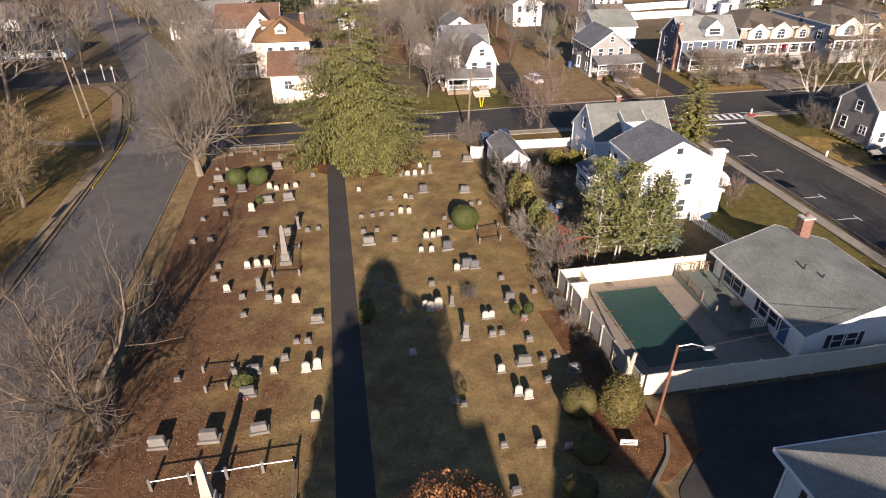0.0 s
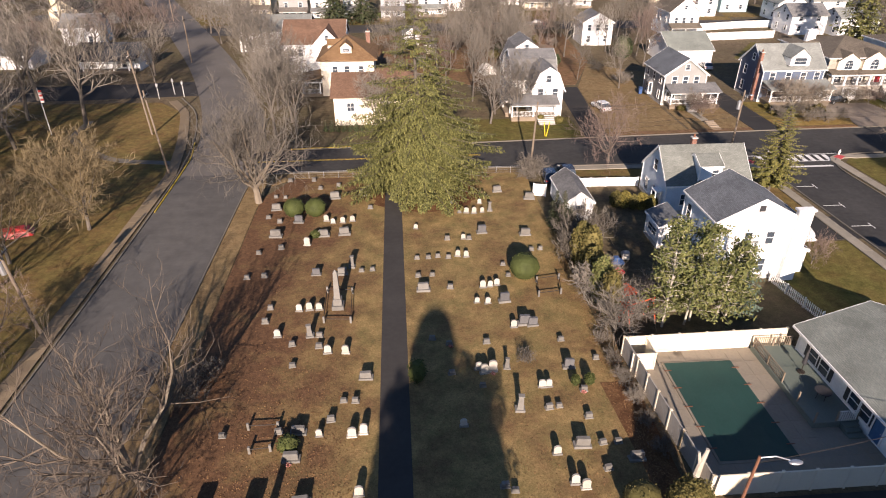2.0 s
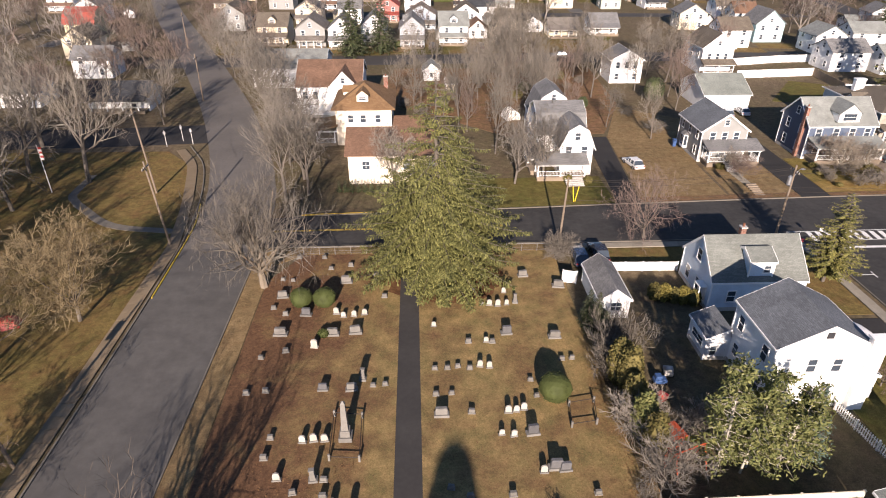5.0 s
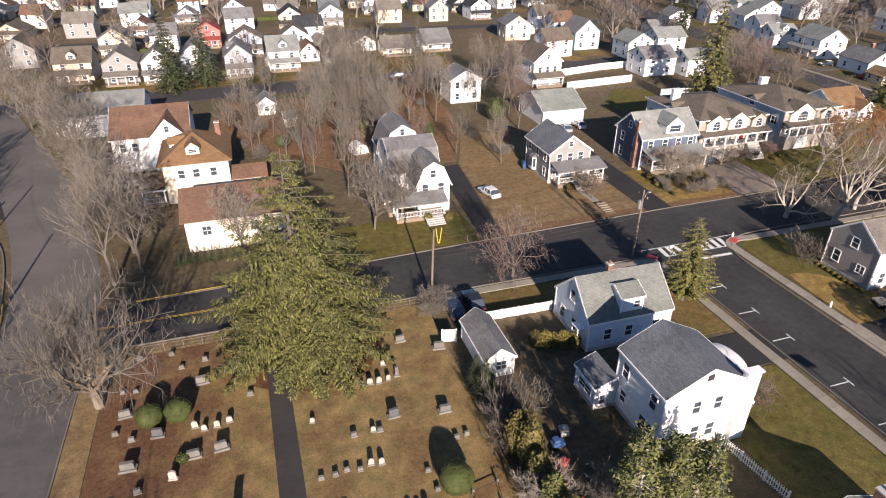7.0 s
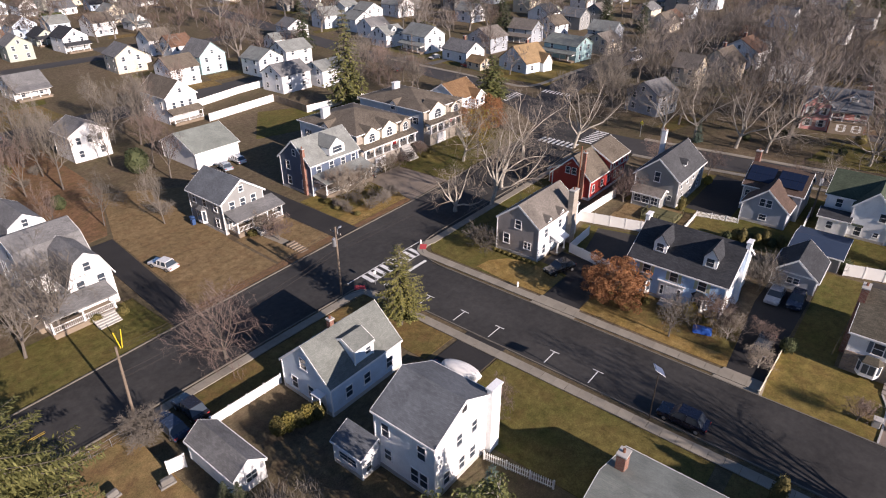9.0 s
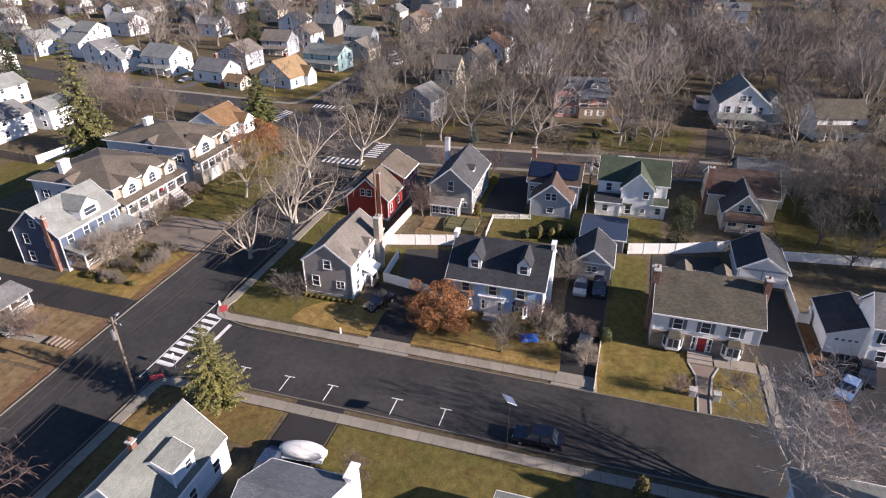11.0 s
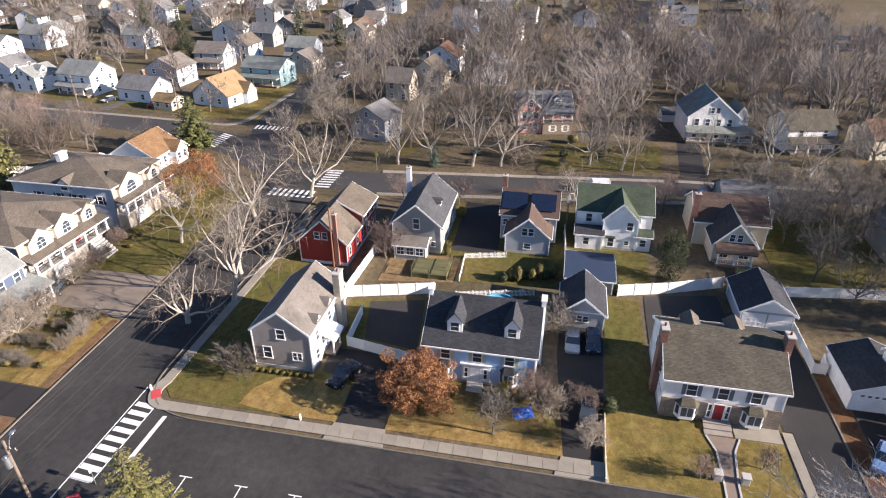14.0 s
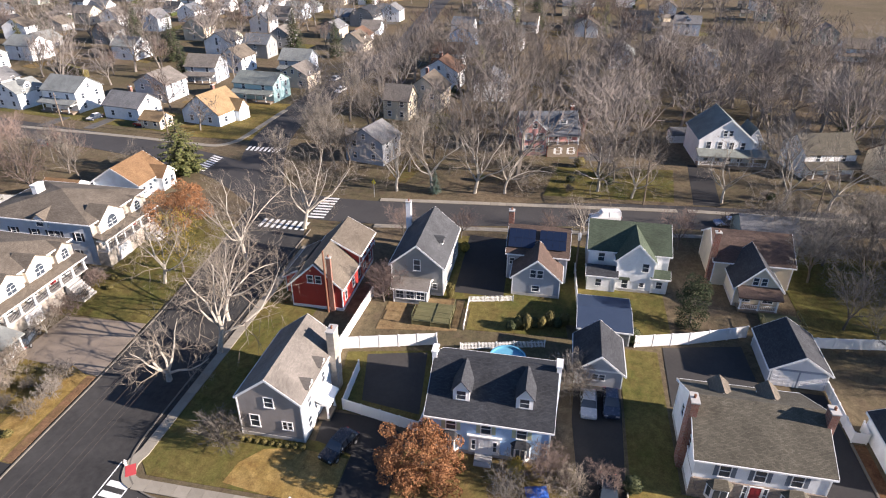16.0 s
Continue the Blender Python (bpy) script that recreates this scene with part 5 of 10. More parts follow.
for x in (73.9, 77.5):
    dormer(h, "S", x, 68.5, 5.0, 1.4, 0.75, 2.0, WHITE, R_TAN, (0.7, 0.6))
chimney(h, 79.9, 68.05, 0, 8.5, 1.5, 0.85, TANSTONE)
h = house("blue_house", "light blue two-storey house with charcoal roof and two dormers")
block(h, 73.0, 83.5, 43.2, 55.6, 4.9, 8.4, "y", SKYBLUE, R_DARK, base=STONEGREY)
for y in (52.4, 46.0):
    dormer(h, "W", 74.3, y, 5.8, 1.7, 1.45, 3.6, TRIM, R_DARK, (0.9, 1.15), 0.72)
for y in (53.2, 49.6, 46.0):
    window(h, "W", 73.0, y, 3.1, 0.95, 1.3, shutters=PALESHUT)
bay(h, "W", 73.0, 46.0, 0.4, 2.3, 2.0, 0.6, R_DARK)
bay(h, "W", 73.0, 53.3, 0.4, 2.3, 2.0, 0.6, R_DARK)
door(h, "W", 72.86, 49.7, 0.4)
windows(h, "W", 72.86, [50.8, 48.6], 0.9, 0.35, 1.3)
windows(h, "S", 43.12, [75.6, 81], 3.3, 0.85, 1.3)
windows(h, "S", 43.12, [75.6, 81], 0.8, 0.85, 1.3)
part("side_wall", boxes((73.08, 43.12, 0.46, 83.42, 43.2, 4.8)), WHITE, h, "white painted end wall")
for y in (42.85, 55.85):
    part("chimney", boxes((77.7, y - 0.25, 0, 78.9, y + 0.25, 8.9), (77.6, y - 0.33, 8.9, 79.0, y + 0.33, 9.05)), WHITE, h, "flat white end chimney")
part("door_surround", boxes((72.86, 48.1, 0.4, 73.0, 51.3, 2.7), (72.7, 47.9, 2.7, 73.0, 51.5, 2.85)), TRIM, h, "white panelled door surround")
steps(h, 71.4, 73.0, 48.8, 50.6, 3, 0.4, "W")
h = house("colonial_house", "white colonial house with stone ground floor and red door")
block(h, 72.0, 82.8, 18.0, 29.7, 5.1, 7.9, "y", WHITE, R_MOSS, base=STONEGREY)
bm = boxes((71.82, 17.9, 0, 72.0, 29.8, 2.55))
lay_uv(bm)
part("stone_front", bm, STONEWALL, h, "rough stone veneer ground floor")
for y in (27.0, 23.9, 20.7):
    window(h, "W", 72.0, y, 3.1, 0.95, 1.4, shutters=SLATESHUT)
bay(h, "W", 71.82, 27.2, 0.5, 2.3, 2.3, 0.75, R_MOSS)
bay(h, "W", 71.82, 20.6, 0.5, 2.3, 2.3, 0.75, R_MOSS)
door(h, "W", 71.82, 24.0, 0.5, 1.0, 1.95, REDDOOR)
windows(h, "W", 71.82, [24.9, 23.1], 0.7, 0.3, 1.7)
windows(h, "N", 29.7, [75, 79.5], 3.2, 0.85, 1.4)
chimney(h, 76.0, 30.0, 0, 8.6, 1.5, 0.7)
chimney(h, 76.4, 17.6, 0, 8.9, 1.2, 0.7)
dormer(h, "E", 81.4, 26.5, 5.6, 1.7, 1.1, 2.6, TRIM, R_BROWN)
dormer(h, "E", 81.4, 21.8, 5.6, 1.7, 1.1, 2.6, TRIM, R_BROWN)
steps(h, 69.8, 71.8, 22.6, 25.4, 3, 0.5, "W", STONEWALL)
h = house("red_house", "barn-red gabled house with weathered brown roof")
block(h, 95.2, 109.5, 72.6, 80.0, 3.9, 7.3, "x", REDSIDE, R_BROWN, base=TRIM)
block(h, 102.2, 109.3, 72.2, 76.3, 5.3, 7.42, "x", REDSIDE, R_BROWN, z0=3.0, over=0.3, lean=0.985)
block(h, 98.5, 107, 80.0, 82.4, 2.8, 4.0, "x", REDSIDE, R_BROWN, lean=0.1)
windows(h, "W", 95.2, [75.9, 77.1], 4.2, 0.75, 1.1)
windows(h, "S", 72.6, [96.6, 108], 1.2, 0.8, 1.3)
windows(h, "S", 72.2, [103.6, 105.8, 108], 4.0, 0.75, 1.0)
windows(h, "S", 72.6, [100, 102.6, 105.2], 1.3, 0.8, 1.2)
chimney(h, 94.9, 74.0, 0, 8.6, 0.45, 0.6)
h = house("house", "grey-beige gabled house with grey roof and sun porch")
block(h, 101.6, 114.2, 59.6, 67.2, 4.9, 8.1, "x", GREYSIDE, R_ASH, base=STONEGREY)
block(h, 98.8, 101.6, 61.4, 66.2, 2.6, 3.3, "y", GREYSIDE, R_TAN)
windows(h, "W", 101.6, [63.4], 4.0, 0.9, 1.7)
windows(h, "W", 101.6, [60.8], 1.2, 0.6, 0.8)
windows(h, "W", 98.8, [62.3, 63.8, 65.3], 0.9, 1.1, 1.2)
windows(h, "S", 59.6, [103, 106, 109, 112], 3.2, 0.85, 1.3)
windows(h, "S", 59.6, [104, 108, 112], 0.8, 0.85, 1.3)
dormer(h, "S", 107, 60.6, 5.7, 1.3, 0.8, 2.2, WHITE, R_ASH, (0.7, 0.6))
chimney(h, 113.4, 67.4, 0, 9.2, 0.8, 0.8, WHITE)
h = house("house", "blue-grey house with solar panels on its roof")
block(h, 104.2, 109.5, 43.0, 49.8, 3.2, 6.1, "x", BLUEGREY, R_COCOA, base=STONEGREY)
block(h, 108.6, 116.8, 42.2, 51.0, 4.6, 7.2, "y", BLUEGREY, R_COCOA)
windows(h, "W", 104.2, [45.9, 46.9], 3.2, 0.75, 1.2)
windows(h, "W", 104.2, [46.4], 0.9, 1.0, 0.9)
windows(h, "W", 108.6, [50.3], 2.6, 0.7, 1.0)
chimney(h, 115, 51.2, 0, 8.4)
panel = boxes((0, 0, 0, 1.62, 0.98, 0.04))
shared["solar"] = mesh_of(panel, "solar_panel", SOLAR)
tilt = math.degrees(math.atan2(2.6, 4.1))
for y in (42.5, 47.1):
    for i in range(4):
        for j in range(2):
            p = part("solar_panel", shared["solar"], SOLAR, h)
            p.matrix_basis = pose(108.95, y + i * 1.0, 5.13, 0, -tilt, 0) @ pose(0.15 + j * 1.66, 0, 0.06)
h = house("house", "white two-storey house with a forest-green roof")
block(h, 110.2, 119.5, 27.6, 39.0, 5.6, 8.2, "y", WHITE, R_FOREST, base=STONEGREY)
block(h, 108.2, 114.5, 29.8, 35.0, 5.4, 8.0, "x", WHITE, R_FOREST, base=STONEGREY)
block(h, 107.6, 110.2, 35.0, 39.0, 2.8, 3.6, "y", WHITE, R_DARK)
block(h, 108.4, 110.2, 27.6, 29.8, 2.8, 3.4, "y", WHITE, R_FOREST)
windows(h, "W", 108.2, [31.0], 3.6, 0.85, 1.3)
windows(h, "W", 108.2, [33.6], 0.6, 0.85, 1.4)
windows(h, "W", 108.2, [31.2], 1.0, 0.6, 0.7)
windows(h, "W", 110.2, [37.2], 3.7, 0.85, 1.3)
windows(h, "W", 107.6, [37.4], 0.9, 0.8, 1.1)
windows(h, "W", 108.4, [28.7], 0.9, 0.8, 1.1)
windows(h, "S", 27.6, [112.5, 115, 117.5], 3.4, 0.85, 1.3)
part("awning", boxes((107.5, 33.0, 2.3, 108.2, 35.0, 2.4)), R_FOREST, h)
h = house("bungalow", "cream bungalow with a red-brown roof and dark gable")
block(h, 107.4, 114.5, 12.6, 18.6, 3.3, 6.6, "x", CREAM, R_DARK, base=STONEGREY)
block(h, 112.8, 122.5, 9.8, 20.6, 4.2, 7.0, "y", CREAM, R_COCOA)
windows(h, "W", 107.4, [15.1, 16.2], 3.7, 0.7, 1.1)
windows(h, "W", 107.4, [14.0, 17.0], 0.9, 1.3, 1.2)
porch(h, 105.6, 107.4, 13.0, 18.2, 0.5, 2.7, [(105.8, 13.2), (105.8, 15.6), (105.8, 18.0)], R_COCOA, slope="W")
chimney(h, 113.4, 20.9, 0, 8.4)
h = house("garage", "small grey garage with pale gable at the end of the drive", category="garage")
block(h, 86.1, 92.8, 35.2, 40.6, 2.4, 4.6, "x", BLUEGREY, R_DARK)
windows(h, "W", 86.1, [37.5, 38.3], 1.0, 0.6, 0.8)
part("gable_panel", boxes((86.02, 35.3, 2.3, 86.1, 40.5, 2.5)), TRIM, h)
h = house("outbuilding", "low outbuilding with a blue sheet roof", category="shed")
block(h, 94.6, 102.0, 33.8, 40.2, 2.3, 2.9, "y", GREYSIDE, surface("blue_roof_sheet", (0.032, 0.05, 0.09), (0.05, 0.075, 0.125), 0.5, 6.0, 0.6, 0.2, 0.01))
h = house("garage", "grey-blue double garage with dark gable roof", category="garage")
block(h, 90.4, 98.0, 11.7, 18.0, 2.6, 4.6, "x", BLUEGREY, R_DARK)
garage_door(h, "W", 90.4, 13.3, 2.6, 2.1)
garage_door(h, "W", 90.4, 16.4, 2.6, 2.1)
gable_bm = bmesh.new()
prism(gable_bm, [(11.75, 2.62), (17.95, 2.62), (14.85, 4.5)], 90.34, 90.4, "x")
part("gable_panel", gable_bm, TRIM, h, "pale boarded gable over the garage doors")
h = house("house", "white house with an attached garage under a dark roof")
block(h, 76.7, 84.0, 2.6, 9.7, 2.8, 4.3, "x", WHITE, R_DARK)
block(h, 75.2, 80.8, -10.5, 5.9, 5.6, 8.2, "y", WHITE, R_MID)
windows(h, "W", 76.7, [6.6, 7.3, 8.0, 8.7], 1.9, 0.4, 0.3)
windows(h, "W", 75.2, [4.4, 0.6, -4.5, -8], 3.3, 0.9, 1.4, shutters=DARKPAINT)
windows(h, "W", 75.2, [4.4, -1, -8], 0.8, 0.9, 1.4)

# ---- trees and shrubs ----
class Raw:
    """Collects vertices and faces for a mesh."""

    def __init__(self):
        self.v, self.f = [], []

    def tube(self, pts, radii, sides):
        base = len(self.v)
        for i, (p, r) in enumerate(zip(pts, radii)):
            d = (pts[min(i + 1, len(pts) - 1)] - pts[max(i - 1, 0)]).normalized()
            s = d.cross(Vector((0.3, 0.9, 0.2))).normalized()
            u = d.cross(s)
            for k in range(sides):
                a = k * math.tau / sides
                self.v.append(p + (s * math.cos(a) + u * math.sin(a)) * r)
        for i in range(len(pts) - 1):
            for k in range(sides):
                a, b = base + i * sides + k, base + i * sides + (k + 1) % sides
                self.f.append((a, b, b + sides, a + sides))

    def sliver(self, a, b, w):
        d = (b - a).normalized()
        s = d.cross(Vector((0.2, 0.5, 0.84))).normalized() * w
        n = len(self.v)
        self.v += [a - s, a + s, b]
        self.f.append((n, n + 1, n + 2))

    def quad(self, c, u, w):
        n = len(self.v)
        self.v += [c - u - w * 0.6, c + u * 0.2 - w, c + u * 1.1, c + u * 0.2 + w]
        self.f.append((n, n + 1, n + 2, n + 3))

    def mesh(self, name, material):
        me = bpy.data.meshes.new(name)
        me.from_pydata([tuple(p) for p in self.v], [], self.f)
        me.materials.append(material)
        me.update()
        return me


def rand_dir(r):
    return Vector((r.gauss(0, 1), r.gauss(0, 1), r.gauss(0, 1))).normalized()


def grow(wood, crown, r, p, d, ln, rad, level, top, counts, limb, fine, thin, form=(1.0, 1.0)):
    nseg = (4, 4, 3, 2, 2)[level]
    pts, radii = [p.copy()], [rad]
    for i in range(nseg):
        lift = Vector((0, 0, (0.05, 0.17, 0.12, 0.06, 0.0)[level] * form[0]))
        d = (d + rand_dir(r) * (0.10 + 0.07 * level) * form[1] + lift).normalized()
        p = p + d * ln / nseg
        pts.append(p.copy()), radii.append(rad * (1 - 0.78 * (i + 1) / nseg) if level else rad * (1 - 0.35 * (i + 1) / nseg))
    if level >= top:
        w = max(rad * 0.8, thin)
        ln *= 1.5
        crown.sliver(pts[0], pts[0] + (pts[-1] - pts[0]) * 1.5, w)
        for _ in range(fine):
            a = pts[0].lerp(pts[-1], r.uniform(0.05, 0.95))
            e = (d + rand_dir(r) * 0.8).normalized() * ln * r.uniform(0.45, 0.9)
            crown.sliver(a, a + e, w * 0.8)
        return
    (wood if level < 2 else crown).tube(pts, [max(q, thin * 0.8) for q in radii], ((7, 5, 4, 3) if thin < 0.035 else (5, 4, 3, 3))[min(level, 3)])
    n = counts[level]
    spin = r.uniform(0, math.tau)
    for c in range(n):
        f = (0.62 + 0.38 * (c + r.random()) / n) if level == 0 else (0.2 + 0.8 * (c + r.random()) / n)
        k = f * nseg
        i = min(int(k), nseg - 1)
        q = pts[i].lerp(pts[i + 1], k - i)
        axis = (pts[i + 1] - pts[i]).normalized()
        side = axis.orthogonal().normalized()
        spin += 2.4 + r.uniform(-0.5, 0.5)
        side = Matrix.Rotation(spin, 3, axis) @ side
        out = r.uniform(0.45, 1.1) if level == 0 else r.uniform(0.5, 1.05)
        if level == 0 and c == n - 1:
            out = 0.15
        nd = (axis * math.cos(out) + side * math.sin(out)).normalized()
        rr = radii[i] * (0.55 if level == 0 else 0.58)
        nl = ln * limb * r.uniform(0.75, 1.15) if level == 0 else ln * r.uniform(0.42, 0.68) * (1.15 - 0.45 * f)
        grow(wood, crown, r, q, nd, nl, rr, level + 1, top, counts, limb, fine, thin, form)


def bare_kind(seed, height, trunk, counts, wood_mat, twig_mat, fine=4, top=4, limb=2.0, width=None, thin=0.026, form=(1.0, 1.0)):
    """Trunk and crown of a bare tree; trunk: its clear stem's share of the height, limb: limb length to stem length."""
    r = random.Random(seed)
    wood, crown = Raw(), Raw()
    grow(wood, crown, r, Vector((0, 0, -0.15)), Vector((0, 0, 1)), height * trunk, width or height * 0.02, 0, top, counts, limb, fine, thin, form)
    zs = max(v.z for v in crown.v)
    for raw in (wood, crown):
        raw.v = [v * (height / zs) for v in raw.v]
    return wood.mesh("trunk", wood_mat), crown.mesh("crown", twig_mat)


def plant(name, kind_meshes, x, y, scale, turn, label, category="tree", group="", tilt=0.0, stretch=1.0):
    """A tree: its trunk with a crown as its part."""
    trunk, crown = kind_meshes
    root = new(name)
    root.empty_display_size = 0.3
    root.matrix_basis = pose(x, y, 0, tilt, 0, turn) @ Matrix.Diagonal((scale, scale, scale * stretch, 1))
    part("trunk", trunk, None, root)
    part("crown", crown, None, root)
    return tagged(root, label, category, group)


OAK = [bare_kind(q, 14, 0.3, (7, 6, 5, 4), BARK, TWIG) for q in (3, 11, 19)]
MAPLE = [bare_kind(q, 14, 0.28, (8, 6, 5, 4), BARK, REDTWIG) for q in (5, 23)]
GOLD = [bare_kind(7, 12, 0.25, (8, 7, 5, 5), BARK, GOLDTWIG, limb=2.3)]
MIDT = [bare_kind(q, 14, 0.42, (7, 6, 5), BARK, TWIG, 7, 3, limb=1.2, thin=0.03) for q in (13, 29, 31)]
MIDM = [bare_kind(q, 14, 0.32, (7, 6, 5), BARK, REDTWIG, 7, 3, limb=1.7, thin=0.03) for q in (33, 35)]
SYCTWIG = surface("sycamore_twigs", (0.20, 0.168, 0.13), (0.34, 0.29, 0.235), 0.5, 3.0, 0.95, 0.2, 0.01)
LIMBBARK = surface("tan_grey_bark", (0.17, 0.14, 0.105), (0.30, 0.25, 0.195), 1.0, 9.0, 0.95, 0.6, 0.03)
BROWNTWIG = surface("brown_twigs", (0.10, 0.078, 0.06), (0.20, 0.158, 0.122), 0.5, 3.0, 0.95, 0.2, 0.01)
PALETWIG = surface("pale_twigs", (0.30, 0.265, 0.235), (0.47, 0.42, 0.38), 0.5, 3.0, 0.9, 0.2, 0.01)
SYC = [bare_kind(q, 16, 0.26, (6, 6, 5, 3), PALEBARK, SYCTWIG, 3, limb=2.3, width=0.34, thin=0.014, form=(0.5, 2.2)) for q in (2, 9, 17, 27)]
SMALL = [bare_kind(q, 6, 0.2, (8, 6, 5, 4), BARK, REDTWIG, limb=2.6, thin=0.016) for q in (4, 8)]
PALESMALL = [bare_kind(q, 6, 0.18, (9, 7, 5, 4), PALEBARK, SYCTWIG, limb=2.8, thin=0.014) for q in (14, 18)]
BUSH = [bare_kind(q, 3.2, 0.1, (12, 7, 5), BARK, TWIG, 5, 3, limb=6.0, width=0.05, thin=0.016) for q in (6, 10)]


def conifer(seed, height, radius, whorls, arms, fronds, needle, droop=0.35, skirt=0.04, frond=0.75, shape=0.8, ragged=0.72, slim=0.24):
    """Whorls of boughs, each hung with overlapping sprays of needles."""
    r = random.Random(seed)
    wood, crown = Raw(), Raw()
    wood.tube([Vector((0, 0, -0.2)), Vector((0, 0, height * 0.5)), Vector((0, 0, height * 0.98))], [height * 0.018, height * 0.011, 0.03], 7)
    for w in range(whorls):
        f = (w + 0.5) / whorls
        z0 = height * (skirt + (1 - skirt) * f)
        reach = radius * (1 - f) ** shape * (0.86 + 0.28 * r.random()) * min(1.0, 0.7 + 2.0 * f) + 0.25
        n = max(4, int(arms * (0.5 + 0.5 * (1 - f))))
        spin = r.uniform(0, 6)
        for a in range(n):
            ang = spin + a * math.tau / n + r.uniform(-0.25, 0.25)
            out = Vector((math.cos(ang), math.sin(ang), 0))
            L = reach * (r.uniform(ragged, 1.1) if r.random() < 0.6 else r.uniform(0.85, 1.08))
            bend = lambda s: Vector((0, 0, 0.18 * L * s - droop * L * s * s))
            pts = [Vector((0, 0, z0)) + out * L * s + bend(s) for s in (0, 0.4, 0.75, 1.0)]
            wood.tube(pts, [0.05 + L * 0.008, 0.04, 0.025, 0.01], 3)
            m = max(3, int(fronds * L / radius + 2))
            side = Vector((-out.y, out.x, 0))
            for k in range(m):
                s = 0.18 + 0.82 * (k + r.random()) / m
                c = Vector((0, 0, z0)) + out * L * s + bend(s)
                for sd in (-1, 1):
                    u = (out * r.uniform(0.3, 0.9) + side * sd * r.uniform(0.5, 1.1) + Vector((0, 0, r.uniform(-0.55, 0.05)))).normalized()
                    size = frond * r.uniform(0.55, 1.1) * (0.6 + 0.5 * (1 - s)) * (0.45 + 0.55 * (1 - f))
                    wv = (u.cross(Vector((0, 0, 1))).normalized() + Vector((0, 0, r.uniform(-0.5, 0.5)))).normalized()
                    crown.quad(c + u * size * 0.5, u * size * 0.6, wv * size * slim)
                    if r.random() < 0.6:
                        dn = (Vector((0, 0, -1)) + out * r.uniform(0, 0.5) + side * sd * r.uniform(0, 0.5)).normalized()
                        crown.quad(c + dn * size * 0.35, dn * size * 0.5, side * size * slim * 0.9)
    return wood.mesh("trunk", BARK), crown.mesh("crown", needle)


def leaf_cloud(seed, parts, n, size, leaf, wood=None):
    """Leaves spread over lumps (x, y, z, rx, ry, rz), thick near their skins, with gaps between."""
    r = random.Random(seed)
    crown = Raw()
    weights = [p[3] * p[4] + p[4] * p[5] for p in parts]
    for _ in range(n):
        x, y, z, rx, ry, rz = r.choices(parts, weights)[0]
        d = rand_dir(r)
        k = r.uniform(0.55, 1.0) ** 0.5 * (1 + 0.16 * noise.noise(d * 2.3 + Vector((x, y, seed))))
        c = Vector((x + d.x * rx * k, y + d.y * ry * k, max(0.03, z + d.z * rz * k)))
        u = (d * 0.4 + rand_dir(r)).normalized()
        w = u.cross(rand_dir(r)).normalized()
        s = size * r.uniform(0.6, 1.3)
        crown.quad(c, u * s * 0.55, w * s * 0.38)
    return crown.mesh("crown", leaf)


def lumps(seed, n, spread, z0, z1, size):
    r = random.Random(seed)
    out = []
    for k in range(n):
        a, q = r.uniform(0, math.tau), r.random() ** 0.6 * spread
        s = size * r.uniform(0.7, 1.25)
        out.append((q * math.cos(a), q * math.sin(a), r.uniform(z0, z1), s, s, s * 0.8))
    return out


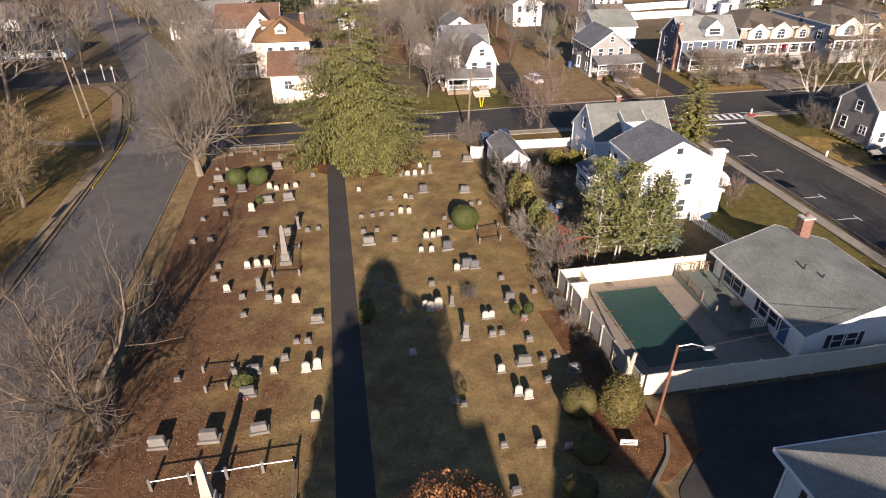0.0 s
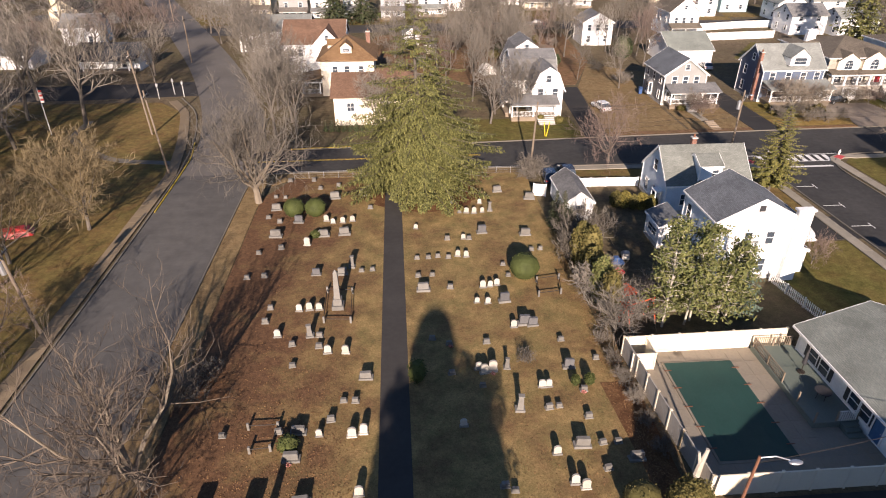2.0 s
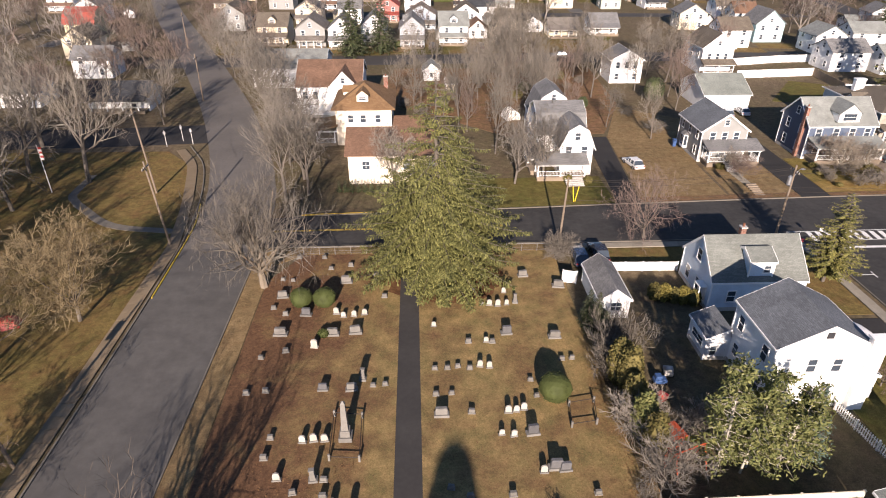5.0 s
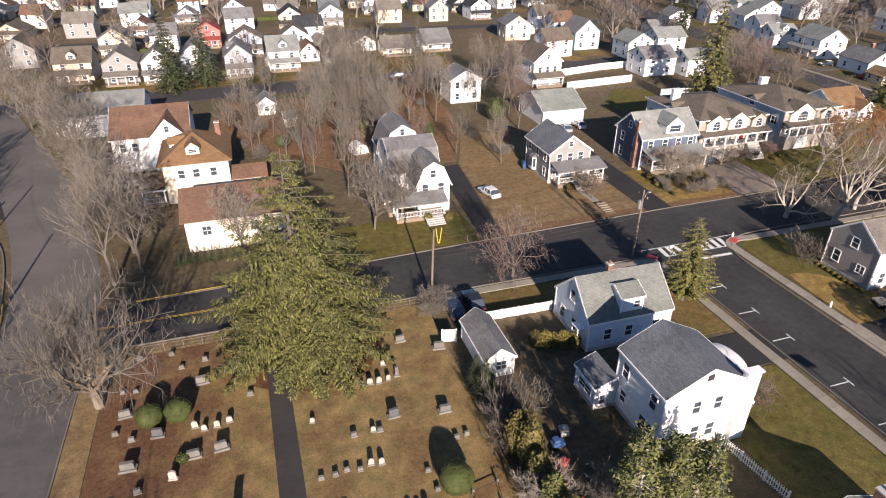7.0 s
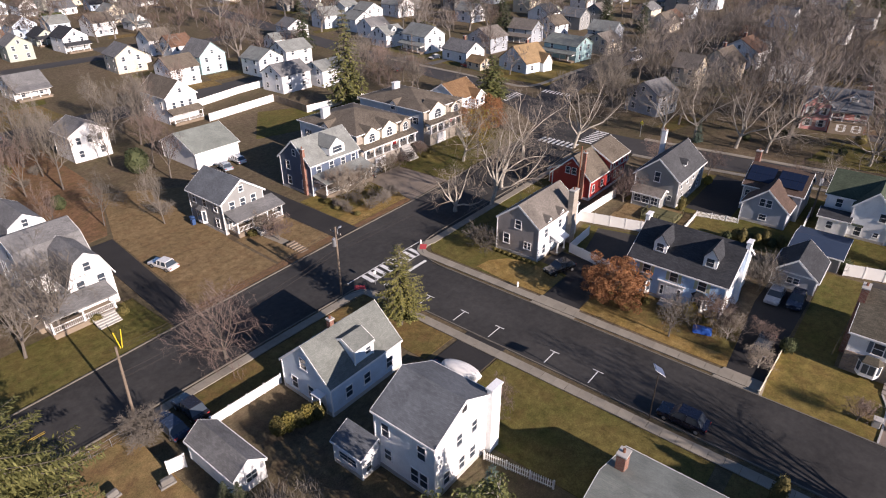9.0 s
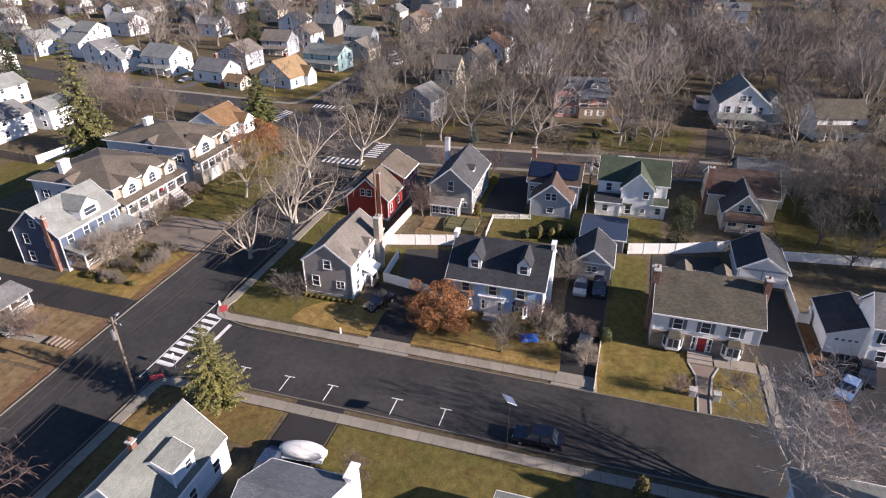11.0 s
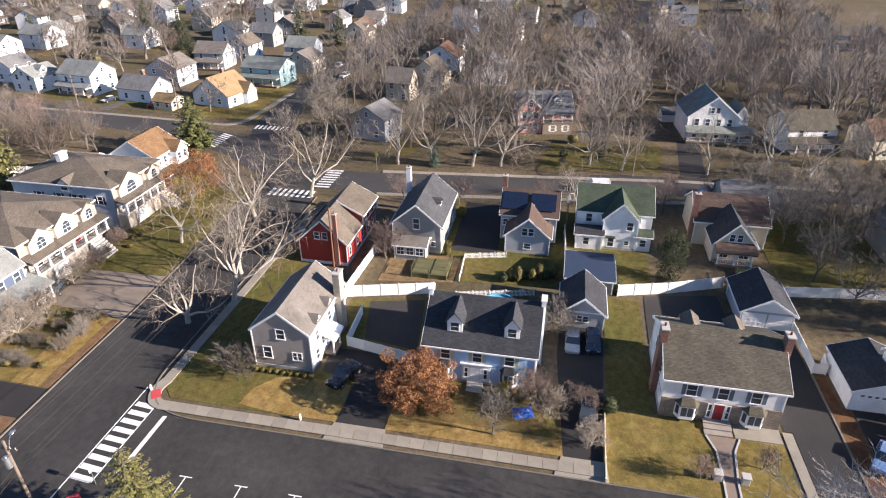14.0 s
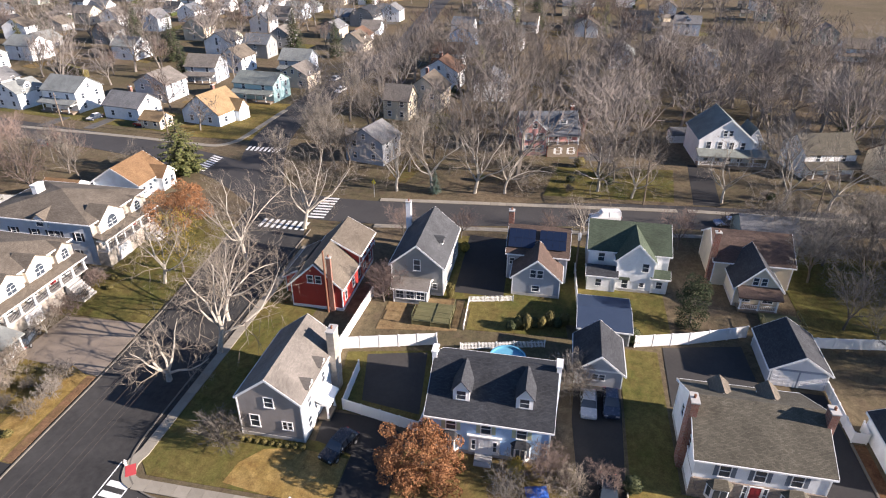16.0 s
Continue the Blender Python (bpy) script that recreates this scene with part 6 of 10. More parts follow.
def great_spruce(seed, height, radius, needle):
    """An old spruce: long boughs in loose tiers, each a flat fan of branchlets hung with short sprays, thin towards the tip."""
    r = random.Random(seed)
    wood, crown = Raw(), Raw()
    up = Vector((0, 0, 1))
    wood.tube([Vector((0, 0, -0.2)), Vector((0.15, 0.1, height * 0.4)), Vector((-0.1, 0.05, height * 0.75)), Vector((0, 0, height * 0.985))], [0.46, 0.34, 0.15, 0.03], 8)
    z = 1.1
    while z < height * 0.97:
        f = z / height
        reach = radius * min(1.0, 0.6 + 1.9 * f) * (1 - f) ** 0.82 + 0.25
        n, spin = 6 + int(6 * (1 - f)), r.uniform(0, 6)
        for a in range(n):
            if f > 0.6 and r.random() < 0.9 * (f - 0.5):
                continue
            ang = spin + (a + r.uniform(-0.35, 0.35)) * math.tau / n
            out = Vector((math.cos(ang), math.sin(ang), 0))
            side = Vector((-out.y, out.x, 0))
            L = reach * (r.uniform(0.5, 0.85) if r.random() < 0.35 else r.uniform(0.86, 1.14))
            rise, droop, base = r.uniform(0.02, 0.16), r.uniform(0.2, 0.38), Vector((0, 0, z + r.uniform(-0.3, 0.3)))
            at = lambda q: base + out * L * q + up * L * (rise * q - droop * q * q + 0.1 * q ** 5)
            wood.tube([at(0), at(0.4), at(0.75), at(1.0)], [0.04 + L * 0.009, 0.04, 0.025, 0.01], 3)
            m = int(L * 3.4) + 2
            for k in range(m):
                q = 0.22 + 0.78 * (k + r.random()) / m
                c = at(q)
                wide = (L * 0.36 * (1 - q) + 0.3) * r.uniform(0.6, 1.15)
                for sd in (-1, 1):
                    way = (out * r.uniform(0.35, 0.9) + side * sd + up * r.uniform(-0.4, -0.05)).normalized()
                    e = c + way * wide
                    for j in range(max(2, int(wide / 0.3))):
                        p = c.lerp(e, (j + r.uniform(0.3, 0.9)) / max(2, int(wide / 0.3)))
                        size = r.uniform(0.2, 0.4) * (0.7 + 0.3 * (1 - f))
                        u = (way + rand_dir(r) * 0.4).normalized()
                        wv = (u.cross(up).normalized() + up * r.uniform(-0.5, 0.5)).normalized()
                        crown.quad(p, u * size * 0.95, wv * size * 0.24)
                        if r.random() < 0.75:
                            dn = (rand_dir(r) * 0.45 - up).normalized()
                            crown.quad(p + dn * size * 0.3, dn * size * 0.75, (side + rand_dir(r) * 0.4).normalized() * size * 0.22)
        z += r.uniform(0.6, 0.95)
    return wood.mesh("trunk", BARK), crown.mesh("crown", needle)


# the great spruce by the cemetery gate
plant("spruce_tree", great_spruce(1, 23.4, 12.4, SPRUCE), 2.4, 77.6, 1, 0, "huge olive-green spruce with drooping boughs by the cemetery edge")
FIRS = [conifer(s, 12, 3.4, 22, 9, 7, m, 0.3, 0.05, 0.9) for s, m in ((21, FIR), (22, SPRUCE), (23, BLUEFIR))]
for x, y, sc, k, st in ((109.8, 148.6, 1.95, 1, 1.03), (-17, 192, 1.75, 0, 0.95), (137.8, 68.2, 0.42, 2, 1),
                        (-9, 196, 1.5, 0, 1), (150, 214, 1.5, 0, 1), (215, 70, 1.2, 1, 1), (262, 150, 1.4, 0, 1), (330, 60, 1.6, 0, 1), (30.6, 48.6, 0.62, 2, 1.0), (250, 210, 1.5, 0, 1), (176, -18, 1.1, 0, 1)):
    plant("conifer_tree", FIRS[k], x, y, sc, 37 * x, "dark green conifer with a narrow pointed crown" if k != 2 else "blue-green spruce with a pointed crown", stretch=st)
PUNY = conifer(24, 12, 3.6, 10, 6, 4, FIR, 0.2, 0.04, 2.0, 0.6)
for x, y, sc in ((17.7, 66.2, 0.38), (18.1, 64.6, 0.44), (18.5, 63.0, 0.34)):
    plant("conifer_tree", FIRS[0], x, y, sc, 80 * x, "ragged dark evergreen beside the garage", stretch=1.0)
plant("pine_tree", conifer(41, 12.2, 6.0, 18, 10, 9, PINE, 0.1, 0.05, 1.2, 0.5, 0.5, 0.34), 137, 122.4, 1, 20, "broad soft green pine beside the crossing")
# the airy cedar at the crossing
plant("cedar_tree", conifer(31, 11.4, 3.4, 30, 9, 16, CEDAR, 0.05, 0.10, 0.62, 0.6, 0.45), 47.4, 73.6, 1, 0, "airy yellow-green cedar beside the side street")


def tall_pine(seed, height):
    """A leaning bare trunk with an open crown of needle tufts on its upper half."""
    r = random.Random(seed)
    wood, crown = Raw(), Raw()
    tip = Vector((r.uniform(-0.9, 0.9), r.uniform(-0.6, 0.6), height))
    wood.tube([Vector((0, 0, -0.2)), tip * 0.5 + Vector((0.2, 0, 0)), tip], [0.10, 0.075, 0.02], 7)
    for _ in range(82):
        f = r.uniform(0.16, 1.0)
        base = tip * f
        a = r.uniform(0, math.tau)
        L = (2.2 - 1.4 * f) * r.uniform(0.6, 1.35)
        end = base + Vector((math.cos(a) * L, math.sin(a) * L, r.uniform(-0.2, 0.6)))
        wood.tube([base, base.lerp(end, 0.5), end], [0.035, 0.025, 0.01], 3)
        for _ in range(24):
            c = base.lerp(end, r.uniform(0.3, 1.08)) + rand_dir(r) * 0.34
            u = rand_dir(r)
            crown.quad(c, u * 0.19, u.cross(rand_dir(r)).normalized() * 0.07)
    return wood.mesh("trunk", PALEBARK), crown.mesh("crown", PINE)


for k, (x, y, ht) in enumerate(((22.8, 46.7, 10.2), (24.9, 46.9, 9.0), (25.6, 47.4, 9.6), (27.8, 47.1, 8.4), (29.0, 47.5, 7.6), (24.0, 48.6, 9.2))):
    plant("pine_tree", tall_pine(40 + k, ht), x, y, 1, 50 * k, "slender pine with a pale bare trunk behind the pool fence", group="pines behind the pool")

# bare trees, each where it stands
def bare(kind, x, y, ht, label, base=14.0, group="", name="bare_tree", slim=1.0):
    global tree_count
    tree_count += 1
    plant(name, kind[tree_count % len(kind)], x, y, ht / base * slim, (tree_count * 77.7) % 360, label, group=group, tilt=random.Random(tree_count).uniform(-4, 4), stretch=1 / slim)


tree_count = 0
plant("bare_tree", bare_kind(75, 18, 0.2, (10, 8, 6, 4), LIMBBARK, TWIG, 5, limb=3.0, width=0.6, thin=0.022, form=(1.7, 1.5)), -17.4, 74.9, 1, 20, "large bare spreading tree at the cemetery corner")
plant("bare_tree", bare_kind(61, 14.5, 0.2, (9, 7, 6, 4), LIMBBARK, BROWNTWIG, 4, limb=3.6, width=0.56, thin=0.018, form=(1.1, 1.6)), -17.0, 32.6, 1, 20, "large spreading bare grey tree at the cemetery edge", tilt=3)
plant("bare_tree", bare_kind(63, 9, 0.16, (7, 6, 4, 4), BARK, BROWNTWIG, 4, limb=4.0, width=0.22, thin=0.014, form=(0.9, 1.5)), -18.6, 23.0, 1, 200, "spreading bare tree beside the old road")
bare(OAK, -31.8, 40, 9, "bare grey tree beside the pavement")
bare(MAPLE, -33.5, 46, 8, "bare reddish tree beside the pavement")
bare(GOLD, -35.4, 69.1, 12, "bare tree with golden-brown twigs on the lawn", 12)
bare(GOLD, -40.5, 62, 11, "bare tree with golden-brown twigs on the lawn", 12)
plant("bare_tree", bare_kind(65, 9.2, 0.2, (8, 7, 5, 4), BARK, REDTWIG, 4, limb=3.0, width=0.2, thin=0.014), 29.9, 84.9, 1.25, 40, "low spreading bare reddish tree by the kerb")
for x, y, ht in ((-50.7, 105.7, 19), (-57, 96, 19), (-62, 110, 20), (-54, 84, 17), (-63, 101, 21), (-59, 88, 20), (-66, 122, 20), (-72, 112, 22), (-76, 96, 20), (-68, 98, 19), (-66, 92, 17), (-55, 74, 15), (-70, 78, 16), (-74, 104, 18), (-80, 118, 18), (-45, 40, 12), (-36, 30, 11), (-52, 56, 14), (-51, 68, 16), (-46, 52, 14), (-57, 62, 17), (-61, 72, 18), (-40, 50, 12), (-64, 84, 18)):
    bare(MIDT, x, y, ht, "tall bare tree on the shaded western lawn", group="western lawn trees")
for x, y, ht in ((-19, 98, 14), (-17.5, 106, 15), (-21, 113, 15), (-22.5, 121, 14), (-27, 130, 15), (-30, 138, 16), (-32, 148, 15), (-36, 158, 16), (-44, 170, 16), (-16, 100, 12), (-25, 126, 13), (-50, 184, 16)):
    bare(OAK if ht > 14 else MIDT, x, y, ht, "bare roadside tree before the stucco houses", group="roadside trees")
for x, y, ht in ((-50.5, 139, 13), (-49, 134, 11), (-66, 158, 14), (-58, 164, 15), (-72, 163, 14), (-75, 191, 17), (-70, 182, 15), (-80, 157, 15), (-77, 141, 14), (-84, 181, 15), (-81, 220, 17), (-94, 233, 17), (-90, 208, 16), (-57, 205, 14), (-64, 222, 15), (-52, 228, 14), (-70, 246, 15), (-40, 186, 13), (-98, 262, 17), (-66, 138, 14)):
    bare(MIDT if (x + y) % 2 else MIDM, x, y, ht, "bare tree among the houses along the north road", group="north road trees")
bare(OAK, 20.2, 104.6, 13.5, "large bare tree with purplish limbs before the gambrel house")
bare(OAK, 15.5, 103.0, 10.5, "bare spreading tree before the gambrel house")
bare(OAK, -3.3, 102.9, 10.5, "bare spreading tree before the stucco outbuilding")
for x, y, ht in ((17, 108, 12), (14, 116, 13), (10, 128, 12), (16, 132, 13), (12, 140, 12), (20, 140, 14), (26, 138, 13), (6, 138, 11), (28, 148, 13), (34, 152, 14), (22, 152, 12), (40, 160, 14), (58, 168, 15), (64, 166, 16), (68, 172, 15), (43.8, 122.6, 12), (55, 140, 14), (57, 150, 14), (14, 150, 12), (31, 131, 11), (0, 142, 10), (-4, 150, 11), (51, 155, 12), (46, 175, 13), (30, 172, 13), (16, 176, 12), (84, 186, 14), (62, 186, 13)):
    bare(MIDT if (x + y) % 3 else MIDM, x, y, ht, "slender bare tree in the brush behind the houses", group="brush trees", slim=0.62)
for x, y, ht in ((83.2, 85.0, 18.5), (105.8, 92.8, 17), (118.2, 87.8, 17.5), (90, 87.4, 16), (97, 101.5, 15)):
    bare(SYC, x, y, ht, "pale-barked bare sycamore at the kerb", 16, "street sycamores", "sycamore_tree")
plant("sycamore_tree", bare_kind(71, 11, 0.16, (5, 5, 4, 3), PALEBARK, SYCTWIG, 3, limb=4.6, width=0.42, thin=0.014, form=(0.3, 1.9)), 77.2, 88.3, 0.88, 160, "low forked leaning sycamore with pale thick limbs at the kerb", group="street sycamores", tilt=6)
for x, y, ht in ((139, 69, 16), (139.4, 60.5, 17), (140.4, 54.6, 15), (143, 30, 14), (144.2, 13, 14), (145.5, 1.5, 16), (144.5, -6, 15), (126.4, 39.2, 8), (137.5, 76, 15), (147, -20, 15), (145, 36.5, 15)):
    bare(SYC, x, y, ht, "pale-barked bare tree along the back street", 16, "back street trees", "sycamore_tree")
for x, y, ht in ((70.6, 43.2, 5.2), (71.2, 37.6, 3.6), (68.6, 109.8, 5.5), (73, 109, 4.6), (98.6, 67.6, 7), (52, 103.4, 4.5), (63.8, 26.8, 3.2), (66.2, 20.6, 3.0), (42.4, 56, 4), (86, 109, 4), (94, 110.5, 3.6)):
    bare(SMALL, x, y, ht, "small bare ornamental tree with reddish twigs", 6)
for x, y, ht in ((142, 104, 11), (150, 90, 13), (155, 72, 15), (158, 98, 13), (165, 105, 13), (172, 92, 14), (180, 100, 15), (116, 6, 12), (122, 2, 13), (126, 8, 12), (112, 0, 13), (104, 5, 11), (118, -6, 13), (128, -4, 12), (104, -8, 12), (98, 2, 9), (92, -6, 10), (123, 24, 9), (148, 76, 15), (151, 33, 14), (154, 26, 15), (155, -1, 15), (156, 100, 13), (146, 92, 12), (130, -12, 13), (122, -16, 13), (110, -18, 12), (134, -22, 14), (126, 15, 8), (121, 45, 8), (120, 60, 7), (119, 70, 7)):
    bare(OAK if y < 10 and x < 130 else MIDT if x > 130 else MIDM, x, y, ht, "bare garden tree with a fine haze of twigs", group="garden trees")

plant("bare_tree", OAK[1], 65.6, 46.8, 0.52, 10, "airy pale grey bare tree on the front grass")
for x, y, ht in ((70.2, 107.4, 6.4), (74.6, 107.0, 5.6), (82.5, 109.6, 4.2), (51.6, 107.0, 4.2), (66.2, 36.8, 3.4), (69.6, 41.2, 4.4)):
    bare(PALESMALL, x, y, ht, "small many-twigged bare tree with pale sunlit branches", 6)
plant("bare_shrub", BUSH[1], 69.4, 77.4, 1.5, 60, "wide vase of bare reddish-brown stems beside the corner house", "shrub")
plant("bare_shrub", BUSH[0], 84.4, 41.4, 1.9, 10, "large pale many-stemmed bare shrub behind the blue house", "shrub")
for x, y, ht in ((128, 140, 13), (133, 147, 14), (138, 155, 12), (131, 158, 15), (141, 166, 12), (136, 172, 14), (126, 150, 14), (144, 176, 12), (134, 133, 9), (121, 145, 13), (124, 158, 14)):
    bare(MIDM if x % 2 else MIDT, x, y, ht, "brushy bare tree behind the far street", group="brush by the far street")
brush = random.Random(14)
for k in range(26):
    x, y = brush.uniform(-4, 40), brush.uniform(126, 181)
    if 18 < x < 32 and y < 134 or 0 < x < 11 and 153 < y < 173:
        continue
    bare(MIDT, x, y, brush.uniform(9, 19), "slender bare tree in the brush behind the houses", group="brush trees", slim=0.62)
for k in range(24):
    x, y = brush.uniform(8, 66), brush.uniform(146, 204)
    if any(abs(x - a) < 7 and abs(y - b) < 8 for a, b in ((33, 150), (52, 164), (58, 140), (5.5, 163))) or 182 < y < 198:
        continue
    bare(MIDT, x, y, brush.uniform(13, 19), "tall bare tree behind the gardens", group="brush trees", slim=0.8)
plant("bare_tree", bare_kind(73, 16.5, 0.2, (9, 6, 6, 4), PALEBARK, PALETWIG, 2, limb=2.4, width=0.34, thin=0.02, form=(1.5, 1.2)), 51.0, 17.8, 1, 40, "tall many-stemmed pale bare tree beside the side street", group="side street trees", tilt=4)
for x, y, ht in ((104, -14, 15), (110, -20, 16), (117, -12, 14), (123, -21, 16), (98, -22, 15), (130, -8, 13)):
    bare(OAK, x, y, ht, "tall bare tree shading the back gardens", group="garden trees")
# conifers added south of the view, only to shade the back lawns
for x, y, sc in ((121, -16, 1.1), (96, -20, 1.5), (91, -22, 1.3), (126, -22, 1.4)):
    plant("conifer_tree", FIRS[0], x, y, sc, 33 * x, "dark green conifer added out of view to shade the back gardens")
# dry-leaved oaks and evergreens
def leafed(name, x, y, parts, n, size, leaf, label, trunk_h, category="tree", seed=1):
    wood = Raw()
    r = random.Random(seed)
    wood.tube([Vector((0, 0, -0.1)), Vector((0.05, 0, trunk_h * 0.5)), Vector((0, 0.05, trunk_h))], [0.14 + trunk_h * 0.012, 0.12, 0.05], 6)
    for p in parts[:14]:
        e = Vector(p[:3])
        b = Vector((0, 0, min(trunk_h * 0.6, e.z * 0.5)))
        wood.tube([b, b.lerp(e, 0.6) + Vector((0, 0, 0.2)), e], [0.07, 0.05, 0.02], 4)
    return plant(name, (wood.mesh("trunk", BARK), leaf_cloud(seed, parts, n, size, leaf)), x, y, 1, 0, label, category)


leafed("oak_tree", 68.7, 55.3, lumps(5, 80, 4.0, 0.7, 5.2, 0.8), 24000, 0.15, OAKLEAF, "round oak still holding rust-orange dry leaves", 3.2, seed=5)
leafed("oak_tree", 113.0, 107.6, lumps(6, 60, 5.0, 2.0, 8.2, 1.1), 11000, 0.2, OAKLEAF, "oak with thin rust-brown leaves beside the street", 5, seed=6)
leafed("oak_tree", 100.5, 100.5, lumps(8, 46, 3.6, 3.5, 9.5, 1.0), 1700, 0.2, GOLDLEAF, "thin tree with a few yellow-brown leaves by the sycamores", 7, seed=8)
leafed("holly_tree", 100.7, 25.4, lumps(12, 50, 1.9, 0.6, 6.8, 0.8), 8000, 0.16, FIR, "dark columnar evergreen behind the white fence", 4, seed=12)
leafed("oak_tree", 2.6, 14.5, lumps(7, 60, 2.7, 6.0, 10.6, 0.7), 16000, 0.12, OAKLEAF, "oak with rust-orange leaves near the church", 8, seed=7)


def shrub(name, x, y, rx, ry, rz, leaf, label, n=900, size=0.2, seed=1, turn=0, clipped=False):
    """A shrub: a woody core hidden by a skin of leaves."""
    root = thing(name, x, y, 0, turn, label, "shrub")
    bm = bmesh.new()
    fat, rough = (0.96, 0.06) if clipped else (0.86, 0.22)
    blob(bm, 0, 0, rz * 0.98, rx * fat, ry * fat, rz * fat, 3 if clipped else 2, rough, seed)
    for v in bm.verts:
        v.co.z = max(v.co.z, 0.02)
    part("core", bm, leaf, root)
    part("leaves", leaf_cloud(seed, [(0, 0, rz, rx, ry, rz)], n, size, leaf), leaf, root)
    return root


shrub("yew_bush", -12.5, 70.9, 1.25, 1.25, 1.15, YEW, "round clipped dark green yew", 2600, 0.09, 1, clipped=True)
shrub("yew_bush", -10.0, 70.8, 1.25, 1.25, 1.15, YEW, "round clipped dark green yew", 2600, 0.09, 2, clipped=True)
shrub("yew_bush", 12.1, 55.6, 1.5, 1.5, 1.35, YEW, "round clipped bright green yew among the graves", 3400, 0.09, 3, clipped=True)
shrub("yew_bush", 14.3, 28.4, 1.25, 1.25, 1.15, YEWDRY, "round clipped olive yew in shade", 2600, 0.09, 4, clipped=True)
shrub("yew_bush", 13.6, 24.6, 1.1, 1.1, 0.9, YEWDRY, "low round olive yew in shade", 2200, 0.09, 5, clipped=True)
shrub("yew_bush", 12.0, 22.0, 1.0, 1.0, 0.8, YEWDRY, "low round olive yew", 2000, 0.09, 6, clipped=True)
shrub("holly_bush", 16.6, 27.2, 1.4, 1.4, 2.0, OLIVE, "large yellow-green bush by the fence corner", 8000, 0.11, 7)
for k, (x, y, r, rz) in enumerate(((-9.5, 65.4, 0.6, 0.45), (-8.2, 35, 0.8, 0.6), (0.9, 41.2, 0.8, 1.1), (13.2, 39.9, 0.35, 0.55), (14.3, 39.9, 0.4, 0.6))):
    shrub("yew_bush", x, y, r, r, rz, YEW, "small dark bush beside a gravestone", 700, 0.12, 10 + k)
# the green border between graves and gardens
for k, (x, y, rx, rz, m) in enumerate(((18.6, 65.4, 1.0, 1.3, FIR), (18.2, 57.4, 1.1, 2.6, OLIVE), (18.6, 55.6, 1.1, 2.9, OLIVE), (18.3, 53.2, 1.0, 2.4, OLIVE), (18.2, 50.6, 1.0, 2.7, PINE), (18.4, 48.4, 1.0, 2.6, OLIVE),
                                    (26.4, 70.8, 0.8, 1.0, OLIVE), (27.3, 70.4, 0.7, 1.1, GRASSY), (28.3, 70.1, 0.75, 0.9, OLIVE), (29.2, 69.8, 0.7, 1.1, GRASSY), (30.2, 69.4, 0.75, 1.0, OLIVE), (20.3, 60.0, 1.0, 1.2, OLIVE), (26.6, 51.0, 1.2, 1.6, FIR), (31.4, 50.2, 1.2, 1.3, OLIVE))):
    shrub("evergreen_shrub", x, y, rx, rx * 1.1, rz, m, "ragged evergreen shrub in the garden border", 1500, 0.24, 30 + k)
for k, (x, y, ht) in enumerate(((19.6, 61.8, 6.0), (18.0, 59.6, 4.6), (18.6, 46.8, 5.5), (17.9, 51.8, 4.5), (23.5, 50.5, 4))):
    plant("bare_shrub", BUSH[k % 2], x, y, ht / 3.2, 60 * k, "bare many-stemmed pale shrub in the border", "shrub")
for k, (x, y, ht) in enumerate(((16.7, 45, 1.4), (16.9, 42.5, 1.5), (17.0, 40, 1.6), (17.2, 37.8, 1.5), (17.3, 35.5, 1.4), (17.6, 33, 1.5), (-15.6, 42.5, 2.4), (17.8, 81.4, 3.6), (17.2, 79.6, 2.6), (9.9, 42.9, 1.4), (-16.4, 40.5, 3))):
    plant("bare_shrub", BUSH[k % 2], x, y, ht / 3.2, 70 * k, "tangle of bare brown stems at the cemetery edge", "shrub")
for k in range(9):
    shrub("clipped_shrub", 70.1, 75.2 - k * 0.85, 0.36, 0.36, 0.3, OLIVE, "small clipped shrub under the corner house wall", 260, 0.11, 60 + k)
for k in range(12):
    plant("arborvitae", PUNY, -11.5 + k * 0.98, 100.8, 0.15 + 0.012 * (k % 3), 40 * k, "small pointed hedge plant in a row", "shrub", "hedge plants")
for k, (x, y, r, rz, m) in enumerate(((71.2, 35.0, 0.95, 1.0, FIR), (95.6, 33.2, 1.2, 1.1, FIR), (71.1, 46.3, 0.95, 1.1, GOLDLEAF), (71.2, 44.0, 0.85, 1.0, GOLDLEAF), (70.5, 51.8, 0.6, 0.5, OLIVE), (115.5, 58.6, 0.8, 0.9, GOLDLEAF), (101.2, 58.4, 0.7, 1.4, OLIVE), (24.0, 103.6, 0.8, 0.6, OLIVE), (26.9, 102.6, 0.7, 0.6, OLIVE), (50.2, 107.8, 0.8, 0.5, OLIVE), (36.0, 12.0, 1, 0.8, OLIVE), (47.2, 30.6, 0.75, 2.2, YEWDRY), (66, 107.5, 0.9, 0.5, OLIVE), (75, 107.0, 0.8, 0.5, OLIVE), (158, 40, 1.4, 1.2, OLIVE))):
    shrub("evergreen_shrub", x, y, r, r, rz, m, "rounded evergreen garden shrub", 800, 0.16, 100 + k)
for k in range(8):
    shrub("garden_shrub", 95.2 + k * 0.3 + 0.4 * (k % 2), 49.0 - k * 1.0, 0.6 + 0.1 * (k % 3), 0.7, 0.8 + 0.25 * (k % 3), (FIR, OLIVE, YEWDRY)[k % 3], "dark shrub in a garden row behind the picket fence", 420, 0.17, 300 + k)
wild = random.Random(31)
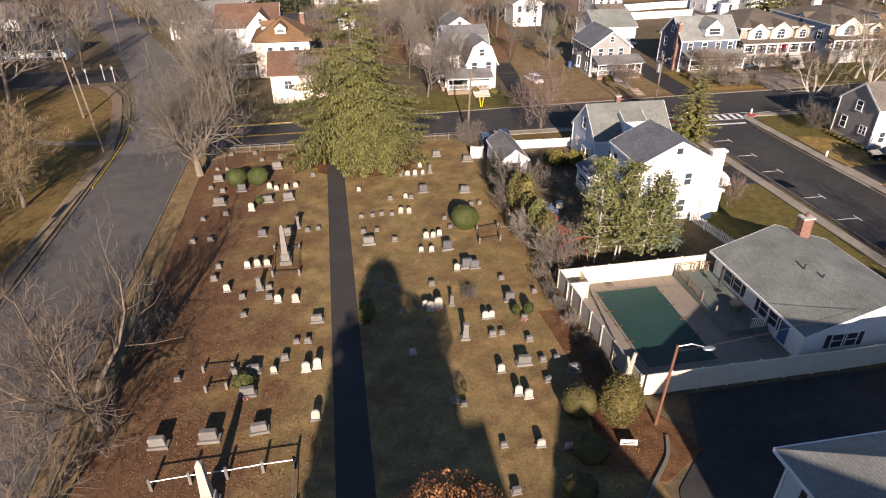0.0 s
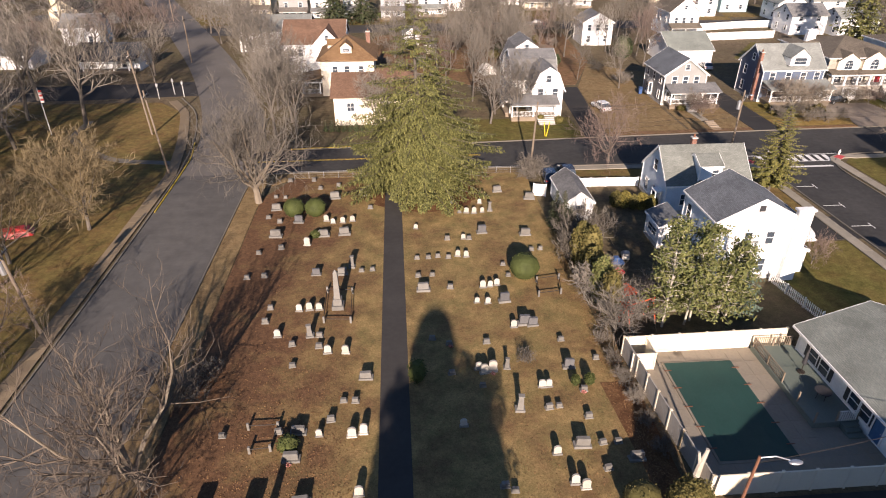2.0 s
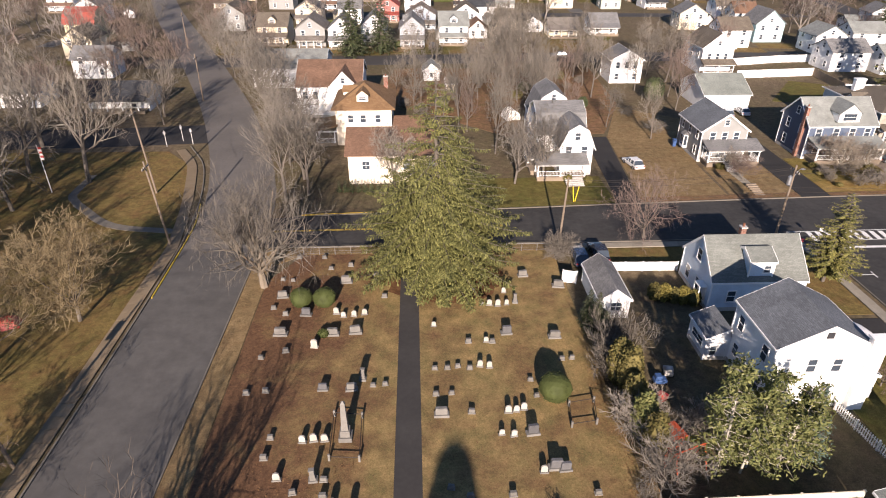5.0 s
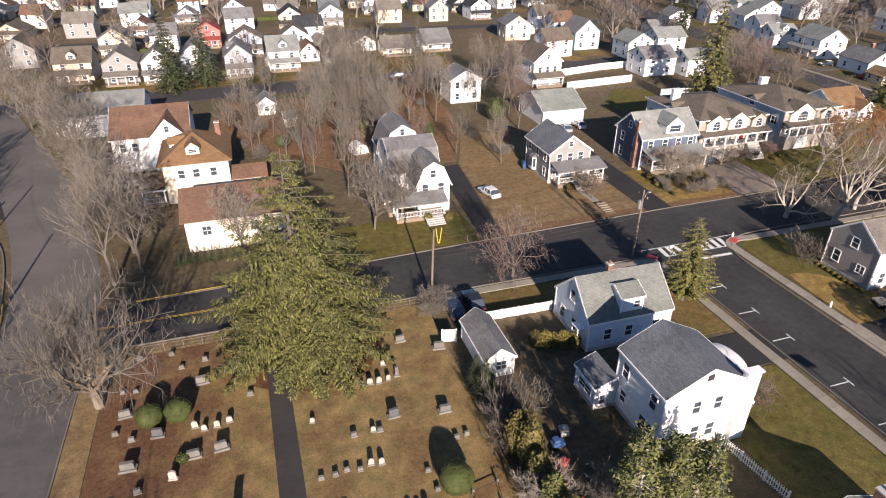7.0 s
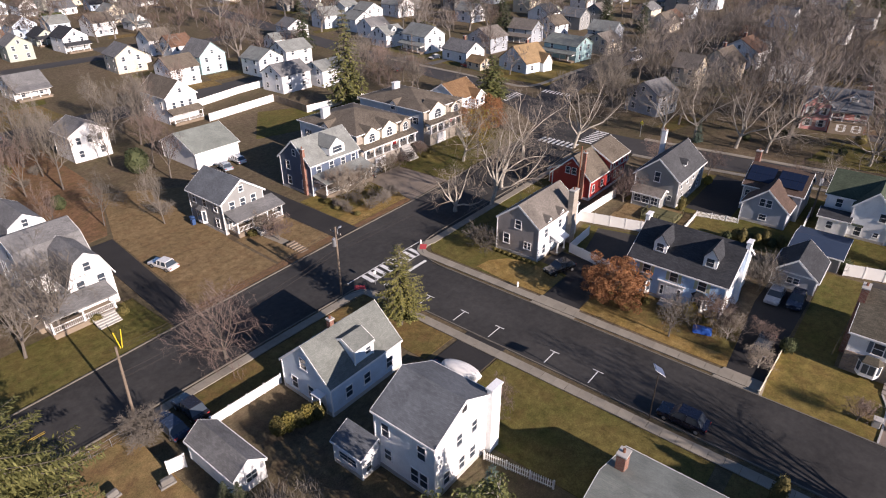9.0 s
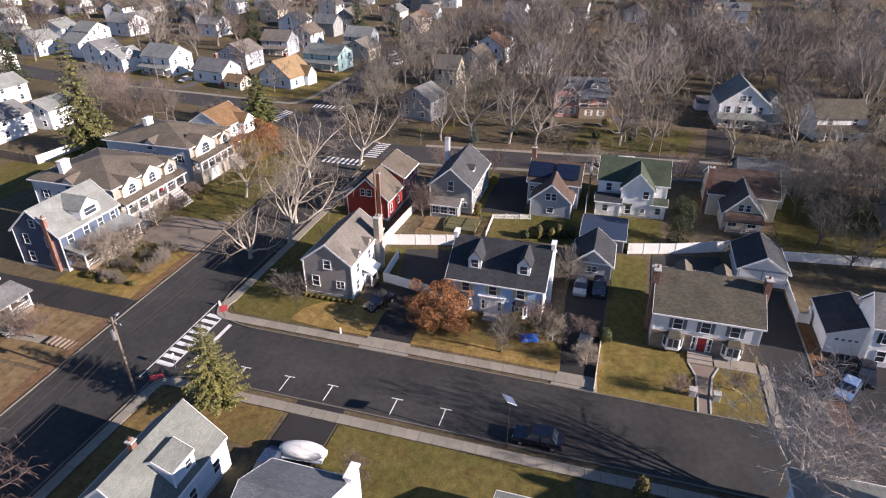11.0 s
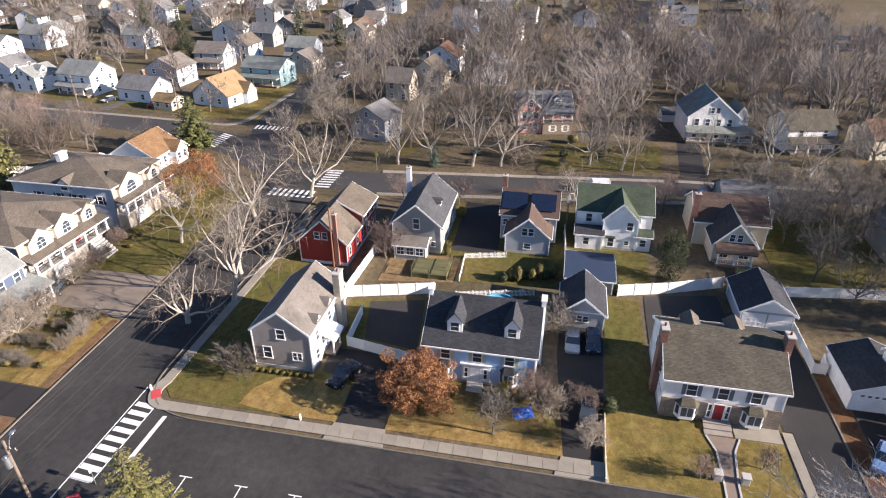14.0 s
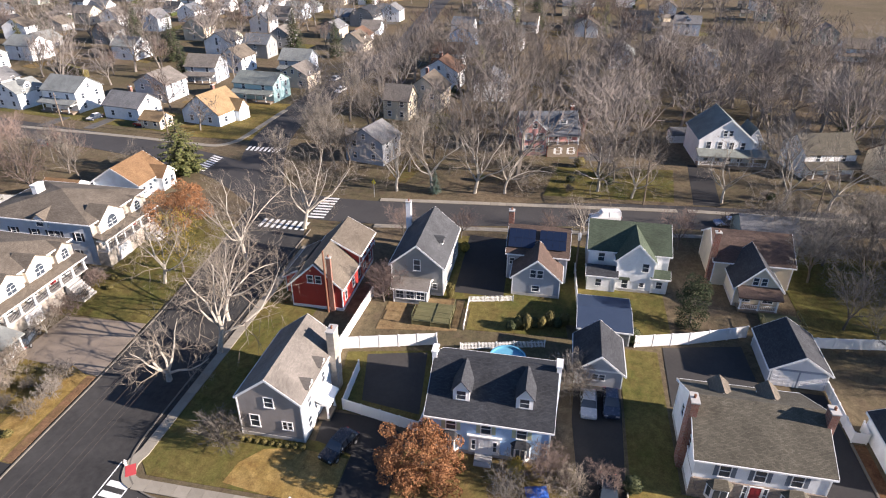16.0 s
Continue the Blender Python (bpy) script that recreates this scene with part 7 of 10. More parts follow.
for k in range(26):
    x, y = wild.uniform(-4, 46), wild.uniform(124, 182)
    if 0 < x < 11 and 153 < y < 173 or 17 < x < 31 and y < 138:
        continue
    if k % 4 == 0:
        shrub("wild_shrub", x, y, wild.uniform(1, 1.8), wild.uniform(1, 1.8), wild.uniform(0.8, 1.7), OLIVE if k % 8 else FIR, "overgrown green shrub in the brush", 900, 0.26, 200 + k)
    else:
        plant("bare_shrub", BUSH[k % 2], x, y, wild.uniform(0.6, 1.2), 50 * k, "tangle of tan stems in the brush", "shrub")
for k in range(16):
    x, y = wild.uniform(143, 158), wild.uniform(-12, 76)
    if 8 < y < 21:
        continue
    if k % 3:
        plant("bare_shrub", BUSH[k % 2], x, y, wild.uniform(0.5, 1.1), 50 * k, "brown bare shrub in a front yard", "shrub")
    else:
        shrub("evergreen_shrub", x, y, 0.9, 0.9, 0.8, FIR, "dark rounded evergreen in a front yard", 600, 0.2, 260 + k)
shrub("wild_shrub", 52.5, 147, 2.2, 2.4, 2.6, FIR, "tall ragged green shrub behind the driveway", 2200, 0.28, 240)
rnd = random.Random(77)
for k in range(22):
    x, y = (rnd.uniform(63.5, 75.5), rnd.uniform(99.5, 107.5)) if k < 15 else (rnd.uniform(88, 99), rnd.uniform(108, 112.5))
    if k % 3:
        plant("bare_shrub", BUSH[k % 2], x, y, rnd.uniform(0.5, 0.95), 50 * k, "low tangle of bare reddish stems in a front bed", "shrub")
    else:
        shrub("low_shrub", x, y, 0.6, 0.6, 0.36, OLIVE, "low winter-brown shrub in a front bed", 260, 0.13, 130 + k)

# far woods, past counting: one joined body of bare trees
def woodland(name, spots, kinds, label):
    for part_index in (1, 0):
        vs, fs, off = [], [], 0
        for k, (x, y, ht) in enumerate(spots):
            me = kinds[k % len(kinds)][part_index]
            n = len(me.vertices)
            co = np.empty(n * 3)
            me.vertices.foreach_get("co", co)
            co = co.reshape(-1, 3) * (ht / 14.0)
            a = k * 1.37
            rot = np.array(((math.cos(a), -math.sin(a), 0), (math.sin(a), math.cos(a), 0), (0, 0, 1)))
            co = co @ rot.T + np.array((x, y, 0))
            vs.append(co)
            fs += [tuple(i + off for i in p.vertices) for p in me.polygons]
            off += n
        me = bpy.data.meshes.new(name)
        me.from_pydata(np.concatenate(vs).tolist(), [], fs)
        me.materials.append(kinds[0][part_index].materials[0])
        ob = new(name if part_index else name + "_trunks", me)
        tagged(ob, label if part_index else "grey trunks and limbs of far bare woods", "woodland", kind="stuff")


FARBARK = surface("far_pale_bark", (0.15, 0.13, 0.112), (0.34, 0.305, 0.265), 0.3, 3.0, 0.95, 0.3, 0.02, worldly=True)
FARK = [bare_kind(q, 14, 0.3, (7, 5, 5), FARBARK, HAZETWIG, 4, 3, limb=1.9, width=0.36, thin=0.04, form=(1.0, 1.7)) for q in (51, 52, 53, 54)]
FARL = [bare_kind(q, 14, 0.32, (6, 4, 4), FARBARK, HAZETWIG, 4, 3, limb=1.8, width=0.36, thin=0.062, form=(1.0, 1.6)) for q in (57, 58, 59)]
FARM = [bare_kind(q, 14, 0.3, (6, 5, 4), BARK, REDTWIG, 4, 3, limb=1.8, thin=0.055) for q in (55, 56)]

# ---- far houses ----
def far_window(root, side, at, u, z, w=0.95, h=1.35):
    """A distant sash window, frame and pane in one mesh."""
    key = ("far_window", w, h)
    if key not in shared:
        xs, zs = (-w / 2 - 0.1, -w / 2, w / 2, w / 2 + 0.1), (-0.1, 0, h * 0.48, h * 0.54, h, h + 0.1)
        bm = bmesh.new()
        front = [[bm.verts.new((x, -0.06, zz)) for x in xs] for zz in zs]
        for j in range(5):
            for i in range(3):
                ring = (front[j][i], front[j][i + 1], front[j + 1][i + 1], front[j + 1][i])
                if i == 1 and j in (1, 3):
                    deep = [bm.verts.new((v.co.x, -0.01, v.co.z)) for v in ring]
                    bm.faces.new(deep).material_index = 1
                    for k in range(4):
                        bm.faces.new((ring[k], ring[(k + 1) % 4], deep[(k + 1) % 4], deep[k]))
                else:
                    bm.faces.new(ring)
        edge = front[0] + [r[3] for r in front[1:]] + front[5][2::-1] + [r[0] for r in front[4:0:-1]]
        back = [bm.verts.new((v.co.x, 0.02, v.co.z)) for v in edge]
        for k in range(len(edge)):
            bm.faces.new((edge[k], back[k], back[(k + 1) % len(edge)], edge[(k + 1) % len(edge)]))
        shared[key] = mesh_of(bm, "window", TRIM)
        shared[key].materials.append(GLASS)
    part("window", shared[key], None, root).matrix_basis = on_face(side, at, u, z)


FAR = []
WALLS = (WHITE, WHITE, GREYSIDE, WHITE, PALEBLUE, SAGE, WHITE, CREAM, BLUEGREY)
ROOFS = (R_MID, R_BROWN, R_TAN, R_SLATE, R_DARK, R_PALE, R_REDBROWN)
WALL_WORDS = {WHITE: "white", CREAM: "cream", GREYSIDE: "grey", PALEBLUE: "pale blue", SAGE: "sage green", YELLOWSIDE: "pale yellow", BLUEGREY: "blue-grey", PINKRED: "brick-red", TEAL: "teal", SKYBLUE: "light blue", REDSIDE: "red"}
ROOF_WORDS = {R_MID: "grey", R_BROWN: "brown", R_TAN: "tan", R_SLATE: "slate", R_DARK: "charcoal", R_PALE: "pale grey", R_REDBROWN: "red-brown", R_ORANGE: "orange", R_GOLD: "golden tan", R_RED: "red", R_FOREST: "green", R_GREEN: "grey-green", R_MOSS: "mossy brown"}


def far_house(x, y, w, d, eave, ridge, axis, wallm, roofm, turn=0, kind="gable", porch_side="", extras=""):
    """A house with its front at (x, y): w along the street side, d deep; seen from far off."""
    FAR.append((x, y, max(w, d)))
    word = "bungalow" if eave < 3.6 else "two-storey house"
    h = house("house", f"{WALL_WORDS[wallm]} {word} with {ROOF_WORDS[roofm]} shingle {'hipped' if kind == 'hip' else 'gambrel' if kind == 'gambrel' else 'gabled'} roof", x, y, turn)
    block(h, -w / 2, w / 2, -d / 2, d / 2, eave, ridge, axis, wallm, roofm, kind, over=0.4, trim=False)
    storeys = (0.9,) if eave < 4 else (0.9, 3.6)
    for z in storeys:
        for u in spread(-w / 2, w / 2, 2):
            far_window(h, "S", -d / 2, u, z)
        for u in spread(-d / 2, d / 2, 1 if math.hypot(x - 40, y - 30) > 230 else 2):
            far_window(h, "W", -w / 2, u, z)
    if axis == "y":
        far_window(h, "S", -d / 2, 0, eave + 0.3, 0.8, 1.1)
    else:
        far_window(h, "W", -w / 2, 0, eave + 0.3, 0.8, 1.1)
    if porch_side == "S":
        porch(h, -w / 2 + 0.2, w / 2 - 0.2, -d / 2 - 2.2, -d / 2, 0.6, 2.8, [(u, -d / 2 - 2.0) for u in spread(-w / 2, w / 2, 4)], roofm, rail=False)
    if porch_side == "W":
        porch(h, -w / 2 - 2.2, -w / 2, -d / 2 + 0.2, d / 2 - 0.2, 0.6, 2.8, [(-w / 2 - 2.0, u) for u in spread(-d / 2, d / 2, 4)], roofm, rail=False, slope="W")
    if "c" in extras:
        chimney(h, w * 0.2, d * 0.1, eave, ridge + 0.9)
    if "d" in extras:
        if axis == "x":
            dormer(h, "S", 0, -d / 2 + 1.0, eave + 0.5, 2.2, 1.2, 3, wallm, roofm, (1.3, 0.9))
        else:
            dormer(h, "W", -w / 2 + 1.0, 0, eave + 0.5, 2.2, 1.2, 3, wallm, roofm, (1.3, 0.9))
    return h


# the row facing the north street
far_house(-30, 209, 8.5, 11, 5.6, 8.6, "y", GREYSIDE, R_TAN, porch_side="S")
far_house(-42, 214, 9, 11, 5.4, 8.4, "x", CREAM, R_BROWN, porch_side="S", extras="d")
far_house(-21, 208, 7.5, 10, 5.6, 8.8, "y", WHITE, R_MID, porch_side="S")
far_house(-11.6, 211, 7.5, 11, 6.0, 9.2, "y", WHITE, R_MID, porch_side="S")
far_house(-0.3, 210, 7.2, 12, 5.6, 8.6, "y", BLUEGREY, R_MID, porch_side="S", extras="d")
far_house(12.2, 213, 8.6, 11, 5.6, 8.8, "x", WHITE, R_PALE, porch_side="S", extras="d")
far_house(20.4, 221, 6, 8, 3.0, 5.4, "y", WHITE, R_REDBROWN)
far_house(28.8, 215.5, 9.4, 10, 3.4, 8.0, "y", CREAM, R_BROWN, kind="gambrel", porch_side="S")
far_house(39.5, 232, 7, 9, 2.8, 4.8, "y", WHITE, R_DARK)
far_house(48, 222, 9.5, 8, 3.0, 5.4, "x", CREAM, R_TAN, porch_side="S")
far_house(62, 226, 9, 9, 3.4, 6.2, "x", WHITE, R_MID, porch_side="S")
far_house(-9, 252, 8, 10, 5.4, 8.2, "y", PINKRED, R_RED, porch_side="S")
far_house(-36, 246, 9, 10, 5.4, 8.2, "y", CREAM, R_TAN, porch_side="S")
far_house(-22, 248, 8, 10, 5.4, 8.2, "x", WHITE, R_MID)
# north-west, beyond the old road
far_house(-61, 147, 12.5, 8, 3.0, 5.2, "x", WHITE, R_DARK, porch_side="S")
far_house(-78, 174, 9, 8, 4.6, 7.0, "x", WHITE, R_MID)
far_house(-91, 196, 8, 9, 5.2, 8.0, "y", CREAM, R_BROWN)
far_house(-101.6, 221, 9, 10, 5.4, 9.2, "x", YELLOWSIDE, R_RED, kind="gambrel")
far_house(-83, 150, 9, 8, 3.2, 5.4, "x", WHITE, R_MID)
far_house(-118, 170, 10, 9, 5, 7.8, "x", GREYSIDE, R_DARK)
far_house(-113, 252, 9, 10, 5.4, 8.2, "y", WHITE, R_MID)
far_house(-60, 236, 9, 10, 5.4, 8.4, "y", GREYSIDE, R_BROWN)
# across the far street, to the north-east
far_house(176.5, 197, 9, 9, 4.6, 7.0, "x", WHITE, R_PALE, -8, extras="d")
far_house(177.5, 180.5, 9.5, 12, 5.8, 8.8, "y", WHITE, R_PALE, -8, porch_side="W")
far_house(173.5, 159.5, 8.5, 11.5, 3.6, 6.4, "y", WHITE, R_MID, -8, extras="c")
h = far_house(174.6, 136, 10.5, 12, 3.3, 7.6, "x", PALEBLUE, R_GOLD, -12, extras="c")
block(h, 1.0, 5.0, -7.4, -2, 3.1, 5.4, "y", WHITE, R_GOLD, over=0.3, trim=False)
far_house(166, 147.5, 5, 6, 2.4, 4.0, "y", CREAM, R_GOLD, -8)
far_house(197.5, 133, 9.5, 13, 5.2, 7.6, "y", TEAL, R_GREEN, -6, porch_side="W")
far_house(214, 128, 9, 10, 4.2, 6.8, "x", CREAM, R_TAN, -6)
far_house(186, 214, 9, 9, 4.6, 7.2, "x", WHITE, R_MID, -8)
far_house(150, 226, 11, 8, 3.4, 5.2, "x", WHITE, R_PALE, -8)
far_house(163, 236, 9, 9, 5.0, 7.6, "y", WHITE, R_MID, -8)
# along the back street
far_house(155, 86, 8, 9.5, 5.2, 7.8, "x", BLUEGREY, R_MID, -14)
far_house(198, 82.5, 10, 10, 5.6, 9.4, "x", CREAM, R_BROWN, -6, extras="c")
far_house(187, 88, 7, 7, 5.4, 8.6, "y", CREAM, R_TAN, -6)
FAR.append((168, 48, 13))
h = house("house", "pink clapboard house with white shutters and a two-level red porch", 169.5, 48, 13)
block(h, -4.5, 4.5, -6.4, 6.4, 5.9, 8.7, "y", PINKSIDE, R_SLATE)
block(h, -5.4, 0, 1.0, 6.5, 5.9, 8.5, "x", PINKSIDE, R_SLATE)
part("porch_wall", boxes((-6.6, -6.2, 0, -4.52, 0.9, 2.7)), REDSIDE, h, "deep red lower porch wall")
porch(h, -6.8, -4.5, -6.3, 0.95, 2.95, 5.2, [(-6.6, -6.1), (-6.6, -3.8), (-6.6, -1.4), (-6.6, 0.8)], R_SLATE, slope="W")
for z in (0.9, 3.7):
    windows(h, "W", -5.4, [2.4, 5.1], z, 0.9, 1.5, shutters=TRIM)
windows(h, "W", -6.6, [-4.6, -1.6], 0.8, 0.95, 1.4, shutters=TRIM)
windows(h, "W", -4.5, [-4.4, -1.4], 3.6, 0.9, 1.4)
window(h, "W", -5.4, 3.75, 6.4, 0.8, 1.0)
dormer(h, "W", -3.4, -3.0, 6.6, 1.8, 1.1, 2.6, TRIM, R_SLATE, (1.2, 0.8))
chimney(h, 1.0, -5.8, 6, 9.6)
FAR.append((171.5, 9.5, 13))
h = house("house", "large white gabled house with dark green-grey roof and long porch", 171.5, 9.5, 4)
block(h, -6.0, 6.0, -5.6, 5.6, 5.8, 10.2, "x", WHITE, R_GREEN)
block(h, -2.0, 5.0, -9.0, -5.6, 4.6, 7.2, "x", WHITE, R_GREEN)
porch(h, -8.6, -6.0, -8.6, 5.8, 0.7, 2.9, [(-8.4, q) for q in (-8.4, -5.6, -2.8, 0.0, 2.8, 5.6)], R_GREEN, slope="W")
for z in (0.9, 3.7):
    windows(h, "W", -6.0, [-3.6, -1.2, 1.2, 3.6], z, 0.9, 1.5)
windows(h, "W", -6.0, [-0.6, 0.6], 6.6, 0.75, 1.2)
windows(h, "S", -5.6, [-4, -1], 3.6, 0.9, 1.4)
far_house(166.5, -10, 9, 11, 5.3, 8.2, "y", WHITE, R_MOSS, 14, porch_side="W")
far_house(165, -27, 9, 12, 4.8, 7.6, "y", CREAM, R_REDBROWN, 14)
far_house(256, -1, 10, 10, 5.6, 9.0, "x", PALEBLUE, R_PALE, -4, porch_side="W", extras="d")
far_house(288, 87, 9, 10, 5.4, 8.0, "x", SKYBLUE, R_DARK, -4)
far_house(330, 142, 13, 12, 4.6, 8.6, "x", GREYSIDE, R_DARK, -4, kind="gambrel")
far_house(262, 26, 10, 9, 5.2, 8.0, "x", WHITE, R_PALE, -4)
far_house(271, 128, 10, 10, 3.6, 7.2, "x", CREAM, R_BROWN, -4, extras="d")
far_house(296, 146, 10, 9, 4.4, 7.0, "x", CREAM, R_MID, -4)
far_house(123, 11.5, 9, 8, 5.0, 7.4, "y", SAGE, R_MID)
far_house(116, -12, 9, 9, 4.6, 7.2, "x", GREYSIDE, R_MID)
far_house(346, 14, 10, 14, 4.6, 8.0, "y", GREYSIDE, R_DARK, -4, extras="d")
far_house(335, -7, 9, 11, 5.2, 8.0, "y", WHITE, R_MID, -4, extras="d")
far_house(222, 83, 9, 12, 5.6, 9.0, "x", WHITE, R_REDBROWN, -6, extras="c")
far_house(280, 201, 9, 10, 5.6, 9.4, "x", CREAM, R_TAN, -4)
far_house(256, 177, 9, 11, 4.8, 8.0, "x", WHITE, R_DARK, -4)
far_house(297, 233, 9, 9, 5.6, 9.0, "x", WHITE, R_MID, -4)
far_house(276, 11, 9, 10, 5.4, 8.0, "x", CREAM, R_PALE, -4)
far_house(361, 77, 9, 12, 5.6, 8.6, "x", WHITE, R_MID, -4)
far_house(232, 243, 10, 12, 5.4, 8.2, "y", WHITE, R_PALE, -6)
far_house(240, 206, 9, 10, 5.0, 7.8, "y", WHITE, R_PALE, -6)
far_house(213, 244, 10, 9, 5.0, 7.8, "y", WHITE, R_PALE, -6)
far_house(348, 209, 10, 10, 5.6, 8.6, "x", WHITE, R_MID, -4)
# behind the stone houses
far_house(112, 176, 10, 9, 5.0, 7.4, "x", WHITE, R_MID)
far_house(124, 172, 11, 8, 4.8, 6.8, "x", WHITE, R_PALE)
far_house(96, 206, 9, 9, 5.2, 8.0, "x", WHITE, R_BROWN)
far_house(110, 214, 9, 10, 5.6, 9.4, "y", TEAL, R_MID)
far_house(134, 201, 10, 9, 5.0, 7.4, "x", WHITE, R_PALE, -4)
far_house(119.5, 197, 9, 9, 5.0, 7.6, "y", WHITE, R_PALE)
far_house(192, 229, 9, 9, 5.0, 7.6, "y", WHITE, R_PALE, -8)
far_house(190, 246, 9, 10, 5.2, 8.0, "x", WHITE, R_PALE, -8)

# the quarters past these: streets of houses that thin out into the woods
def near_road(x, y):
    for line in (BACK, EASTST, NORTHRD):
        for (ax, ay), (bx, by) in zip(line, line[1:]):
            dx, dy = bx - ax, by - ay
            s = max(0, min(1, ((x - ax) * dx + (y - ay) * dy) / (dx * dx + dy * dy)))
            if math.hypot(x - ax - s * dx, y - ay - s * dy) < 13:
                return True
    return abs(y - 262) < 9 and x < 155


rnd = random.Random(5)
for gx in range(-150, 470, 19):
    for gy in range(-80, 420, 24):
        x, y = gx + rnd.uniform(-4, 4), gy + rnd.uniform(-5, 5)
        north = y > 232 and x > -140 and x < 300
        east = x > 182 and y > -80 and not (x < 235 and y < 66)
        pick, jx, flip, wm, rm = rnd.random(), rnd.uniform(7.2, 10), rnd.random(), rnd.choice(WALLS), rnd.choice(ROOFS)
        tall = rnd.random() < 0.65
        if not (north or east) or near_road(x, y) or any(math.hypot(x - a, y - b) < 15 for a, b, _ in FAR):
            continue
        if pick > (0.95 if north and x < 120 else 0.62 if y > 90 else 0.3):
            continue
        far_house(x, y, jx, rnd.uniform(8, 11), 5.3 if tall else 3.1, 8.2 if tall else 5.8, "y" if flip < 0.5 else "x", wm, rm, rnd.uniform(-8, 4), porch_side="S" if flip < 0.4 and north else "W" if flip < 0.4 else "")

# their lawns, sheds, hedges and drives
rnd = random.Random(21)
TONES = (GREEN, STRAW, LAWN, BARE, GREEN, OLDROAD)
TONE_WORDS = ("green lawn", "straw-coloured lawn", "olive lawn", "bare earth yard", "green lawn", "grey drive")
for k, (x, y, c) in enumerate(FAR):
    if x < 140 and y < 195:
        continue
    n = k % 6
    dx, dy = rnd.uniform(-9, 9), rnd.uniform(-12, -7)
    w, d = (rnd.uniform(5, 9), rnd.uniform(4, 8)) if n < 5 else (3.0, 9)
    if near_road(x + dx, y + dy):
        continue
    patch("yard_" + str(k + 1), [(x + dx - w, y + dy - d / 2), (x + dx + w * 0.8, y + dy - d / 2 - 0.8), (x + dx + w, y + dy + d / 2), (x + dx - w * 0.7, y + dy + d / 2 + 0.7)], 0.012 + 0.0006 * (k % 20), TONES[n], TONE_WORDS[n] + " of a far house")
    if k % 4 == 0:
        sh = house("shed", "small pale gabled shed in a far yard", x + 9, y + 7, rnd.uniform(-20, 20), "shed")
        block(sh, -1.6, 1.6, -2.2, 2.2, 2.2, 3.4, "y", rnd.choice((WHITE, CREAM, GREYSIDE)), rnd.choice((R_MID, R_TAN, R_BROWN)), trim=False)
    if k % 9 == 4:
        hd = thing("hedge", x - 8, y - 5, 0, rnd.uniform(-10, 10), "clipped green hedge in a far yard", "hedge")
        part("core", boxes((-5, -0.6, 0, 5, 0.6, 1.5), bevel=0.2), YEW, hd)
        part("leaves", leaf_cloud(k, [(q, 0, 0.8, 1.3, 0.75, 0.9) for q in (-4.2, -2.5, -0.8, 0.8, 2.5, 4.2)], 900, 0.3, YEW), YEW, hd)
for x, y, turn in ((196, 221, 66), (213, 210, 62)):
    hd = thing("hedge", x, y, 0, turn, "long clipped bright green hedge beside far houses", "hedge")
    part("core", boxes((-10, -1.0, 0, 10, 1.0, 2.6), bevel=0.3), OLIVE, hd)
    part("leaves", leaf_cloud(int(x), [(q, 0, 1.4, 1.6, 1.2, 1.4) for q in range(-9, 10, 2)], 3000, 0.3, OLIVE), OLIVE, hd)
for k in range(16):
    x, y = rnd.uniform(185, 400), rnd.uniform(-40, 330)
    if not near_road(x, y):
        plant("conifer_tree", FIRS[k % 2], x, y, rnd.uniform(0.7, 1.5), 31 * k, "dark green conifer among far houses")

# trees among them: thick behind the back street, thinner round the far houses
rnd = random.Random(9)


def tree_spots(n, x0, x1, y0, y1, heights, gap, keep):
    out = []
    for _ in range(n * 40):
        if len(out) == n:
            break
        x, y = rnd.uniform(x0, x1), rnd.uniform(y0, y1)
        if x < 146 and y < 200 and not (x < -75 and y > 60) or rnd.random() > keep(x, y):
            continue
        if near_road(x, y) and rnd.random() < 0.85 or any(math.hypot(x - a, y - b) < 0.6 * c + 1 for a, b, c in FAR):
            continue
        if any(abs(x - a) < gap and abs(y - b) < gap for a, b, _ in out[-400:]):
            continue
        out.append((x, y, rnd.choice(heights) * rnd.uniform(0.9, 1.12)))
    return out


close = tree_spots(125, 150, 262, -75, 112, (15, 17, 19, 21), 6.5, lambda x, y: 0.06 if x < 163 else 0.03 if any(abs(y - q - (x - p) * 0.1) < 9 and p - 24 < x < p for p, q in ((168, 48), (171.5, 9.5), (166.5, -9), (256, -1), (222, 83), (198, 82))) else 1.0)
beyond = tree_spots(440, -170, 440, -75, 400, (10, 13, 15, 17, 19), 4.5, lambda x, y: 0.0 if 149 < x < 262 and y < 112 else 0.25 if 145 < x < 185 and y < 205 else 0.3 if y > 190 and x < 110 and y < 320 else 1.0)
woodland("woodland", close, FARK, "grey-brown bare trees standing thick behind the back street")
woodland("woodland_far", beyond[:325], FARL, "fine grey-brown haze of far bare trees")
woodland("woodland_red", beyond[325:], FARM, "reddish-brown haze of far bare trees")

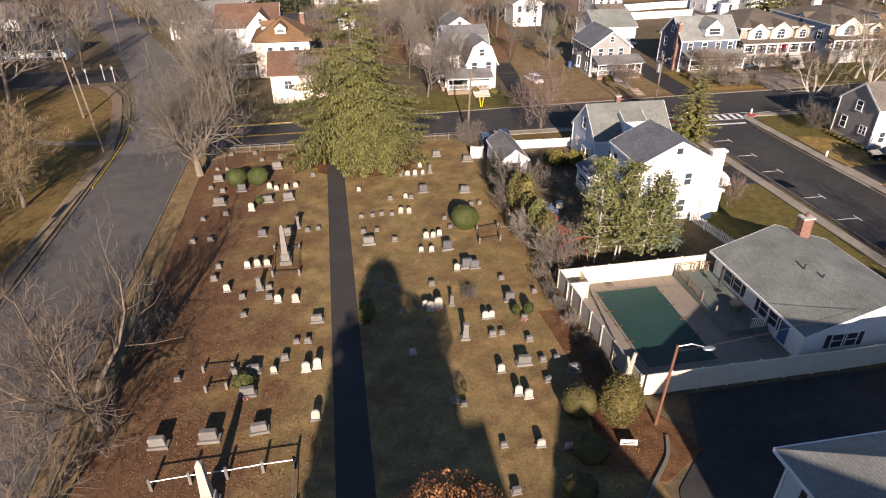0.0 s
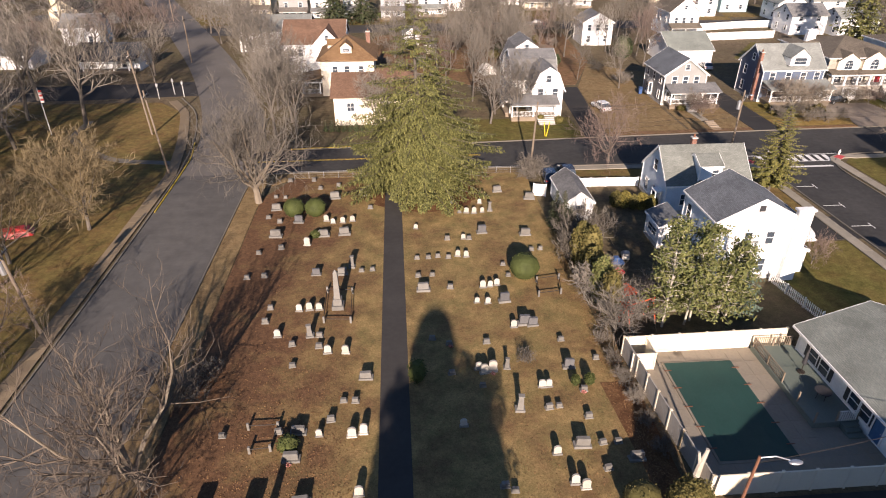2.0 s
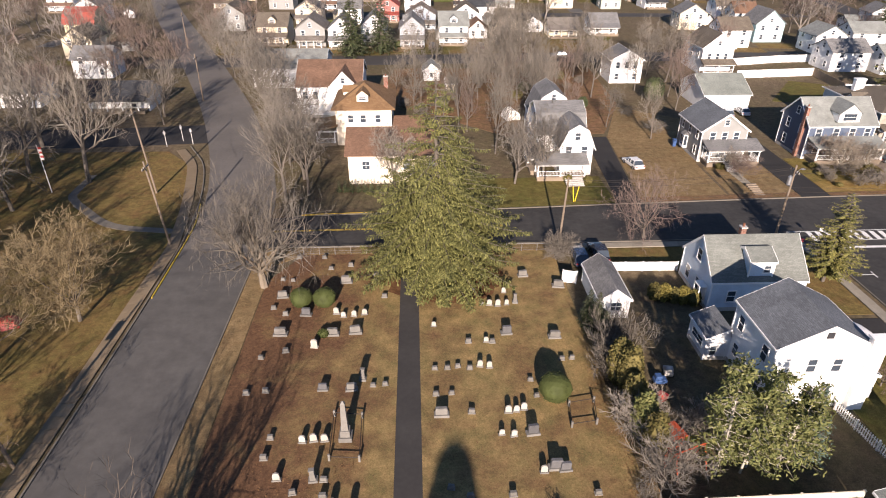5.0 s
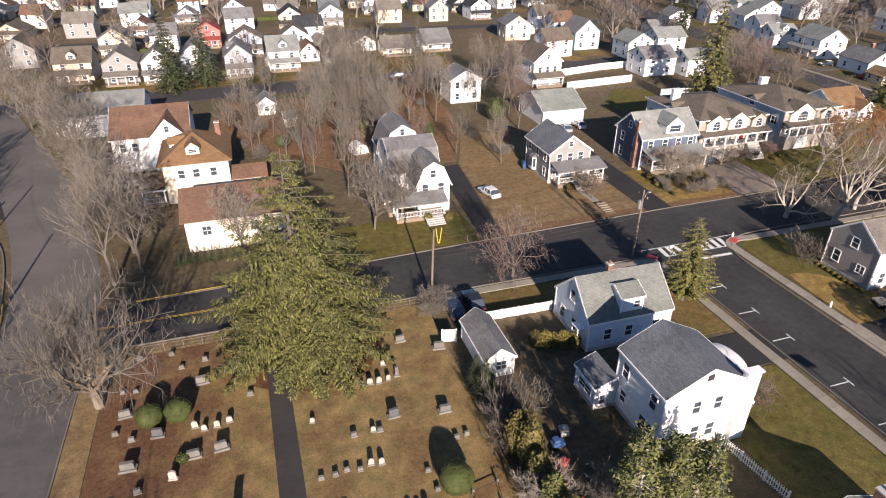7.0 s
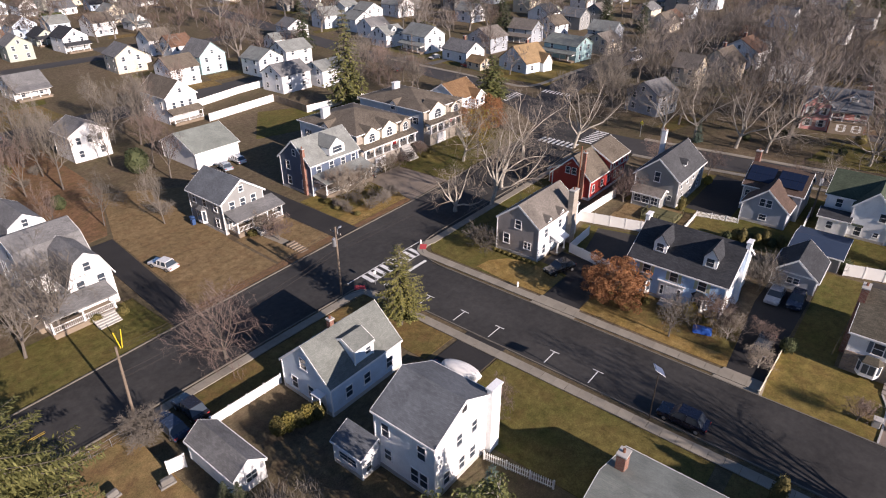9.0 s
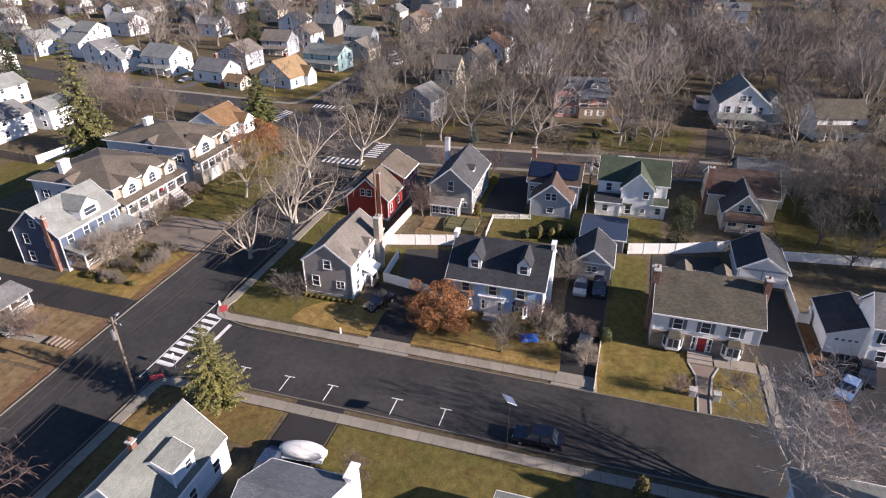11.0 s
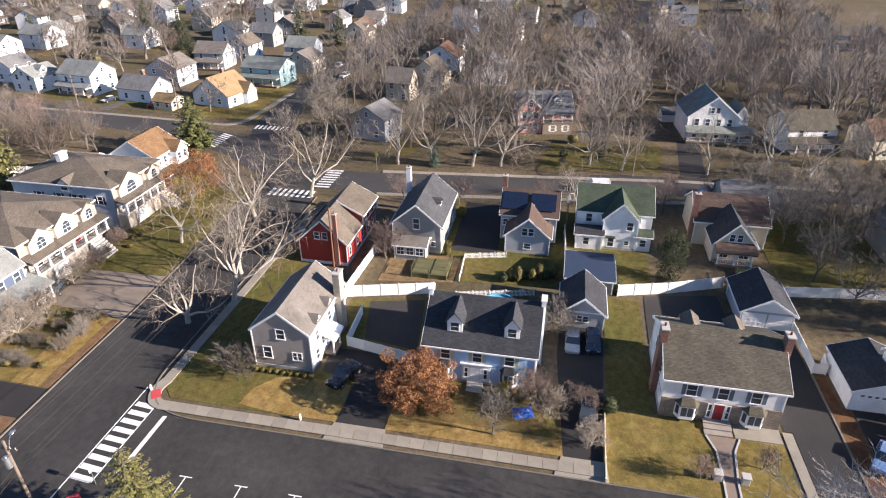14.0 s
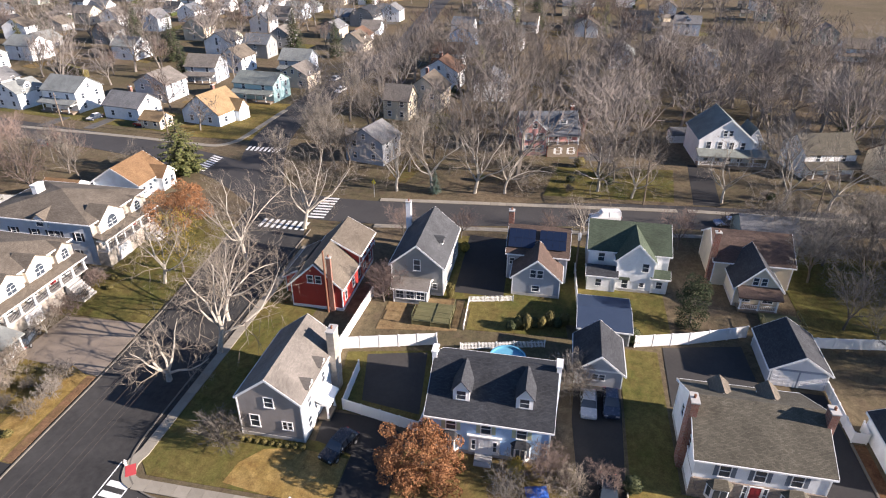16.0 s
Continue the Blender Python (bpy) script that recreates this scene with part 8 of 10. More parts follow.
# ---- the cemetery ----
def stone_kind(kind):
    """Meshes of a gravestone's upper stone and base."""
    up, lo = bmesh.new(), bmesh.new()
    if kind == "s":
        box(up, -0.28, -0.16, 0.12, 0.28, 0.16, 0.5, bevel=0.03)
        box(lo, -0.36, -0.22, -0.1, 0.36, 0.22, 0.12, bevel=0.02)
    elif kind in "rw":
        w, h, t = (0.3, 0.62, 0.08) if kind == "r" else (0.36, 0.85, 0.1)
        n = 8
        prof = [(-w, 0.14), (w, 0.14)] + [(w * math.cos(math.pi * k / n), h + w * 0.8 * math.sin(math.pi * k / n)) for k in range(n + 1)]
        prism(up, prof, -t, t, "y")
        box(lo, -w - 0.1, -t - 0.1, -0.1, w + 0.1, t + 0.1, 0.14, bevel=0.02)
    elif kind in "bd":
        w, t, h = (0.62, 0.24, 0.85) if kind == "b" else (0.52, 0.2, 1.05)
        box(up, -w, -t, 0.22, w, t, h, bevel=0.04)
        box(up, -w * 0.9, -t * 0.85, h, w * 0.9, t * 0.85, h + 0.07, bevel=0.02)
        box(lo, -w - 0.17, -t - 0.16, -0.1, w + 0.17, t + 0.16, 0.22, bevel=0.03)
    else:
        for v in box(up, -0.26, -0.2, 0.2, 0.26, 0.2, 1.35):
            if v.co.z > 1:
                v.co.x *= 0.72
                v.co.y *= 0.72
        box(up, -0.25, -0.2, 1.35, 0.25, 0.2, 1.45, bevel=0.02)
        box(lo, -0.4, -0.34, -0.1, 0.4, 0.34, 0.2, bevel=0.03)
    return up, lo


STONES = {"s": (GRANITE, GRANITE, "low weathered grey block gravestone"), "r": (MARBLE, GRANITE, "round-topped weathered marble gravestone"), "w": (MARBLE, MARBLE, "bright white marble gravestone with rounded top"),
          "b": (GRANITE, GRANITE, "broad grey granite headstone on a base"), "d": (DARKGRANITE, GRANITE, "broad dark granite headstone on a base"), "t": (GRANITE, GRANITE, "tall tapered granite grave marker")}
stone_meshes = {}
for kind, (m1, m2, _) in STONES.items():
    up, lo = stone_kind(kind)
    stone_meshes[kind] = (mesh_of(up, "headstone", m1), mesh_of(lo, "base", m2))
stone_meshes["p"] = (stone_meshes["s"][0].copy(), stone_meshes["s"][1])
stone_meshes["p"][0].materials[0] = PINKGRANITE
STONES["p"] = (PINKGRANITE, GRANITE, "low pinkish granite grave block")
stone_rnd = random.Random(3)


def graves(text, group):
    for item in text.split():
        place, kind = item[:-1], item[-1]
        x, y = (float(v) for v in place.split(","))
        r = stone_rnd
        sc = r.uniform(0.72, 0.95)
        root = new("gravestone")
        root.empty_display_size = 0.1
        root.matrix_basis = pose(x, y + 0.12, 0.06, r.uniform(-4, 4), r.uniform(-4, 4), r.gauss(0, 5)) @ Matrix.Diagonal((sc, sc, sc * r.uniform(0.9, 1.12), 1))
        tagged(root, STONES[kind][2], "gravestone", group)
        part("headstone", stone_meshes[kind][0], None, root)
        part("base", stone_meshes[kind][1], None, root)


graves("-15.5,76.0s -14.3,75.8s -14.4,81.0s -11.3,80.9s -10.2,78.3s -7.9,78.9s -8.1,75.3b -4.4,76.1b -3.6,72.1s -14.9,72.5b -15.5,70.3s -14.0,69.1s -11.8,69.0d -8.6,69.1r -7.8,68.5r -6.7,68.6r -5.6,68.9r -8.6,65.5b -6.3,65.7b -13.9,65.7b -10.2,63.5w -15.1,62.0s -12.9,62.9s -8.6,57.4d -5.1,58.6t -6.0,57.3b -4.1,57.7s -3.0,57.8s -15.4,57.1s -13.7,57.3s", "graves west of the path, far rows")
graves("-9.5,51.2r -8.6,51.3r -7.7,51.3r -8.1,47.4t -7.3,47.3s -10.9,47.5r -12.2,51.7s -12.3,49.6s -6.4,45.0r -4.9,44.9w -9.5,46.2s -7.2,45.8s -3.1,41.7b -9.1,43.5s -4.7,39.2s -3.8,39.1s -5.5,37.3s -6.2,35.9r -3.9,35.7w -3.1,35.9w -13.0,36.3s -9.1,36.4s -7.7,36.3b -7.9,33.9b -9.9,30.1b -6.8,30.3b -13.0,30.1b -3.2,30.7r", "graves west of the path, near rows")
graves("12.5,75.9b 16.2,73.5b 2.9,72.4s 6.3,72.9s 7.1,70.2s 7.9,70.1r 8.8,69.9r 9.8,70.1r 9.8,72.5r 10.8,70.5t 1.7,66.5r 9.1,65.0d 13.9,64.2b 5.1,63.7s 6.9,63.7r 7.5,63.6s 1.6,59.8s 2.8,59.8s 3.8,60.0s 4.9,59.7s 5.9,60.0r 6.8,59.8r 13.9,60.7s 14.9,60.8s 10.4,57.9s 10.6,55.8s 1.6,56.3s 3.0,56.4s 2.0,53.8b 4.6,54.0s", "graves east of the path, far rows")
graves("7.8,53.9r 8.5,54.0r 9.2,54.2r 9.5,51.4d 6.9,51.4r 7.9,51.2r 9.7,47.4r 10.7,47.8d 11.4,47.6d 7.0,45.4s 13.4,45.3s 13.2,41.8d 15.7,42.7s 2.4,46.2s 3.8,45.4s 5.9,42.1r 6.3,41.6w 7.0,41.8w 8.2,42.1t 6.0,40.1s 3.7,41.7s 10.6,39.7r 11.1,39.7r 13.7,39.1s 8.4,37.4t 10.6,37.4s 11.4,37.5s 13.3,36.3s 12.1,33.7b 10.2,33.1r", "graves east of the path, middle rows")
graves("4.1,36.1r 13.6,33.8s 14.7,33.8s 15.5,32.3b 10.8,30.6r 11.4,30.2w 13.3,31.6s 6.2,30.7s 6.8,30.3s 10.9,25.9r 8.6,26.3s 12.6,25.4p 8.4,22.8s", "graves east of the path, near rows")


def obelisk(x, y, ht, w, material, label):
    root = thing("obelisk", x, y, 0.06, 0, label, "monument")
    bm = bmesh.new()
    for v in box(bm, -w / 2, -w / 2, ht * 0.26, w / 2, w / 2, ht * 0.93):
        if v.co.z > ht * 0.5:
            v.co.x *= 0.62
            v.co.y *= 0.62
    top = bm.verts.new((0, 0, ht))
    s = w * 0.31
    ring = [bm.verts.new((a * s, b * s, ht * 0.93)) for a, b in ((-1, -1), (1, -1), (1, 1), (-1, 1))]
    for i in range(4):
        bm.faces.new((ring[i], ring[(i + 1) % 4], top))
    part("shaft", bm, material, root)
    part("plinth", boxes((-w * 0.7, -w * 0.7, ht * 0.1, w * 0.7, w * 0.7, ht * 0.26), bevel=0.04), material, root)
    part("base", boxes((-w * 0.95, -w * 0.95, -0.1, w * 0.95, w * 0.95, ht * 0.1), bevel=0.04), GRANITE, root)


obelisk(-6.0, 51.7, 4.1, 0.58, GRANITE, "tall grey granite obelisk on a stepped base")
obelisk(-9.1, 25.0, 3.9, 0.6, MARBLE, "slender white marble obelisk beside a pipe fence")


def plot_fence(pts, label, posts_mat=None, z=0.75, closed=False):
    """A grave plot's rail on short posts."""
    root = thing("plot_fence", 0, 0, 0, 0, label, "fence")
    ring = pts + pts[:1] if closed else pts
    for x, y in pts:
        part("post", boxes((x - 0.09, y - 0.09, 0.0, x + 0.09, y + 0.09, z + 0.12), bevel=0.02), GRANITE, root)
    for a, b in zip(ring, ring[1:]):
        part("rail", tubes(((*a, z - 0.12), (*b, z - 0.12), 0.035), sides=6), IRON if posts_mat else STEEL, root)


plot_fence([(-7.2, 54.2), (-4.8, 53.9), (-4.7, 49.2), (-7.1, 49.4)], "rusted iron rail round an obelisk plot", IRON, 0.6, True)
plot_fence([(13.2, 54.6), (15.5, 55.0), (15.1, 52.4), (12.9, 52.1)], "dark iron rail on stone posts round a grave plot", IRON, 0.6, True)
plot_fence([(-12.7, 26.8), (-10.5, 26.9), (-8.4, 26.9), (-6.3, 27.0), (-4.4, 27.0)], "pale pipe rail on granite posts", None, 0.9)
plot_fence([(-11.3, 37.0), (-9.2, 37.0), (-9.4, 34.9), (-10.8, 34.8)], "low iron rail on stone posts round a grave plot", IRON, 0.55)
plot_fence([(-4.4, 27.0), (-4.4, 22.5)], "pale pipe rail on granite posts", None, 0.9)
r = random.Random(12)
leaves = Raw()
for _ in range(15000):
    x, y = (r.triangular(-16.8, -2.2, -6), r.triangular(16, 56, 30)) if r.random() < 0.65 else (r.uniform(0.4, 17), r.triangular(16, 62, 34))
    if r.random() < 0.25:
        x, y = r.gauss(17, 0.9), r.uniform(24, 60)
    u = Vector((r.uniform(-1, 1), r.uniform(-1, 1), 0.15)).normalized() * r.uniform(0.03, 0.065)
    leaves.quad(Vector((x, y, 0.09)), u, Vector((-u.y, u.x, 0.02)) * 0.8)
tagged(new("fallen_leaves", leaves.mesh("fallen_leaves", DEADLEAF)), "scattered dry brown leaves on the grass", "leaves", kind="stuff")
for x, y in ((7.0, 41.5), (13.6, 38.9), (3.9, 45.1), (-8.0, 33.5)):
    fl = thing("grave_flowers", x, y, 0.06, 0, "small faded red flowers at a grave", "flowers")
    part("blooms", leaf_cloud(int(x * 10) % 97, [(0, 0, 0.16, 0.2, 0.2, 0.12)], 60, 0.09, PINKFLOWER), None, fl)
    part("pot", tubes(((0, 0, 0), (0, 0, 0.14), 0.08, 0.11)), RUSTPOLE, fl)
fence = thing("chain_fence", 0, 0, 0, 0, "low grey chain-link fence along the cemetery verge", "fence")
for k in range(17):
    part("post", tubes(((-14 + k * 1.95, 82.0, 0), (-14 + k * 1.95, 82.0, 1.05), 0.03), sides=6), STEEL, fence)
part("rail", tubes(((-14, 82.0, 1.03), (17.2, 82.0, 1.03), 0.022), ((-14, 82.0, 0.55), (17.2, 82.0, 0.55), 0.008), ((-14, 82.0, 0.2), (17.2, 82.0, 0.2), 0.008), sides=5), STEEL, fence)

# ---- fences ----
def panel_fence(pts, ht, material, label, step=2.4, name="panel_fence", cat="fence", posts=None):
    """Solid vinyl panels between capped posts; every panel and post a piece."""
    root = thing(name, 0, 0, 0, 0, label, cat)
    for (ax, ay), (bx, by) in zip(pts, pts[1:]):
        a, b = Vector((ax, ay)), Vector((bx, by))
        n = max(1, round((b - a).length / step))
        ln = (b - a).length / n
        ang = math.degrees(math.atan2(by - ay, bx - ax))
        key = ("panel", round(ln, 2), ht, material.name)
        if key not in shared:
            bm = bmesh.new()
            m = max(4, int(ln / 0.3))
            front, wd = [], ln - 0.14
            for k in range(m):
                u0, u1 = 0.07 + wd * k / m, 0.07 + wd * (k + 1) / m
                front += [(u0 + 0.008, -0.028), (u1 - 0.008, -0.028), (u1 - 0.004, -0.014), (u1 + 0.004, -0.014)]
            front = front[:-2]
            extrude(bm, front + [(u, -v) for u, v in reversed(front)], 0.06, ht)
            shared[key + ("rail",)] = mesh_of(boxes((0.05, -0.045, ht, ln - 0.05, 0.045, ht + 0.05)), "rail", material)
            shared[key] = mesh_of(bm, "panel", material)
        pm = posts or material
        pk = ("post", ht, pm.name)
        if pk not in shared:
            bm = boxes((-0.07, -0.07, 0, 0.07, 0.07, ht + 0.06), (-0.095, -0.095, ht + 0.06, 0.095, 0.095, ht + 0.11))
            shared[pk] = mesh_of(bm, "post", pm)
        for k in range(n + 1):
            p = a + (b - a) * k / n
            part("post", shared[pk], None, root).matrix_basis = pose(p.x, p.y, 0, 0, 0, ang)
            if k < n:
                part("panel", shared[key], None, root).matrix_basis = pose(p.x, p.y, 0, 0, 0, ang)
                part("rail", shared[key + ("rail",)], None, root).matrix_basis = pose(p.x, p.y, 0, 0, 0, ang)
    return root


def picket_fence(pts, ht, label, material=None, gap=0.18, name="picket_fence"):
    root = thing(name, 0, 0, 0, 0, label, "fence")
    m = material or VINYL
    pk = ("picket", ht, m.name)
    if pk not in shared:
        bm = boxes((-0.045, -0.015, 0.06, 0.045, 0.015, ht - 0.08))
        extrude(bm, [(-0.045, -0.015), (0.045, -0.015), (0.045, 0.015), (-0.045, 0.015)], ht - 0.08, ht - 0.04)
        shared[pk] = mesh_of(bm, "picket", m)
    for (ax, ay), (bx, by) in zip(pts, pts[1:]):
        a, b = Vector((ax, ay)), Vector((bx, by))
        n = int((b - a).length / gap)
        ang = math.degrees(math.atan2(by - ay, bx - ax))
        for k in range(n):
            p = a + (b - a) * (k + 0.5) / n
            part("picket", shared[pk], None, root).matrix_basis = pose(p.x, p.y, 0, 0, 0, ang)
        for z in (0.25, ht - 0.3):
            part("rail", tubes(((ax, ay, z), (bx, by, z), 0.035), sides=4), m, root)
        for k in range(int((b - a).length / 2.3) + 2):
            p = a + (b - a) * min(1, k * 2.3 / (b - a).length)
            part("post", boxes((p.x - 0.06, p.y - 0.06, 0, p.x + 0.06, p.y + 0.06, ht + 0.05)), m, root)


panel_fence([(18.0, 43.2), (32.0, 43.4)], 1.85, CREAMVINYL, "tall almond vinyl fence behind the pool", name="pool_fence")
panel_fence([(18.0, 43.2), (18.2, 40.4), (18.4, 36.8), (18.7, 33), (19.0, 29.2)], 1.85, GREYVINYL, "tall grey panel fence with pale posts between pool and cemetery", name="pool_fence", posts=CREAMVINYL)
panel_fence([(19.0, 29.2), (34.8, 29.2), (42.5, 29.4)], 1.85, CREAMVINYL, "tall almond vinyl fence beside the car park", name="pool_fence")
panel_fence([(19.9, 41.2), (18.1, 41.2)], 1.7, CREAMVINYL, "short almond vinyl fence return", name="pool_fence")
panel_fence([(19.9, 43.1), (19.9, 41.2)], 1.7, CREAMVINYL, "short almond vinyl fence return", name="pool_fence")
panel_fence([(22.8, 76.8), (31.2, 76.6)], 1.2, VINYL, "white vinyl fence between garage and house")
panel_fence([(16.9, 74.6), (18.4, 74.2)], 1.6, VINYL, "short white vinyl fence beside the garage")
panel_fence([(83.8, 69.4), (87.0, 70.0), (90.2, 58.2)], 1.8, VINYL, "white vinyl back yard fence")
panel_fence([(83.4, 66.5), (76.6, 66.2), (74.8, 57.0), (83.5, 56.3), (90.2, 58.2)], 1.5, VINYL, "white vinyl fence round a green yard")
panel_fence([(87.6, 70.2), (99.6, 69.6)], 1.6, VINYL, "white vinyl fence beside the red house")
panel_fence([(94.6, 33.0), (96.6, 26), (99.6, 18.4)], 1.8, VINYL, "long white vinyl fence behind the side lawn")
panel_fence([(98.6, 12.4), (100.2, 1.0), (101.5, -12)], 1.6, VINYL, "white vinyl boundary fence")
panel_fence([(93.6, 11.5), (82.3, 11.55), (82.3, 10.1), (84.3, 9.9)], 1.4, VINYL, "white vinyl fence along the drive")
panel_fence([(103.2, 40.4), (112, 40.8)], 1.7, VINYL, "white vinyl fence between two houses")
panel_fence([(99.5, 152.8), (116.6, 150.5), (118.0, 140.0)], 1.8, VINYL, "white vinyl fence behind the stone houses")
panel_fence([(100.7, 167.7), (99.5, 152.8)], 1.9, WOOD, "weathered brown board fence between two white ones", 1.9)
panel_fence([(80.0, 165.5), (100.7, 167.7)], 1.9, VINYL, "far white vinyl boundary fence")
panel_fence([(84.0, 178.5), (100.0, 182.0), (123.6, 183.6)], 1.9, VINYL, "far white vinyl boundary fence")
picket_fence([(89.8, 55.0), (92.4, 44.4)], 1.1, "white picket fence behind the blue house")
picket_fence([(94.1, 55.3), (100.8, 55.6), (102.3, 49.4)], 1.0, "white picket fence round a small yard")
picket_fence([(36.3, 53.2), (37.4, 46.4)], 1.1, "white picket fence behind the white house", gap=0.22)
panel_fence([(61.6, 35.55), (72, 35.4)], 0.5, CREAMVINYL, "low pale edging wall beside the drive", name="edging", cat="wall")

# ---- pool and deck ----
paving = thing("pool_paving", 0, 0, 0, 0, "tan concrete paving round a covered pool", "paving", kind="structure")
for i in range(11):
    for j in range(8):
        x, y = 19.4 + i * 1.2, 30.0 + j * 1.66
        if 20.8 < x + 0.6 < 26.8 and 31.5 < y + 0.83 < 41.9 or x > 28.4 and y > 33:
            continue
        key = ("poolslab",)
        if key not in shared:
            shared[key] = mesh_of(boxes((0.008, 0.008, -0.06, 1.192, 1.652, 0.0)), "paving_slab", DECKSTONE)
        part("paving_slab", shared[key], None, paving).matrix_basis = pose(x, y, 0.10)
patch("pool_ground", [(19, 29.5), (33, 29.5), (33, 43.3), (19, 43.3)], 0.045, DECKSTONE, "concrete under the pool paving")
pool = thing("swimming_pool", 0, 0, 0, 0, "swimming pool closed with a dark green winter cover", "pool")
part("coping", boxes((20.85, 31.5, 0, 21.15, 41.85, 0.15), (26.45, 31.5, 0, 26.75, 41.85, 0.15), (21.15, 31.5, 0, 26.45, 31.8, 0.15), (21.15, 41.55, 0, 26.45, 41.85, 0.15)), DECKSTONE, pool)
bm = bmesh.new()
bmesh.ops.create_grid(bm, x_segments=20, y_segments=36, size=0.5)
for v in bm.verts:
    e = min(0.5 - abs(v.co.x), 0.5 - abs(v.co.y))
    v.co = Vector((23.8 + v.co.x * 5.6, 36.7 + v.co.y * 10.0, 0.175 - 0.07 * min(1, e * 5) + 0.02 * noise.noise(v.co * 9)))
part("winter_cover", bm, POOLCOVER, pool, "dark green mesh pool cover")
for k in range(5):
    part("strap", boxes((20.7, 32.8 + k * 2, 0.155, 21.3, 32.88 + k * 2, 0.19)), RUSTPOLE, pool)
    part("strap", boxes((26.3, 32.8 + k * 2, 0.155, 26.9, 32.88 + k * 2, 0.19)), RUSTPOLE, pool)
deck = thing("raised_deck", 0, 0, 0, 0, "raised grey-green painted deck beside the ranch house", "deck")
for k in range(22):
    part("deck_board", boxes((29.0 + k * 0.155, 34.2, 0.52, 29.145 + k * 0.155, 43.0, 0.56)), DECKBOARD, deck)
part("deck_frame", boxes((28.98, 34.2, 0.08, 32.4, 43.0, 0.515)), DECKBOARD, deck)
for x, y in ((29.05, 34.3), (29.05, 36.4), (29.05, 38.5), (29.05, 40.6), (29.05, 42.8), (30.7, 42.8), (30.7, 34.3), (32.2, 34.3), (32.2, 42.8)):
    part("rail_post", boxes((x - 0.05, y - 0.05, 0.56, x + 0.05, y + 0.05, 1.5)), WOOD, deck)
for a, b in (((29.05, 38.5), (29.05, 42.8)), ((29.05, 42.8), (32.2, 42.8)), ((30.7, 34.3), (32.2, 34.3))):
    n = int(math.hypot(b[0] - a[0], b[1] - a[1]) / 0.16)
    bm = tubes(((*a, 1.48), (*b, 1.48), 0.04), sides=4)
    for k in range(n):
        f = (k + 0.5) / n
        x, y = a[0] + (b[0] - a[0]) * f, a[1] + (b[1] - a[1]) * f
        box(bm, x - 0.02, y - 0.02, 0.56, x + 0.02, y + 0.02, 1.48)
    part("railing", bm, WOOD if a[0] < 30 else TRIM, deck)
part("deck_steps", boxes((31.0, 33.0, 0.05, 32.2, 33.4, 0.2), (31.0, 33.4, 0.05, 32.2, 33.8, 0.36), (31.0, 33.8, 0.05, 32.2, 34.18, 0.5)), DECKBOARD, deck)
seat = thing("patio_heater", 31.2, 39.5, 0.56, 0, "folded dark patio parasol on a stand", "parasol")
part("pole", tubes(((0, 0, 0), (0, 0, 2.2), 0.03)), IRON, seat)
part("canopy", tubes(((0, 0, 0.9), (0, 0, 2.3), 0.2, 0.05)), DARKPAINT, seat)
part("foot", tubes(((0, 0, 0), (0, 0, 0.08), 0.3)), IRON, seat)
tbl = thing("garden_table", 31.0, 36.6, 0.56, 0, "dark round garden table on the deck", "table")
part("tabletop", tubes(((0, 0, 0.7), (0, 0, 0.74), 0.6), sides=16), DARKPAINT, tbl)
for k in range(4):
    a = k * math.pi / 2
    part("leg", tubes(((0.4 * math.cos(a), 0.4 * math.sin(a), 0), (0.35 * math.cos(a), 0.35 * math.sin(a), 0.7), 0.025), sides=5), IRON, tbl)

# ---- lamps, poles and signs ----
lamp = thing("street_lamp", 18.95, 26.5, 0, 0, "rusty-brown street lamp with a curved arm over the car park", "street lamp")
part("pole", tubes(((0, 0, 0), (0.25, 0, 6.7), 0.11, 0.08)), RUSTPOLE, lamp)
part("arm", tubes(((0.25, 0, 6.6), (1.1, -0.1, 6.75), 0.04), ((1.1, -0.1, 6.75), (1.9, -0.2, 6.5), 0.04), sides=6), STEEL, lamp)
bm = bmesh.new()
blob(bm, 2.25, -0.25, 6.36, 0.42, 0.2, 0.11, 2, 0.02)
part("lamp_head", bm, STEEL, lamp, "pale cobra-head lamp housing")
stump = thing("cut_trunk", 18.6, 30.4, 0, 0, "pale lopped tree trunk behind the fence", "tree trunk")
part("trunk", tubes(((0, 0, 0), (0.1, 0, 1.6), 0.26, 0.2), ((0.1, 0, 1.6), (0.35, 0.05, 2.9), 0.2, 0.13), ((0.1, 0, 1.5), (-0.15, 0.1, 2.6), 0.14, 0.09)), PALEBARK, stump)


